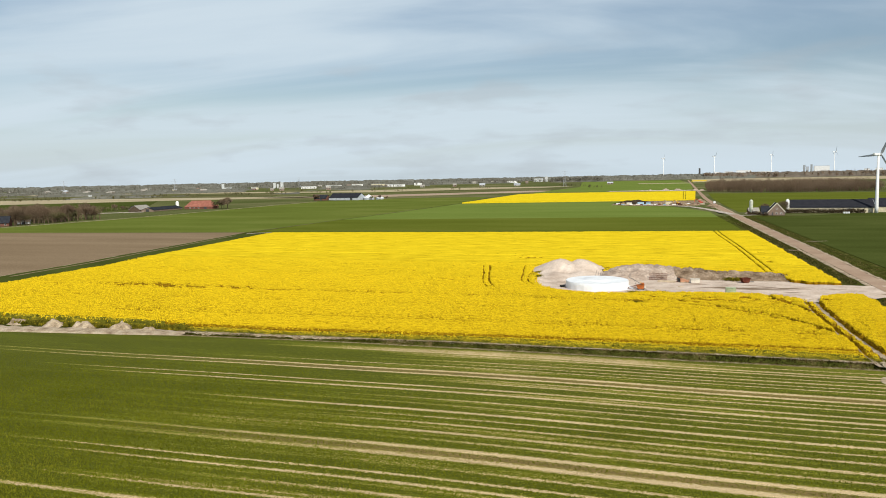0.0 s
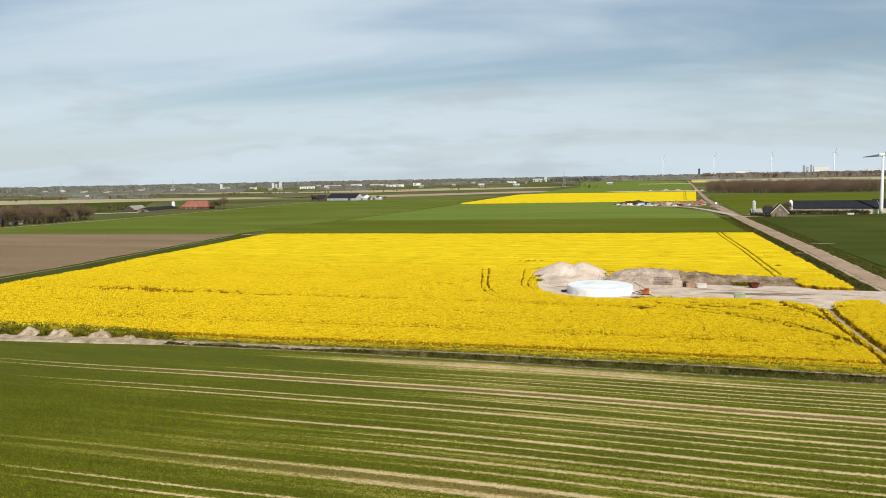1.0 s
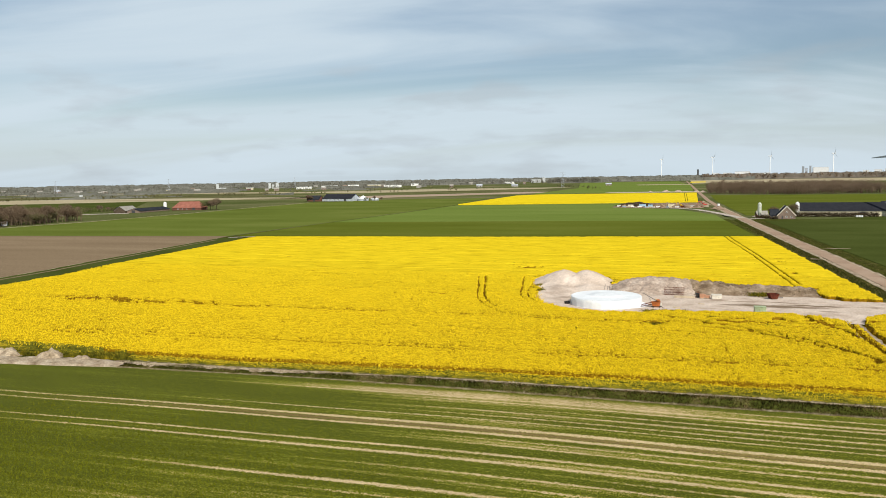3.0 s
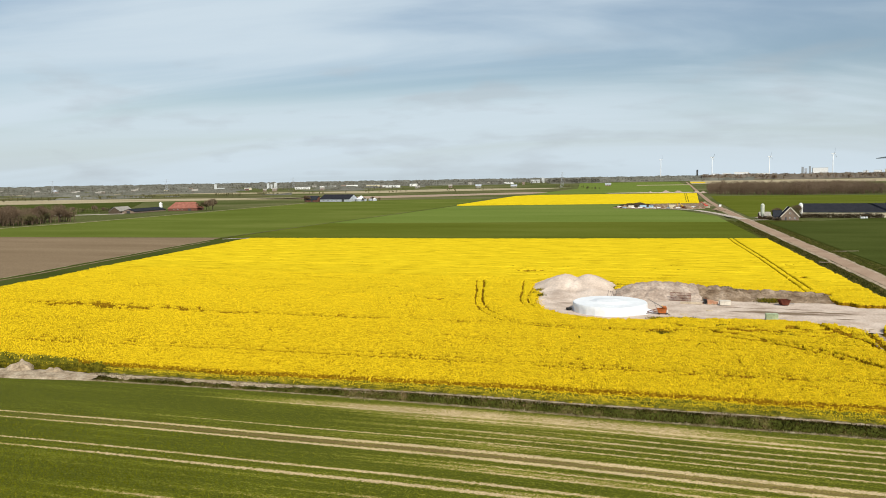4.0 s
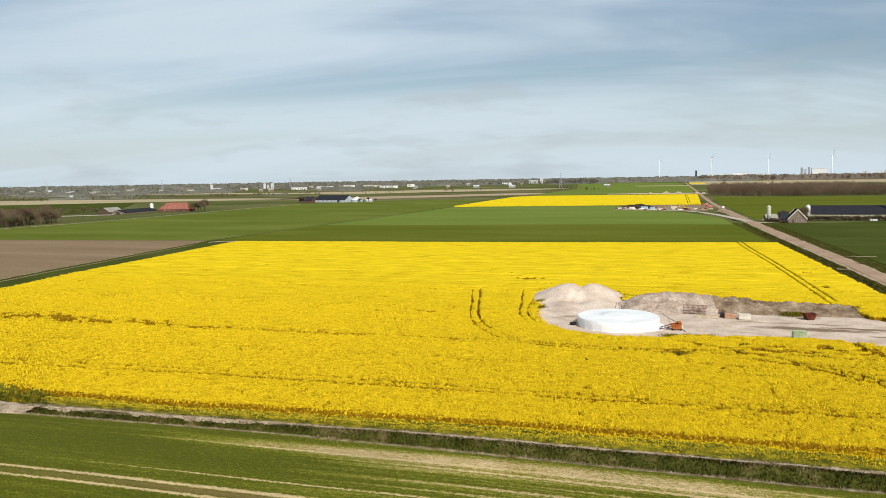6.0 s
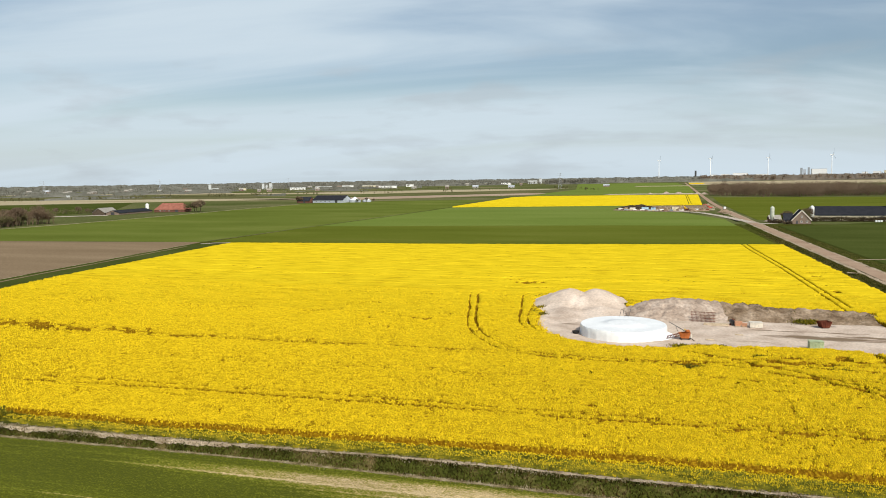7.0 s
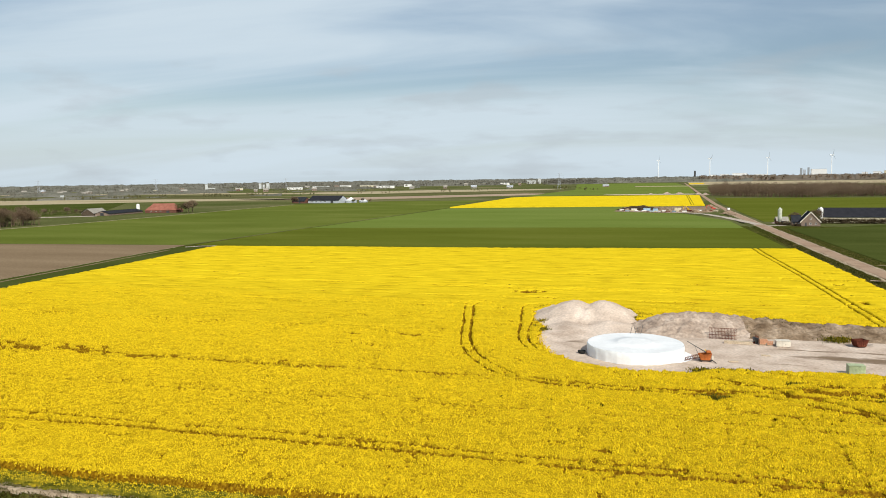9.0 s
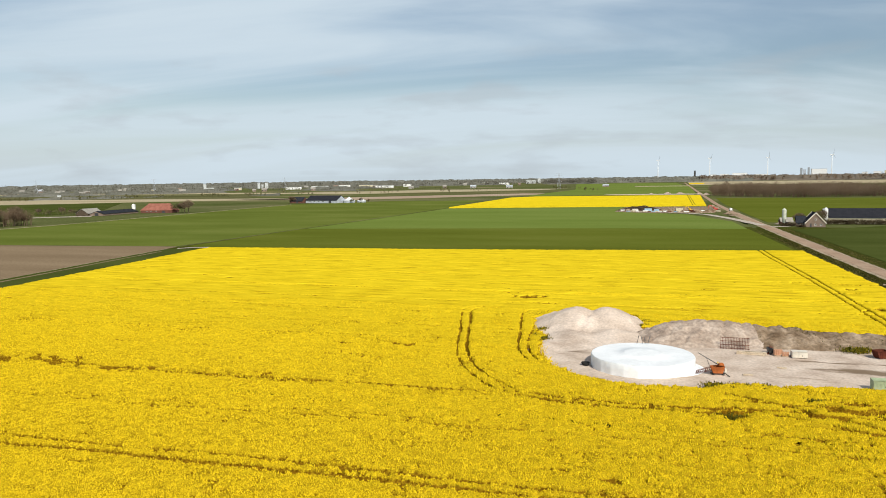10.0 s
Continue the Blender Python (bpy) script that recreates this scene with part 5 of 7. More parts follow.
site_box("site_box", pose(0.0, 219.2, 0.1, 0, 0, 6), 2.5, 1.5, 1.05, M_OFFWHITE, "off-white site toolbox on the sand", "site box")
site_box("site_container", pose(8.7, 201.0, 0.1, 0, 0, 4), 2.4, 1.7, 1.5, M_LIME, "pale green steel container at the yard's edge", "container")


def orange_pump(m):
    """A tipped concrete skip with its drive, a slanting jib and a lattice feed arm."""
    t = thing("concrete_pump", m, "orange site pump with hopper, slanting jib and lattice arm", "machine")
    tub = bmesh.new()
    lo = [tub.verts.new(p) for p in ((-0.75, -0.55, 0.3), (0.75, -0.55, 0.3), (0.75, 0.55, 0.3), (-0.75, 0.55, 0.3))]
    hi = [tub.verts.new(p) for p in ((-1.15, -0.8, 1.25), (1.0, -0.8, 1.5), (1.0, 0.8, 1.5), (-1.15, 0.8, 1.25))]
    inn = [tub.verts.new((v.co.x * 0.88, v.co.y * 0.86, v.co.z - 0.03)) for v in hi]
    sole = [tub.verts.new((v.co.x * 0.8, v.co.y * 0.8, 0.5)) for v in lo]
    tub.faces.new(lo[::-1])
    tub.faces.new(sole)
    for k in range(4):
        q = (k + 1) % 4
        tub.faces.new((lo[k], lo[q], hi[q], hi[k]))
        tub.faces.new((hi[k], hi[q], inn[q], inn[k]))
        tub.faces.new((inn[k], inn[q], sole[q], sole[k]))
    part("hopper", tub, M_ORANGE, t)
    part("engine_cover", box((0.55, 0.1, 1.62), (0.8, 0.9, 0.45), bevel=0.1), M_ORANGE, t)
    part("control_box", box((1.15, -0.3, 0.75), (0.3, 0.5, 0.6), bevel=0.03), M_OFFWHITE, t)
    part("lamp", turned([(0.1, 1.84), (0.12, 1.95), (0.07, 2.1)], 10), M_YELLOW, t)
    part("chassis", box((0, 0, 0.2), (2.2, 0.7, 0.16)), M_STEEL, t)
    for x in (-0.7, 0.8):
        for y in (-0.55, 0.55):
            w = part("wheel", tube((x, y - 0.08, 0.16), (x, y + 0.08, 0.16), 0.17, n=14), M_RUBBER, t)
            part("rim", tube((x, y - 0.09, 0.16), (x, y + 0.09, 0.16), 0.08, n=10), M_STEEL, w)
    lattice = bmesh.new()
    for s in (-0.25, 0.25):
        add_tube(lattice, (-0.9, s, 0.7), (-3.6, s - 0.4, 0.2), 0.045)
        add_tube(lattice, (-0.9, s, 1.25), (-3.4, s - 0.4, 0.6), 0.045)
        for k in range(9):
            f = k / 9
            add_tube(lattice, (-0.9 - 2.7 * f, s - 0.4 * f, 0.7 - 0.5 * f), (-1.1 - 2.5 * f, s - 0.4 * f - 0.03, 1.22 - 0.62 * f), 0.03, n=5)
    part("lattice_arm", lattice, M_RUST, t)
    part("jib", tube((0.2, 0.3, 1.5), (-2.9, 1.3, 3.2), 0.08, 0.06), M_STEEL, t)
    part("stay", tube((-1.0, 0.6, 0.9), (-1.6, 0.9, 2.4), 0.04), M_STEEL, t)
    part("hose", tube((1.0, -0.6, 0.4), (1.6, -1.5, 0.06), 0.07), M_RUBBER, t)
    return t


orange_pump(pose(-14.0, 203.9, 0.12, 0, 0, 8))


def rebar_cage(m):
    t = thing("rebar_cage", m, "rusty reinforcement cage leaning against the soil bank", "steel cage")
    for k in range(19):
        x = -2.4 + k * 0.27
        part("bar", tube((x, 0, 0.0), (x + 0.1, 1.2, 2.0), 0.035, n=6), M_RUST, t)
    for z in (0.15, 0.75, 1.35, 1.95):
        part("crossbar", tube((-2.5, z * 0.6, z), (2.65, z * 0.6, z), 0.045, n=6), M_RUST, t)
    return t


rebar_cage(pose(-10.4, 222.9, 0.1))
for k, (x, y, a, l, z) in enumerate([(-7.8, 219.3, -3, 5.0, 0.19), (-7.4, 220.0, -2, 4.6, 0.19), (-8.0, 219.6, -4, 4.4, 0.42), (-7.0, 219.9, -1, 3.6, 0.42)]):
    b = part("plank", box((0, 0, 0.05), (l, 0.55, 0.22), bevel=0.01), M_TIMBER)
    b.matrix_world = pose(x, y, z, 0, 0, a)
    tagged(b, "pale timber plank lying on the sand" if k < 2 else "pale timber plank stacked on others", "plank", "planks on the yard")
for k, (x, y, a) in enumerate([(-3.5, 219.7, 10), (-2.1, 219.5, -6), (-3.0, 221.2, 4)]):
    t = thing("brick_pallet", pose(x, y, 0.12, 0, 0, a), "wooden pallet stacked with pale orange blocks", "pallet", "pallets on the yard")
    for i in range(3):
        part("runner", box((0, -0.4 + 0.4 * i, 0.05), (1.2, 0.1, 0.1)), M_TIMBER, t)
    for i in range(5):
        part("board", box((-0.48 + 0.24 * i, 0, 0.115), (0.14, 1.0, 0.03)), M_TIMBER, t)
    for i in range(3):
        for j in range(2):
            for q in range(3 if k == 0 else 2):
                part("block", box((-0.36 + 0.36 * i, -0.22 + 0.44 * j, 0.3 + 0.32 * q), (0.33, 0.4, 0.3), bevel=0.02), M_BLOCK, t)


def formwork(m):
    t = thing("formwork_stack", m, "dark stack of steel formwork panels and props", "formwork")
    for k in range(5):
        part("panel", box((0.1 * k - 0.2, 0.05 * k, 0.5 + 0.02 * k), (0.07, 1.6, 1.0), pose(0, 0, 0, 0, -18 + 6 * k, 4 * k)), M_STEEL, t)
    for k in range(4):
        part("prop", tube((-0.7 + 0.15 * k, -0.6, 0.05), (0.9 - 0.2 * k, 0.9, 1.1 + 0.12 * k), 0.05), M_RUST, t)
    return t


formwork(pose(-4.6, 220.9, 0.1, 0, 0, 10))
for x, y, a in ((-9.4, 204.6, 10), (-3.7, 210.6, -8)):
    b = part("timber_offcut", box((0, 0, 0.12), (1.5, 0.45, 0.2), bevel=0.02), M_TIMBER)
    b.matrix_world = pose(x, y, 0.1, 0, 0, a)
    tagged(b, "loose timber offcut on the sand", "offcut")
M_WEED = surface("green_weeds", [(0.3, (0.085, 0.078, 0.012)), (0.5, (0.17, 0.145, 0.016)), (0.7, (0.36, 0.27, 0.016))], 0.6, 4, 0.3, bump=0, island=0.5)
for px, py, r, n in ((-49.5, 247.5, 2.0, 500), (-45.5, 250.5, 2.2, 520), (-41.5, 251.8, 1.8, 420), (-49.0, 238.5, 1.3, 300), (-47.2, 229.5, 1.4, 340), (-28.5, 243, 1.8, 380), (-25.5, 241.2, 1.6, 320), (11.6, 226.0, 1.3, 240), (-47.5, 246, 2.2, 500), (-51, 244, 1.6, 300), (-47, 222.5, 1.6, 380), (-43.5, 248, 2.0, 400), (-14.6, 194.6, 1.6, 420), (-11.4, 195.0, 1.6, 420), (-8.2, 196.0, 1.4, 300), (-27.5, 238, 1.6, 260)):
    tufts("weed_clump", n, lambda rs, n, px=px, py=py, r=r: (rs.normal(px, r * 0.5, n), rs.normal(py, r * 0.4, n), rs.uniform(0.1, 0.9, n)), 0.36, M_WEED, "clump of green and yellow self-sown plants by the yard", int(px * 7 + 900), "plants")


def bank_top(rs, n):
    x = rs.uniform(-6, 26, n)
    y = 234 + rs.normal(0, 2.6, n)
    keep = vnoise(x, y, 2.2, 151) > 0.56
    x, y = x[keep], y[keep]
    return x, y, np.maximum(spoil_form(x, y), 0.05)


tufts("bank_weeds", 2600, bank_top, 0.2, M_TUFT, "dark sparse weeds and roots on the soil bank", 97, "plants")
# fresh bushes of rape standing at the yard's edge
tufts("crop_fringe", 9000, lambda rs, n: ((lambda i, f: (np.array([PIT[q][0] * (1 - w) + PIT[(q + 1) % len(PIT)][0] * w for q, w in zip(i, f)]) + rs.normal(0, 0.6, n), np.array([PIT[q][1] * (1 - w) + PIT[(q + 1) % len(PIT)][1] * w for q, w in zip(i, f)]) + rs.normal(0, 0.5, n), rs.uniform(0.05, 0.6, n)))(rs.choice([0, 1, 2, 3, 4, 5, 6, 7, 8, 9, 10, 11, 29, 30, 31], n), rs.rand(n))), 0.34, M_HEADS, "ragged yellow-green rape plants at the yard's edge", 77, "crop")

M_DOCK = surface("dark_weeds", [(0.3, (0.05, 0.055, 0.008)), (0.55, (0.11, 0.1, 0.012)), (0.75, (0.26, 0.2, 0.02))], 0.8, 4, 0.3, bump=0, island=0.4)
for px, py, r, n in ((-13.4, 179.6, 2.2, 330), (-52.3, 244, 1.4, 260), (-50.5, 246.2, 1.5, 300), (-48, 248.6, 1.5, 300), (-45.6, 220.4, 1.5, 330), (-27.6, 241.5, 1.6, 300), (9.5, 225.6, 2.2, 260), (-14.8, 195.0, 1.8, 260), (-11.2, 195.2, 1.8, 260), (-1.6, 189.8, 1.4, 260), (10, 184.5, 2.0, 260), (20, 178.6, 2.6, 320)):
    tufts("weed_clump", int(n * 1.8), lambda rs, n, px=px, py=py, r=r: (rs.normal(px, r * 0.5, n), rs.normal(py, r * 0.35, n), rs.uniform(0.2, 0.95, n)), 0.24, M_DOCK, "clump of dark green weeds in the gap of the crop", int(px * 7 + 1500), "plants")


# ---- buildings ----
def gable_house(name, m, length, width, eave, ridge, wall_m, roof_m, label, category, doors=(), windows=(), overhang=0.4, board=None, hip=0.0, solar=False):
    """Ridge along local x; doors and windows: (side, along, height, width, sill) with side s, n (long walls) or w, e (gables)."""
    t = thing(name, m, label, category)
    bm = bmesh.new()
    L, W = length / 2, width / 2
    hx = L - hip
    base = [(-L, -W, 0), (L, -W, 0), (L, W, 0), (-L, W, 0)]
    lo = [bm.verts.new(p) for p in base]
    hi = [bm.verts.new((x, y, eave)) for x, y, _ in base]
    k = (hx / L) if hip else 1.0
    pk = [bm.verts.new((-L * (1 if not hip else k), 0, ridge - 0.12)), bm.verts.new((L * (1 if not hip else k), 0, ridge - 0.12))]
    bm.faces.new(lo[::-1])
    for i in range(4):
        bm.faces.new((lo[i], lo[(i + 1) % 4], hi[(i + 1) % 4], hi[i]))
    bm.faces.new((hi[3], hi[0], pk[0]))
    bm.faces.new((hi[1], hi[2], pk[1]))
    bmesh.ops.recalc_face_normals(bm, faces=bm.faces)
    part("wall", bm, wall_m, t)
    drop = (ridge - eave) / W * overhang
    for s in (-1, 1):
        rb = bmesh.new()
        ends = [(-L - overhang, s * (W + overhang), eave - drop), (L + overhang, s * (W + overhang), eave - drop), (hx + (0 if hip else overhang), 0, ridge), (-hx - (0 if hip else overhang), 0, ridge)]
        up = [rb.verts.new(p) for p in ends]
        dn = [rb.verts.new((x, y, z - 0.22)) for x, y, z in ends]
        rb.faces.new(up)
        rb.faces.new(dn[::-1])
        for i in range(4):
            rb.faces.new((up[i], up[(i + 1) % 4], dn[(i + 1) % 4], dn[i]))
        bmesh.ops.recalc_face_normals(rb, faces=rb.faces)
        slope = part("roof_slope", rb, roof_m, t)
        if solar and s < 0:
            ang = math.degrees(math.atan2(ridge - eave, W))
            n = int(length / 2.2)
            for i in range(n):
                part("solar_panel", box((-L + (i + 0.5) * length / n, -W * 0.52, eave + (ridge - eave) * 0.48 + 0.09), (length / n - 0.04, math.hypot(W, ridge - eave) * 0.86, 0.08), pose(0, 0, 0, ang)), M_SOLAR, slope)
    if hip:
        for s in (-1, 1):
            rb = bmesh.new()
            ends = [(s * (L + overhang), -W - overhang, eave - drop), (s * (L + overhang), W + overhang, eave - drop), (s * hx, 0, ridge)]
            up = [rb.verts.new(p) for p in ends]
            dn = [rb.verts.new((x, y, z - 0.22)) for x, y, z in ends]
            rb.faces.new(up)
            rb.faces.new(dn[::-1])
            for i in range(3):
                rb.faces.new((up[i], up[(i + 1) % 3], dn[(i + 1) % 3], dn[i]))
            bmesh.ops.recalc_face_normals(rb, faces=rb.faces)
            part("roof_hip", rb, roof_m, t)
    part("ridge_cap", tube((-hx - 0.2, 0, ridge + 0.02), (hx + 0.2, 0, ridge + 0.02), 0.14, n=6), roof_m, t)
    if board:
        for e in (-1, 1):
            for s in (-1, 1):
                a = Vector((e * (L + overhang + 0.06), s * (W + overhang), eave - drop))
                b = Vector((e * (L + overhang + 0.06), 0, ridge))
                d = b - a
                ang = math.degrees(math.atan2(d.z, d.y))
                part("bargeboard", box((a + b) / 2 + Vector((0, 0, -0.1)), (0.12, d.length, 0.55), pose(0, 0, 0, ang)), board, t)
    for kind, items in (("door", doors), ("window", windows)):
        for side, along, h, w, sill in items:
            if side in "sn":
                s = -1 if side == "s" else 1
                c, size = (along, s * (W + 0.03), sill + h / 2), (w, 0.1, h)
                inner = (w - 0.24, 0.12, h - 0.24)
            else:
                s = -1 if side == "w" else 1
                c, size = (s * (L + 0.03), along, sill + h / 2), (0.1, w, h)
                inner = (0.12, w - 0.24, h - 0.24)
            o = part(kind, box(c, size), M_WHITE if kind == "window" else M_DOOR, t)
            if kind == "window":
                part("pane", box(c, inner), M_GLASS, o)
    return t


def silo(m, r, h, material, label, legs=True):
    t = thing("feed_silo", m, label, "silo")
    z0 = h * 0.28 if legs else 0.0
    part("hopper", turned([(0.3, z0 * 0.4), (r, z0 + 0.8), (r + 0.03, z0 + 0.85)], 20), material, t)
    part("cylinder", turned([(r, z0 + 0.8), (r, h - 1.2), (r + 0.06, h - 1.15)], 20), material, t)
    part("cap", turned([(r + 0.05, h - 1.15), (r * 0.35, h - 0.25), (r * 0.33, h)], 20), material, t)
    for k in range(4):
        a = k * math.pi / 2 + 0.6
        part("leg", tube((r * 0.92 * math.cos(a), r * 0.92 * math.sin(a), 0), (r * 0.92 * math.cos(a), r * 0.92 * math.sin(a), z0 + 1.0), 0.12), M_STEEL, t)
    return t


gable_house("farmhouse", pose(53.2, 567.5, 0.1, 0, 0, 90), 13, 10.8, 2.7, 8.6, M_BRICK, M_TILE_DARK, "brick farmhouse with dark tiled gable roof and white trim", "house",
            doors=[("w", 2.6, 2.1, 1.0, 0)], windows=[("w", -3.0, 1.1, 1.1, 0.9), ("w", 0.0, 1.1, 1.1, 0.9), ("w", 0.0, 1.0, 0.9, 4.0), ("n", 3, 1.2, 1.4, 0.9), ("n", -2, 1.2, 1.4, 0.9)], board=M_OFFWHITE)
gable_house("house_annex", pose(46.6, 572.5, 0.1, 0, 0, 0), 5, 7, 2.4, 6.0, M_BRICK, M_TILE_DARK, "low annex with dark roof beside the farmhouse", "house", doors=[("s", -1.5, 2.1, 1.2, 0)], windows=[("s", 1.6, 1.1, 1.3, 0.9)])
gable_house("farm_shed", pose(39.5, 582, 0.1, 0, 0, 10), 7, 5, 2.4, 4.4, M_BRICK_RED, M_ASBEST, "small brick shed with grey sheet roof", "shed", doors=[("s", 0, 2.0, 1.6, 0)])
gable_house("cattle_barn", pose(92.5, 606, 0.1), 56, 23, 4.0, 9.1, M_CREAM, M_TILE_DARK, "long cream-walled barn with dark solar roof", "barn",
            doors=[("w", 0, 3.6, 4.5, 0), ("s", 12, 3.0, 3.4, 0)], board=M_WHITE, solar=True)
gable_house("cattle_barn", pose(154, 614, 0.1), 68, 26, 4.2, 9.6, M_CREAM, M_TILE_DARK, "second long barn with dark roof behind the wind turbine", "barn", doors=[("w", 0, 3.8, 4.5, 0)], solar=True)
silo(pose(37.4, 572.5, 0.1), 1.25, 10.8, M_SILO, "tall pale green feed silo on steel legs beside the drive")
silo(pose(63, 589, 0.1), 1.3, 10.4, M_WHITE, "white feed silo at the barn's gable end")
for x, y, r, h in ((42.5, 577, 3.2, 2.6), (45.2, 580, 3.0, 2.8)):
    heap("straw_mound", np.arange(x - r, x + r, 0.4), np.arange(y - r, y + r, 0.4), lambda a, b, x=x, y=y, r=r, h=h: cone(a, b, x, y, r, r, h, 0.7) * (0.7 + 0.6 * vnoise(a, b, 1.0, 133)) - 0.1, M_STUBBLE, "pale heap of straw between silo and house", "heap")
heap("silage_mound", np.arange(34, 45, 0.5), np.arange(584, 596, 0.5), lambda x, y: cone(x, y, 39, 590, 5, 5, 3.0) + 0.3 * (vnoise(x, y, 1.2, 131) - 0.5) - 0.1, M_SPOIL, "brown heap of silage behind the shed", "heap")
gable_house("farm_barn", pose(-540, 712, 0.1, 0, 0, 14), 33, 18, 3.0, 9.4, M_BRICK_RED, M_TILE_RED, "big old barn with broad red-tiled roof", "barn", doors=[("s", 8, 3.2, 3.2, 0)], windows=[("s", -10 + 5 * k, 1.1, 1.2, 1.0) for k in range(3)], hip=5.0)
gable_house("long_shed", pose(-564.5, 675, 0.1, 0, 0, 97), 56, 15, 2.0, 4.4, M_BRICK, M_TILE_DARK, "long low shed with dark roof", "shed", doors=[("w", 0, 2.8, 4, 0)], windows=[("n", -20 + 8 * k, 0.8, 3, 1.5) for k in range(6)])
gable_house("open_shed", pose(-577, 655, 0.1, 0, 0, 97), 22, 13, 2.6, 6.8, M_BARK, M_ASBEST, "timber shed with weathered grey roof", "shed", doors=[("s", 3, 2.8, 6, 0)])
gable_house("open_shed", pose(-588, 664, 0.1, 0, 0, 97), 24, 9, 2.6, 5.8, M_BARK, M_TILE_DARK, "timber shed with dark roof", "shed", doors=[("s", 0, 2.6, 3, 0)])
silo(pose(-577, 716, 0.1), 1.9, 9.0, M_WHITE, "white feed silo between farm buildings")
gable_house("solar_barn", pose(-487, 981, 0.1, 0, 0, -6), 49, 24, 3.8, 9.8, M_GREY, M_TILE_DARK, "grey barn with blue-black solar roof amid green fields", "barn", doors=[("s", 14, 3.2, 4, 0)], windows=[("s", -18 + 7 * k, 1.0, 3, 1.5) for k in range(4)], solar=True)
gable_house("old_barn", pose(-524, 972, 0.1, 0, 0, -4), 20, 13, 3.0, 8.2, M_BRICK_RED, M_TILE_DARK, "red brick barn with dark roof", "barn", doors=[("s", 2, 2.8, 3, 0)])


def dome_tent(m, r, h, label):
    t = thing("silo_dome", m, label, "tank")
    part("tank_wall", turned([(r, 0), (r, h * 0.4), (r + 0.1, h * 0.42)], 28), M_GREY, t)
    part("tank_cover", turned([(r + 0.1, h * 0.42), (r * 0.7, h * 0.55), (r * 0.35, h * 0.78), (0.4, h), (0.05, h + 0.2)], 28), M_SHEET, t)
    return t


dome_tent(pose(-454, 985, 0.1), 8, 7.5, "round manure tank with white pointed cover")
dome_tent(pose(-441, 996, 0.1), 6, 5.5, "smaller round tank with white pointed cover")
gable_house("brick_house", pose(-508, 425, 0.1, 0, 0, 35), 13, 9, 3.0, 7.6, M_BRICK_RED, M_TILE_DARK, "red brick house behind bare trees", "house", doors=[("s", 0, 2.1, 1.1, 0)], windows=[("s", -4, 1.3, 1.3, 0.9), ("s", 4, 1.3, 1.3, 0.9), ("w", 0, 1.2, 1.2, 4)])
gable_house("brick_house", pose(-520, 410, 0.1, 0, 0, 20), 12, 9, 3.0, 7.0, M_BRICK_RED, M_TILE_DARK, "red brick house with dark roof", "house", doors=[("s", 0, 2.1, 1.1, 0)], windows=[("s", -3.5, 1.3, 1.3, 0.9), ("s", 3.5, 1.3, 1.3, 0.9)])
gable_house("garden_shed", pose(-513, 450, 0.1, 0, 0, 40), 9, 5, 2.3, 3.6, M_WHITE, M_ASBEST, "white shed at the edge of the trees", "shed", doors=[("s", 0, 2.0, 2.4, 0)])


def van(m, material, label):
    t = thing("van", m, label, "van")
    bm = bmesh.new()
    prof = [(-2.6, 0.45), (2.3, 0.45), (2.6, 0.8), (2.55, 1.15), (1.7, 1.35), (1.1, 2.25), (-2.5, 2.35), (-2.65, 1.2)]
    for y in (-0.95, 0.95):
        vs = [bm.verts.new((x, y, z)) for x, z in prof]
        bm.faces.new(vs)
    v = list(bm.verts)
    n = len(prof)
    for i in range(n):
        bm.faces.new((v[i], v[(i + 1) % n], v[n + (i + 1) % n], v[n + i]))
    bmesh.ops.recalc_face_normals(bm, faces=bm.faces)
    part("body", bm, material, t)
    part("windscreen", box((1.42, 0, 1.8), (0.06, 1.6, 0.85), pose(0, 0, 0, 0, -33)), M_GLASS, t)
    for s in (-1, 1):
        part("side_window", box((0.75, s * 0.96, 1.75), (0.9, 0.03, 0.55)), M_GLASS, t)
    for x in (-1.7, 1.6):
        for s in (-0.85, 0.85):
            w = part("wheel", tube((x, s - 0.12, 0.34), (x, s + 0.12, 0.34), 0.34, n=16), M_RUBBER, t)
            part("rim", tube((x, s - 0.13, 0.34), (x, s + 0.13, 0.34), 0.17, n=10), M_STEEL, w)
    return t


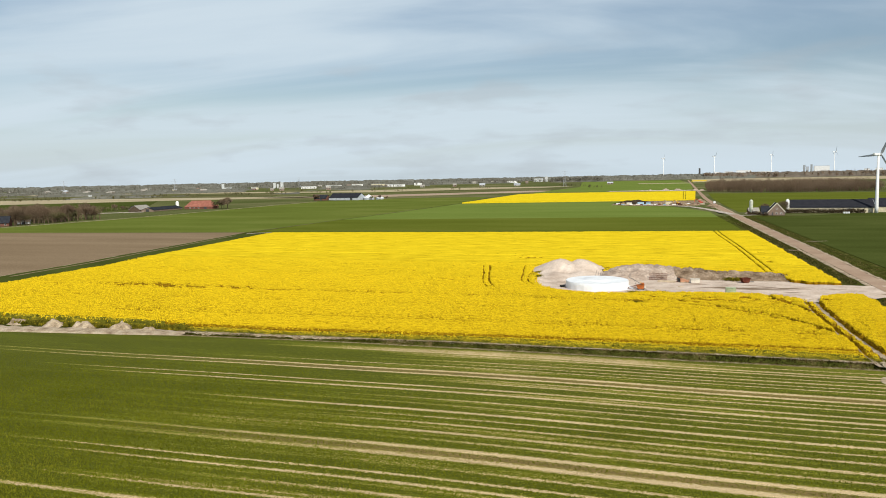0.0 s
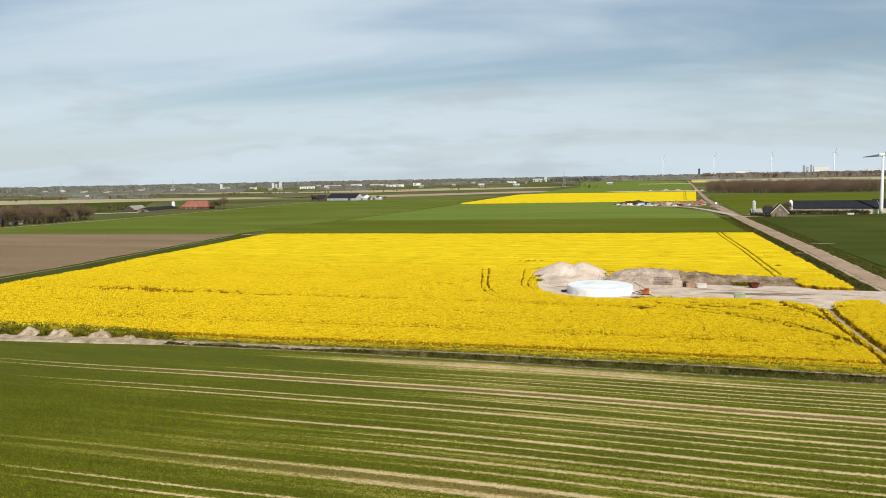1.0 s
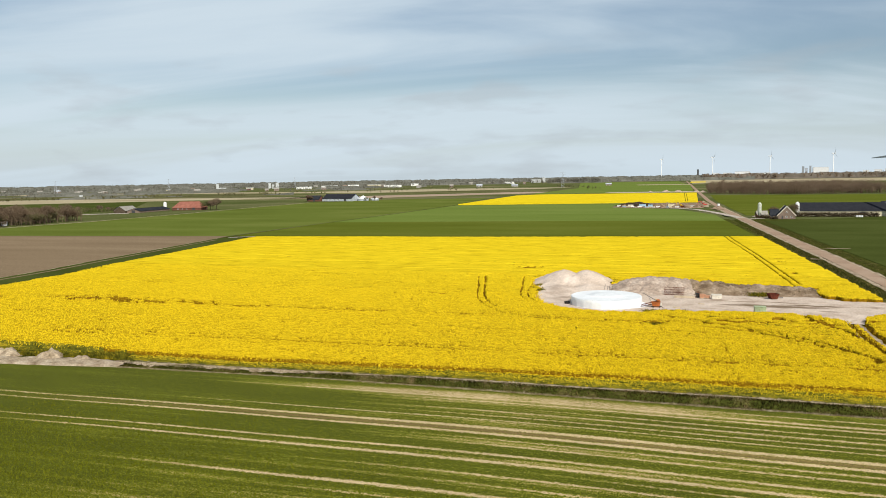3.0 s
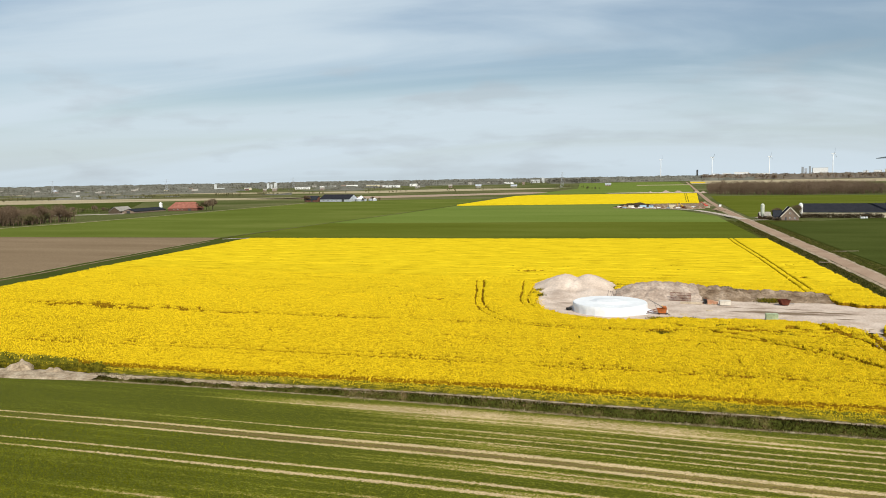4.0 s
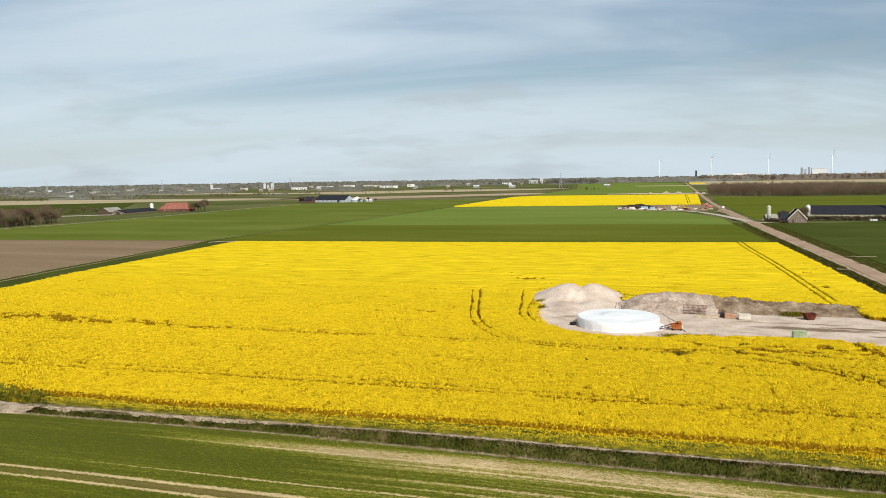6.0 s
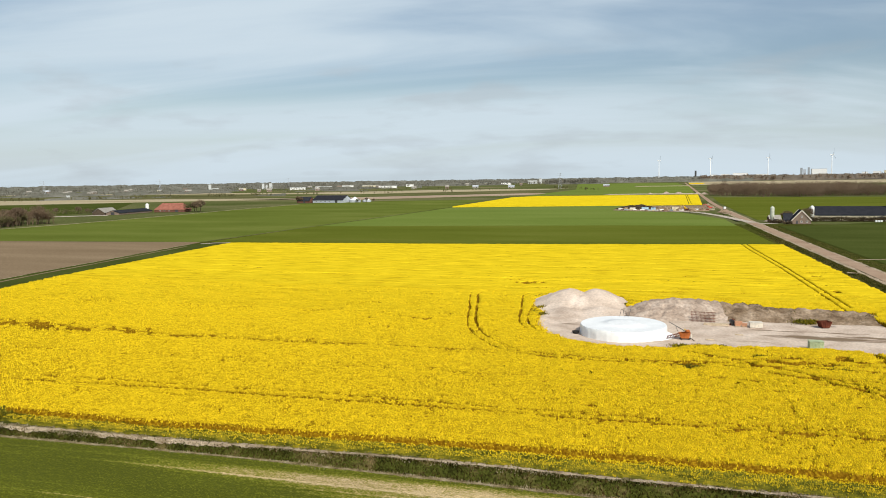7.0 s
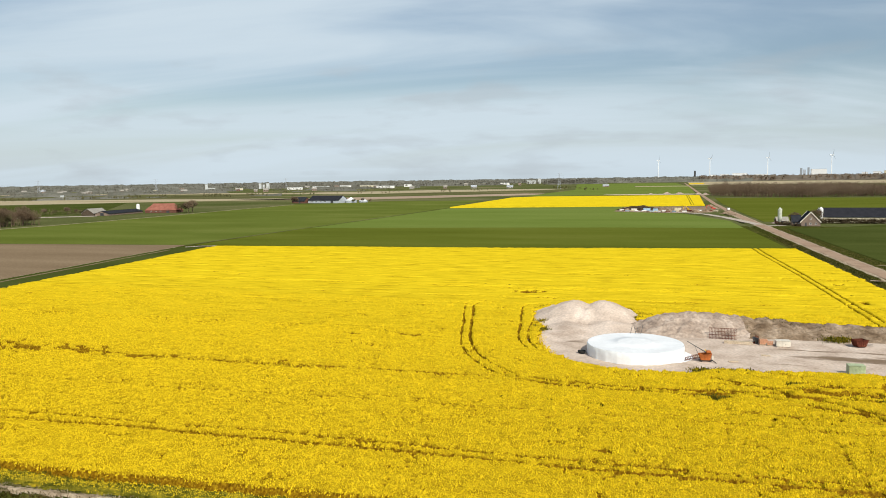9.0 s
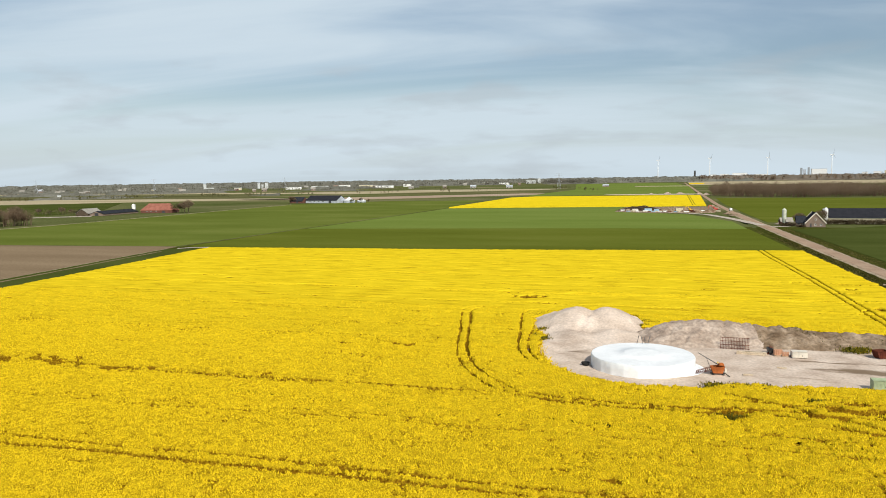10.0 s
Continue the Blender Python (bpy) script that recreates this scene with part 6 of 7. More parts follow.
def excavator(m, paint, label):
    t = thing("excavator", m, label, "excavator")
    for s in (-1, 1):
        tr = bmesh.new()
        add_box(tr, (0, s * 1.15, 0.45), (3.6, 0.6, 0.8), bevel=0.25)
        part("track", tr, M_RUBBER, t)
    part("undercarriage", box((0, 0, 0.6), (2.0, 1.8, 0.4)), M_STEEL, t)
    part("house", box((-0.5, 0, 1.5), (3.4, 2.4, 1.1), bevel=0.12), paint, t)
    c = part("cab", box((0.8, 0.65, 2.3), (1.5, 1.0, 1.6), bevel=0.12), paint, t)
    part("cab_glass", box((1.57, 0.65, 2.45), (0.04, 0.85, 1.1)), M_GLASS, c)
    part("counterweight", box((-2.1, 0, 1.5), (0.7, 2.3, 1.0), bevel=0.2), M_STEEL, t)
    boom = bmesh.new()
    add_tube(boom, (1.0, -0.2, 1.7), (3.2, -0.2, 4.8), 0.32, 0.26)
    add_tube(boom, (3.2, -0.2, 4.8), (5.6, -0.2, 4.2), 0.26, 0.2)
    part("boom", boom, paint, t)
    part("stick", tube((5.6, -0.2, 4.3), (6.0, -0.2, 1.4), 0.2, 0.16), paint, t)
    part("bucket", box((5.8, -0.2, 0.95), (0.9, 1.1, 0.9), pose(0, 0, 0, 0, 20), bevel=0.15), M_STEEL, t)
    return t


van(pose(16.6, 762, 0.14, 0, 0, 94), M_WHITE, "white delivery van parked on the country road")
excavator(pose(3.8, 765, 0.12, 0, 0, 200), M_RED, "red tracked excavator by the second building site")
excavator(pose(-16, 741, 0.12, 0, 0, 150), M_YELLOW, "yellow tracked excavator on brown soil")

# second building site beyond the green field
slab("site_sand", [(-80, 742), (-60, 728), (-20, 720), (2, 735), (8, 800), (2, 850), (-76, 836), (-80, 790)], 0.17, M_TOPSOIL, "brown sandy ground of the second building site", "yard")
heap("soil_mound", np.arange(-82, -34, 0.8), np.arange(756, 790, 0.8), lambda x, y: 4.2 * np.clip(1.2 - np.hypot((x + 59) / 20, (y - 772) / 10), 0, 0.8) * (0.6 + 0.8 * vnoise(x, y, 4, 141)) - 0.1,
     surface("dark_topsoil", [(0.3, (0.03, 0.022, 0.016)), (0.7, (0.075, 0.055, 0.04))], 0.2, 1.5, 0.3, bump=0.6, depth=0.3), "dark bank of topsoil on the second site", "soil heap")
for x, y, r, h in ((-30, 770, 8, 3), (-14, 752, 9, 3.2), (-3, 735, 7, 2.6), (3, 752, 5, 2.2), (-40, 765, 6, 2), (6, 800, 6, 2.4), (4, 830, 6, 2.2), (-20, 785, 7, 2.6), (12, 712, 5, 1.6), (16, 690, 5, 1.2), (-34, 742, 7, 3.0), (-22, 738, 6, 2.6), (-10, 730, 6, 2.8), (-44, 756, 6, 2.4), (-6, 746, 7, 3.2), (-70, 765, 6, 2.0)):
    heap("soil_mound", np.arange(x - r, x + r, 0.7), np.arange(y - r, y + r, 0.7), lambda a, b, x=x, y=y, r=r, h=h: cone(a, b, x, y, r, r, h) * (0.55 + 0.9 * vnoise(a, b, 2, 143)) - 0.1, M_TOPSOIL, "brown heap of dug soil on the second site", "soil heap")
site_box("site_cabin", pose(-52, 752, 0.2, 0, 0, 8), 6, 2.5, 2.3, M_BLUE, "blue site cabin on the second building site", "cabin")
site_box("site_cabin", pose(-63, 750, 0.2, 0, 0, 14), 5, 2.5, 2.0, M_OFFWHITE, "off-white site cabin on the second building site", "cabin")
site_box("site_cabin", pose(-44.5, 749, 0.2, 0, 0, -4), 4, 2.4, 2.0, M_BLUE, "small blue site container beside the cabins", "cabin")
site_box("site_container", pose(-26, 752, 0.2, 0, 0, 20), 6, 2.5, 2.5, M_CREAM, "cream storage container on the second site", "container")
rk = random.Random(19)


def material_stack(m, l, w, h, material, label):
    """Goods on two bearers under a sheet that sags at the edges."""
    t = thing("material_stack", m, label, "stack", "stacks on the second site")
    for e in (-1, 1):
        part("bearer", box((e * l * 0.35, 0, 0.08), (0.16, w, 0.16)), M_TIMBER, t)
    part("load", box((0, 0, 0.16 + h / 2), (l * 0.94, w * 0.92, h), bevel=0.06), M_TIMBER, t)
    part("cover_sheet", prism([(-l / 2, -w / 2), (-l * 0.2, -w * 0.53), (l * 0.2, -w * 0.49), (l / 2, -w / 2), (l / 2, w / 2), (-l / 2, w / 2)], h * 0.55, h + 0.24), material, t)
    return t


for k in range(22):
    f = k / 21
    sheeting, tone = ((M_SHEET, "white"), (M_BLUE, "pale blue"), (M_SHEET, "white"), (M_RUST, "rust-red"), (M_CREAM, "cream"))[(k * 3) % 5 if f < 0.62 else (3, 4, 0, 3)[k % 4]]
    material_stack(pose(-74 + 80 * f + rk.uniform(-2, 2), 741 - 12 * math.sin(f * 3) + rk.uniform(-2, 6), 0.17, 0, 0, rk.uniform(-30, 30)), rk.uniform(2.0, 5.0), rk.uniform(1.2, 2.2), rk.uniform(0.7, 1.5), sheeting, "stack of building goods under %s sheeting on brown ground" % tone)
slab("site_sand", [(-140, 1290), (-10, 1300), (-6, 1335), (-90, 1330), (-150, 1310)], 0.5, M_SAND, "pale sandy strip of a further building site", "yard")
slab("site_sand", [(-150, 2100), (-14, 2120), (-16, 2200), (-160, 2180)], 0.6, M_STUBBLE, "pale strip of a distant site", "yard")
for x, y, r, h in ((-50, 1318, 9, 4), (-30, 1320, 10, 3.5), (-2, 1310, 8, 3), (-75, 1315, 7, 2.5), (8, 1290, 7, 3)):
    heap("soil_mound", np.arange(x - r, x + r, 1.2), np.arange(y - r, y + r, 1.2), lambda a, b, x=x, y=y, r=r, h=h: cone(a, b, x, y, r, r, h) * (0.7 + 0.6 * vnoise(a, b, 2.5, 145)) - 0.1, M_SPOIL, "brown heap of soil on a further site", "soil heap")


# ---- wind turbines ----
def turbine(m, hub, blade, face, spin, label, thick=1.0, blade_m=None):
    t = thing("wind_turbine", m, label, "wind turbine", "" if blade_m else "wind turbines on the horizon")
    part("tower", turned([(hub * 0.038 * thick, 0), (hub * 0.036 * thick, hub * 0.1), (hub * 0.021 * thick, hub)], 24), M_TOWER, t, smooth=True)
    f = pose(0, 0, hub, 0, 0, face)
    nac = bmesh.new()
    add_box(nac, (-0.045 * hub, 0, 0.02 * hub), (0.17 * hub * thick, 0.058 * hub * thick, 0.055 * hub * thick), bevel=0.01 * hub * thick)
    bmesh.ops.transform(nac, matrix=f, verts=nac.verts)
    part("nacelle", nac, M_TOWER, t)
    cone_b = bmesh.new()
    add_tube(cone_b, (0.04 * hub, 0, 0.02 * hub), (0.085 * hub, 0, 0.02 * hub), 0.03 * hub, 0.008 * hub, 14)
    bmesh.ops.transform(cone_b, matrix=f, verts=cone_b.verts)
    part("rotor_hub", cone_b, M_TOWER, t)
    for k in range(3):
        bb = bmesh.new()
        rings = []
        for s, chord, th, twist in ((0.03, 0.035, 0.03, 40), (0.12, 0.062, 0.025, 25), (0.4, 0.045, 0.014, 10), (0.75, 0.03, 0.008, 4), (1.0, 0.012, 0.004, 0)):
            ring = []
            for i in range(8):
                a = i * math.tau / 8
                px, py = th * blade * 0.5 * math.cos(a), chord * blade * math.sin(a) * 0.9
                tw = radians(twist)
                ring.append(bb.verts.new((px * math.cos(tw) - py * math.sin(tw), px * math.sin(tw) + py * math.cos(tw), s * blade)))
            rings.append(ring)
        for p, q in zip(rings, rings[1:]):
            for i in range(8):
                bb.faces.new((p[i], p[(i + 1) % 8], q[(i + 1) % 8], q[i]))
        bb.faces.new(rings[-1])
        bmesh.ops.transform(bb, matrix=f @ Matrix.Translation((0.06 * hub, 0, 0.02 * hub)) @ Matrix.Rotation(radians(spin + 120 * k), 4, "X"), verts=bb.verts)
        part("blade", bb, blade_m or M_TOWER, t)
    return t


turbine(pose(120.6, 591, 0.1), 40.3, 18, 40, 26, "white wind turbine with dark blades beside the barn", 0.84, M_BLADE)


def polar(bearing, dist):
    return -math.sin(radians(bearing)) * dist, math.cos(radians(bearing)) * dist


for b, d, hub, spin in ((2.35, 4000, 100, 8), (-1.2, 3950, 104, 40), (-5.0, 4000, 104, 5), (-8.95, 4000, 110, 12)):
    turbine(pose(*polar(b, d), 0), hub, hub * 0.27, 20, spin, "white wind turbine on the horizon", 0.6)


# ---- trees ----
def shards(rs, centre, radii, n, length, width, shell=0.5):
    """Thin triangles through an ellipsoid: the twigs of a crown."""
    d = rs.normal(size=(n, 3))
    d /= np.linalg.norm(d, axis=1)[:, None]
    rad = rs.uniform(shell ** 3, 1, n) ** (1 / 3)
    c = np.asarray(centre) + d * rad[:, None] * np.asarray(radii)
    u = d * 0.7 + rs.normal(size=(n, 3)) * 0.5 + np.array([0, 0, 0.5])
    u /= np.linalg.norm(u, axis=1)[:, None]
    w = np.cross(u, rs.normal(size=(n, 3)))
    w /= np.linalg.norm(w, axis=1)[:, None]
    ln, wd = length * rs.uniform(0.6, 1.4, n)[:, None], width * rs.uniform(0.6, 1.4, n)[:, None]
    return np.stack([c - u * ln * 0.5 - w * wd * 0.5, c - u * ln * 0.5 + w * wd * 0.5, c + u * ln * 0.5], 1)


def bare_tree(seed, h, spread, twig_m, label, n=420, group=""):
    rs = np.random.RandomState(seed)
    t = thing("tree", Matrix(), label, "tree", group)
    tb = bmesh.new()
    add_tube(tb, (0, 0, -0.2), (0.1, 0, h * 0.35), h * 0.028, h * 0.02, 8)
    add_tube(tb, (0.1, 0, h * 0.33), (0.0, 0.1, h * 0.8), h * 0.02, h * 0.006, 7)
    part("trunk", tb, M_BARK, t)
    crown = []
    for k in range(9):
        a, e = k * 2.4 + rs.uniform(0, 0.6), rs.uniform(0.35, 1.1)
        p = Vector((0.05, 0.0, h * rs.uniform(0.25, 0.55)))
        l = h * rs.uniform(0.28, 0.42)
        q = p + Vector((math.cos(a) * math.cos(e) * l * spread, math.sin(a) * math.cos(e) * l * spread, math.sin(e) * l))
        part("limb", tube(p, q, h * 0.011, h * 0.003, 5), M_BARK, t)
        crown.append(shards(rs, q, (h * 0.17 * spread, h * 0.17 * spread, h * 0.16), n // 9, h * 0.11, h * 0.013, 0.2))
    crown.append(shards(rs, (0, 0, h * 0.66), (h * 0.3 * spread, h * 0.3 * spread, h * 0.33), n // 2, h * 0.11, h * 0.014, 0.3))
    c = np.concatenate(crown).reshape(-1, 3)
    c[:, 2] = np.minimum(c[:, 2], h * 1.02)
    ob = new("crown", fast_mesh("crown", c, np.arange(len(c)).reshape(-1, 3), twig_m))
    ob.parent = t
    return t


def plant_trees(kinds, spots, seed):
    rs = random.Random(seed)
    for k, (x, y, s) in enumerate(spots):
        ob = kinds[k % len(kinds)]
        m = pose(x, y, 0, 0, 0, rs.uniform(0, 360)) @ Matrix.Diagonal((s, s, s, 1))
        if k < len(kinds):
            ob.matrix_world = m
        else:
            c = copy_thing(ob, m)
            c.matrix_world = m


kinds = [bare_tree(201, 13, 1.15, M_TWIG, "bare spring tree with brown twigs", 1300, "bare trees by the farms"), bare_tree(202, 11, 1.3, M_BUSH, "bare tree with first greenish buds", 1300, "bare trees by the farms"), bare_tree(203, 14, 1.0, M_TWIG, "tall slender bare tree", 1300, "bare trees by the farms")]
rt = random.Random(5)
spots = [(-502 - rt.uniform(0, 46), 430 + 2.2 * k + rt.uniform(-3, 3), rt.uniform(0.75, 1.15)) for k in range(44)]
spots += [(-560 - rt.uniform(0, 90), 436 + 3.6 * k + rt.uniform(-4, 4), rt.uniform(0.7, 1.1)) for k in range(34)]
spots += [(-515 + rt.uniform(-4, 8), 706 + rt.uniform(-3, 10), rt.uniform(0.8, 1.1)) for k in range(4)]
spots += [(-600 - 12 * k, 665 + rt.uniform(-8, 8), rt.uniform(0.4, 0.65)) for k in range(6)]
spots += [(-532 + rt.uniform(-6, 4), 966 + rt.uniform(-3, 4), 0.7) for k in range(3)] + [(-446, 976, 0.55), (-436, 984, 0.5), (-428, 990, 0.4)]
spots += [(57.5, 580, 0.75), (60, 584, 0.7), (47, 584, 0.6), (64.5, 600, 0.7), (56, 584, 0.55)]
plant_trees(kinds, spots, 9)


def woods(name, spots, h, per, length, width, material, label, seed, trunks=True):
    rs = np.random.RandomState(seed)
    tri = []
    for x, y in spots:
        hh = h * (0.62 + 0.55 * float(vnoise(x, y, 14.0, seed)) + rs.uniform(-0.1, 0.12))
        tri.append(shards(rs, (x, y, hh * 0.58), (hh * 0.26, hh * 0.26, hh * 0.42), per, length, width, 0.15))
        if trunks:
            a = rs.uniform(0, math.tau)
            w = hh * 0.018
            dx, dy = math.cos(a) * w, math.sin(a) * w
            tri.append(np.array([[[x - dx, y - dy, 0], [x + dx, y + dy, 0], [x, y, hh * 0.85]], [[x - dy, y + dx, 0], [x + dy, y - dx, 0], [x, y, hh * 0.85]]]))
    v = np.concatenate(tri).reshape(-1, 3)
    ob = new(name, fast_mesh(name, v, np.arange(len(v)).reshape(-1, 3), material))
    return tagged(ob, label, "trees", kind="stuff")


rl = np.random.RandomState(37)
woods("thicket", [(rl.uniform(-650, -499), rl.uniform(428, 520)) for k in range(900)], 12.5, 90, 1.2, 0.2, M_WOOD, "thicket of bare brown shrubs and trees round the houses", 38)
woods("thicket", [(rl.uniform(-720, -590), rl.uniform(645, 690)) for k in range(90)], 5.5, 40, 1.1, 0.2, M_BUSH, "low shrubs along the farmyard", 39)
rw = np.random.RandomState(31)
spots = []
while len(spots) < 1500:
    x, y = rw.uniform(16, 250), rw.uniform(1120, 1460)
    front = np.interp(x, [16, 60, 123, 235, 330, 620], [1195, 1150, 1122, 1165, 1260, 1300])
    if y > front and (y < front + 110 or rw.rand() < 0.45):
        spots.append((x, y))
woods("bare_wood", spots, 17, 125, 1.3, 0.32, M_WOOD, "dense brown leafless wood beyond the green field", 33)


def belt(b0, b1, d0, d1, n, h, per, seed, label, material=None, clump=0.0):
    rs = np.random.RandomState(seed)
    sp = []
    while len(sp) < n:
        b, d = rs.uniform(b0, b1), rs.uniform(d0, d1)
        if clump and vnoise(np.array([b * 60.0]), np.array([d * 0.2]), 60.0, seed)[0] < clump:
            continue
        sp.append(polar(b, d))
    return woods("tree_belt", sp, h, per, h * 0.2, h * 0.1, material or M_FARTREE, label, seed + 1, False)


def wood_mass(b0, b1, d0, d1, h, gap, seed, label, material, cell=9.0, rows=7):
    """Far woodland from afar: one closed, uneven crown layer between two distances, open where the noise falls under gap."""
    nb = max(8, int(radians(b1 - b0) * d0 / cell))
    bb, dd = np.meshgrid(np.radians(np.linspace(b0, b1, nb)), np.linspace(d0, d1, rows))
    x, y = -np.sin(bb) * dd, np.cos(bb) * dd
    big = vnoise(x, y, 160.0, seed) * 0.6 + vnoise(x, y, 55.0, seed + 1) * 0.4
    z = h * np.clip((big - gap) * 5, 0, 1) * (0.5 + 0.38 * vnoise(x, y, 26.0, seed + 2) + 0.3 * vnoise(x, y, 9.0, seed + 3))
    z[0], z[-1] = 0.0, 0.0
    v = np.stack([x.ravel(), y.ravel(), z.ravel() - 0.05], 1)
    r, c = np.nonzero(np.maximum.reduce([z[:-1, :-1], z[1:, :-1], z[:-1, 1:], z[1:, 1:]]) > 0.5)
    a = r * nb + c
    ob = new("woodland", fast_mesh("woodland", v, np.stack([a, a + nb, a + nb + 1, a + 1], 1), material, smooth=False))
    return tagged(ob, label, "trees", kind="stuff")


# grey crowns carry painted haze: lighter and bluer than bare twigs
M_CROWNS = surface("hazed_far_crowns", [(0.3, (0.115, 0.112, 0.09)), (0.5, (0.15, 0.146, 0.12)), (0.7, (0.19, 0.186, 0.158))], 0.02, 0.25, 0.3, bump=0.5, depth=2.0)
M_CROWNS_BROWN = surface("far_bare_crowns", [(0.3, (0.115, 0.096, 0.074)), (0.5, (0.15, 0.124, 0.098)), (0.7, (0.188, 0.158, 0.128))], 0.03, 0.4, 0.3, bump=0.6, depth=1.5)
wood_mass(-20, 58, 3700, 4500, 20, 0.1, 501, "grey-brown woods along the horizon", M_CROWNS)
wood_mass(6, 58, 2900, 3250, 12, 0.42, 511, "distant grey-brown tree belt round the village", M_CROWNS)
wood_mass(20, 58, 2350, 2600, 9, 0.5, 521, "distant bare tree belt", M_CROWNS)
wood_mass(24, 58, 2000, 2200, 8, 0.52, 531, "bare hedgerows between distant pastures", M_CROWNS, 7.0)
wood_mass(30, 58, 1620, 1720, 6, 0.56, 541, "scattered bare hedgerow trees beyond the fields", M_CROWNS, 5.0)
wood_mass(-22, -0.5, 3400, 3800, 24, 0.05, 551, "brown bare wood behind the pale field", M_CROWNS_BROWN)
wood_mass(-4, 9, 3200, 3450, 14, 0.35, 561, "distant bare trees behind the meadow", M_CROWNS)
belt(31, 56, 1550, 1750, 260, 7, 26, 301, "scattered bare hedgerow trees beyond the fields", M_BUSH, 0.5)
belt(22, 56, 2000, 2600, 700, 9, 16, 303, "distant bare tree belt", None, 0.38)
belt(6, 56, 2700, 3300, 1200, 13, 16, 305, "distant grey-brown tree belt round the village", None, 0.3)
belt(-20, 58, 3500, 4500, 2200, 20, 14, 307, "grey-brown woods along the horizon")
belt(-22, -0.5, 3400, 3800, 900, 25, 26, 309, "brown bare wood behind the pale field", M_WOOD)
belt(5, 30, 1600, 2100, 120, 8, 22, 311, "bare hedgerow between distant fields", M_BUSH, 0.62)
belt(-4, 14, 3000, 3400, 160, 13, 18, 313, "distant bare trees behind the meadow", None, 0.45)


# hedge in front of the barn
def hedge(name, xa, xb, y, h, label, seed):
    rs = np.random.RandomState(seed)
    tri = [shards(rs, (x, y + rs.uniform(-0.6, 0.6), h * 0.5), (1.5, 1.2, h * 0.55), 70, 1.1, 0.4, 0.1) for x in np.arange(xa, xb, 0.9)]
    v = np.concatenate(tri).reshape(-1, 3)
    v[:, 2] = np.maximum(v[:, 2], 0.0)
    return tagged(new(name, fast_mesh(name, v, np.arange(len(v)).reshape(-1, 3), M_HEDGE)), label, "hedge")


hedge("hedge", 61, 113, 588, 3.3, "bare brown hedge along the barn", 41)
hedge("hedge", 44, 47.5, 561, 1.3, "low green-brown hedge in front of the farmhouse", 42)
hedge("hedge", 36, 43, 568, 2.0, "shrubs beside the farm drive", 43)


# ---- town on the horizon ----
def far_building(b, d, w, depth, h, wall_m, roof_m, label, pitched=True, storeys=1):
    x, y = polar(b, d)
    m = pose(x, y, 0, 0, 0, b)
    if pitched:
        return gable_house("distant_building", m, w, depth, h * 0.62, h, wall_m, roof_m, label, "building", windows=[("s", -w * 0.3, h * 0.25, w * 0.18, h * 0.2), ("s", w * 0.2, h * 0.25, w * 0.18, h * 0.2)])
    t = thing("distant_building", m, label, "building")
    part("wall", box((0, 0, h / 2), (w, depth, h)), wall_m, t)
    part("roof", box((0, 0, h + 0.3), (w + 0.8, depth + 0.8, 0.6)), roof_m, t)
    for k in range(storeys if storeys > 1 else 0):
        part("window_band", box((0, -depth / 2 - 0.1, h * (k + 0.55) / storeys), (w * 0.82, 0.3, h / storeys * 0.3)), M_GLASS, t)
    return t


for b, d, w, h in ((35.6, 2700, 9, 20), (35.3, 2720, 30, 7), (31.85, 2800, 9, 20), (31.3, 2820, 11, 21), (31.6, 2830, 7, 15), (11.6, 3300, 40, 14), (11.0, 3320, 12, 22)):
    far_building(b, d, w, 16, h, M_HAZED_WHITE, M_HAZED_WHITE, "tall white building in the distant town", False, 1)
for b, d, w, h in ((29.3, 2500, 50, 7), (27.4, 2600, 56, 8), (25.6, 2700, 40, 9), (24.0, 2750, 50, 8), (22.6, 2550, 60, 7), (20.9, 2800, 30, 9), (33.3, 2600, 24, 7), (39.0, 2550, 14, 6), (18.0, 3000, 36, 8), (15.0, 3000, 26, 8),
                   (13.6, 2950, 40, 8), (9.5, 3200, 30, 9), (44.6, 1900, 7, 4), (-3.2, 3900, 66, 42), (-1.4, 3950, 30, 34), (-2.2, 3950, 40, 36), (-4.6, 3950, 60, 33), (-8.2, 3900, 64, 60), (-11.6, 3900, 30, 41), (-12.3, 3950, 40, 46), (-13, 3900, 36, 43), (-10.9, 3900, 24, 38)):
    far_building(b, d, w, 24, h if b > 0 else h * 0.78, (M_HAZED_WHITE if b > 30 else M_WHITE) if int(b * 10) % 3 else M_CREAM, M_HAZED_WHITE, "low white shed in the distant industrial estate" if b > 0 else "pale factory block on the horizon", False, 1)
far_building(-0.2, 4000, 9, 10, 47, M_STEEL, M_STEEL, "dark tower on the horizon", False, 5)
for b, w, h in ((-7.1, 10, 52), (-7.3, 12, 44), (-7.55, 9, 54), (-7.75, 8, 47)):
    far_building(b, 3900, w, 14, h, M_GREY if h < 46 else M_BLADE, M_GREY, "dark plant tower in the distant industrial estate", False, 1)
rb = random.Random(77)
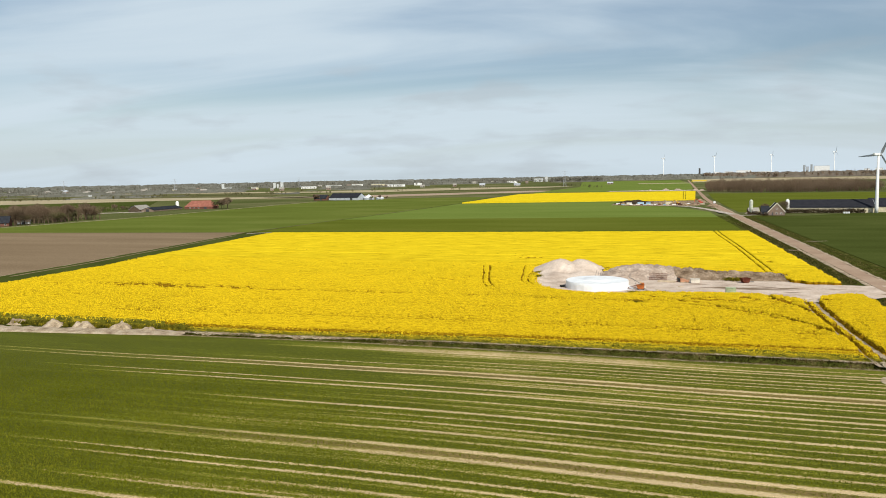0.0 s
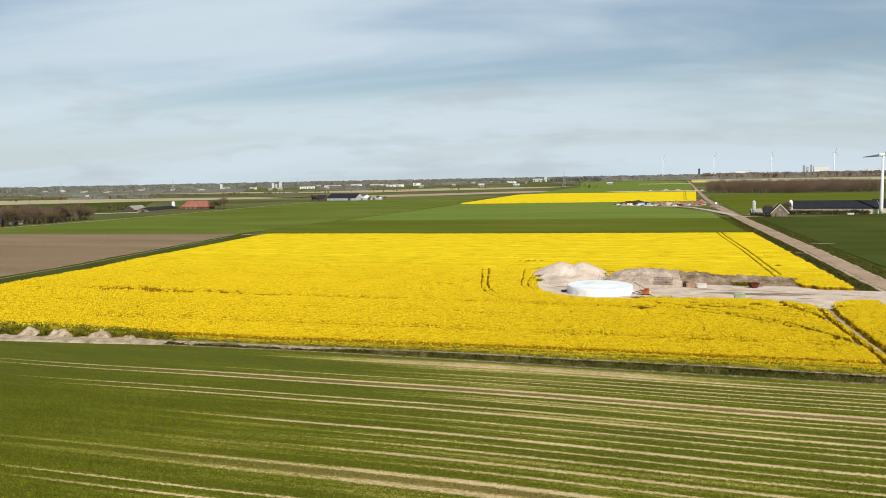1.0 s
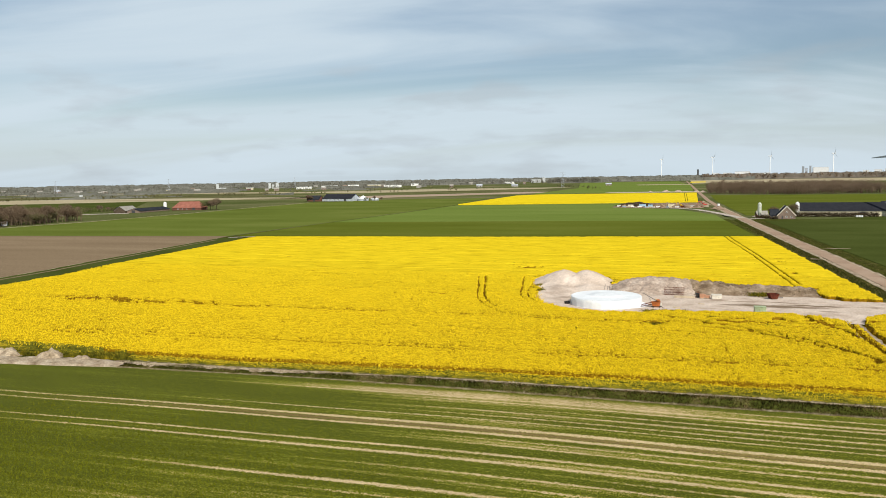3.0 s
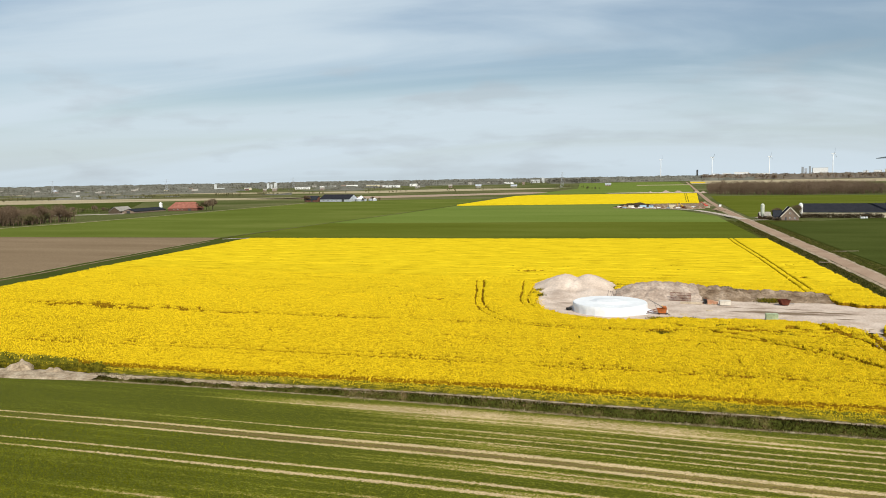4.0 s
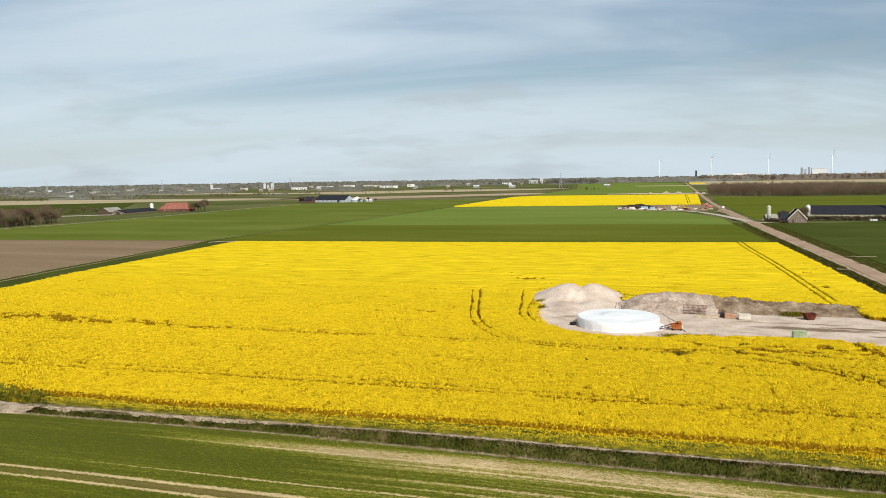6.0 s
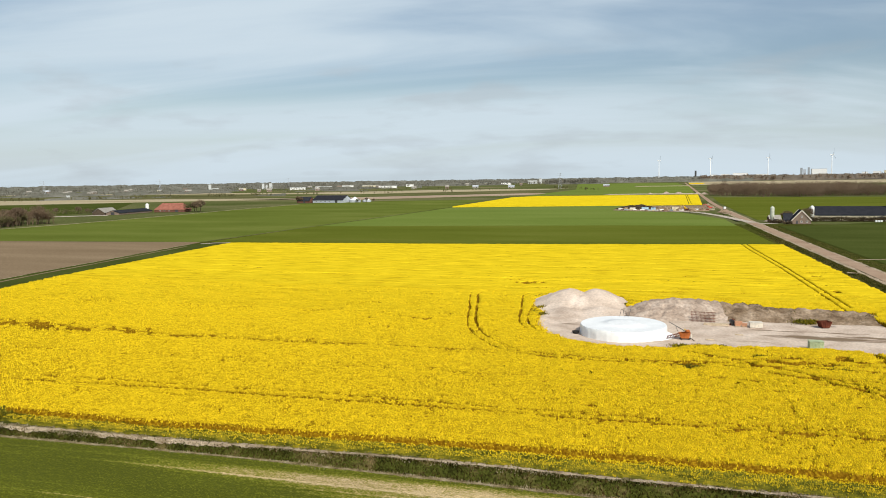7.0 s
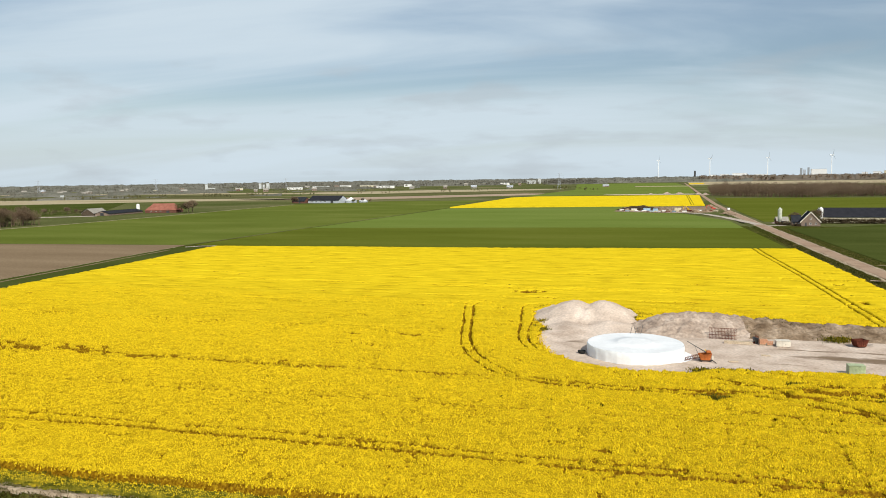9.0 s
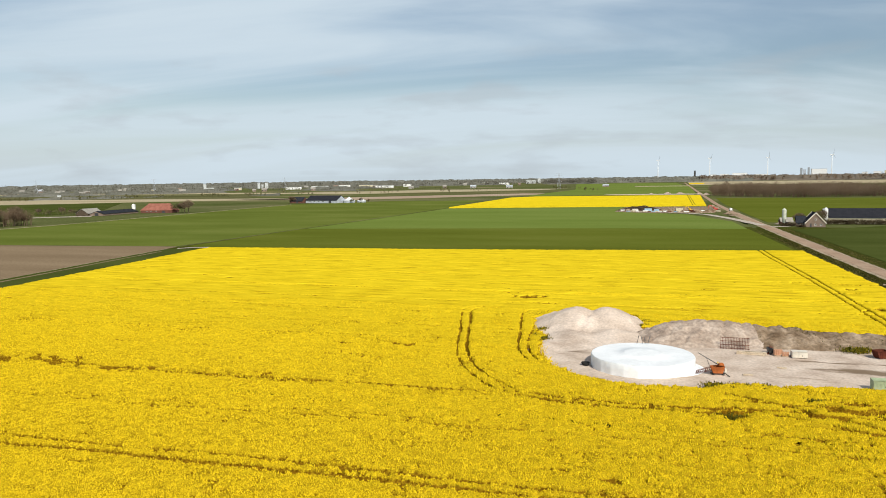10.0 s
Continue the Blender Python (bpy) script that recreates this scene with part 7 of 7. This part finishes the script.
for k in range(34):
    b = rb.uniform(6, 50)
    far_building(b, rb.uniform(2100, 3300), rb.uniform(10, 18), 9, rb.uniform(7, 10), rb.choice([M_BRICK, M_BRICK_RED, M_BRICK, M_ASBEST]), rb.choice([M_ASBEST, M_ASBEST, M_ASBEST, M_BRICK, M_GREY]), "small pitched-roof house in the distant village")
far_building(-15.0, 3000, 20, 10, 8, M_WHITE, M_GREY, "low white shed far off")


# ---- pylons ----
def pylon(m, h):
    t = thing("power_pylon", m, "grey lattice power pylon on the horizon", "pylon", "pylons on the horizon")
    w = h * 0.1
    for sx in (-1, 1):
        for sy in (-1, 1):
            part("leg", tube((sx * w, sy * w, 0), (sx * w * 0.15, sy * w * 0.15, h), 0.17, 0.11, 5), M_GREY, t)
    for k in range(6):
        z, z2 = h * k / 6, h * (k + 1) / 6
        a, b = w * (1 - 0.85 * k / 6), w * (1 - 0.85 * (k + 1) / 6)
        for sy in (-1, 1):
            part("brace", tube((-a, sy * a, z), (b, sy * b, z2), 0.08, n=4), M_GREY, t)
            part("brace", tube((a, sy * a, z), (-b, sy * b, z2), 0.08, n=4), M_GREY, t)
    for z, l in ((0.68, 0.22), (0.82, 0.28), (0.95, 0.18)):
        part("crossarm", tube((-h * l, 0, h * z), (h * l, 0, h * z), 0.17, 0.12, 5), M_GREY, t)
    return t


first = pylon(pose(*polar(38.95, 2500), 0, 0, 0, 50), 40)
for b, d in ((52.5, 2300), (46.2, 2400), (30.0, 2900)):
    copy_thing(first, pose(*polar(b, d), 0, 0, 0, b + 10))
copy_thing(first, pose(*polar(9.6, 1900), 0, 0, 0, 20))

belt(6.8, 10.6, 2850, 3150, 170, 19, 30, 321, "clump of tall bare trees by the distant village")
belt(14, 17, 2900, 3200, 90, 16, 30, 323, "clump of bare trees in the distant village")
bale = thing("wrapped_bale", pose(99, 583, 0.1), "white plastic-wrapped silage bale before the hedge", "bale", "wrapped bales by the barn")
bm = turned([(0.55, 0.0), (0.66, 0.12), (0.68, 0.6), (0.66, 1.1), (0.55, 1.22)], 18)
part("wrap", bm, M_SHEET, bale)
for k in range(1, 3):
    copy_thing(bale, pose(99 + 1.5 * k, 583.1, 0.1))
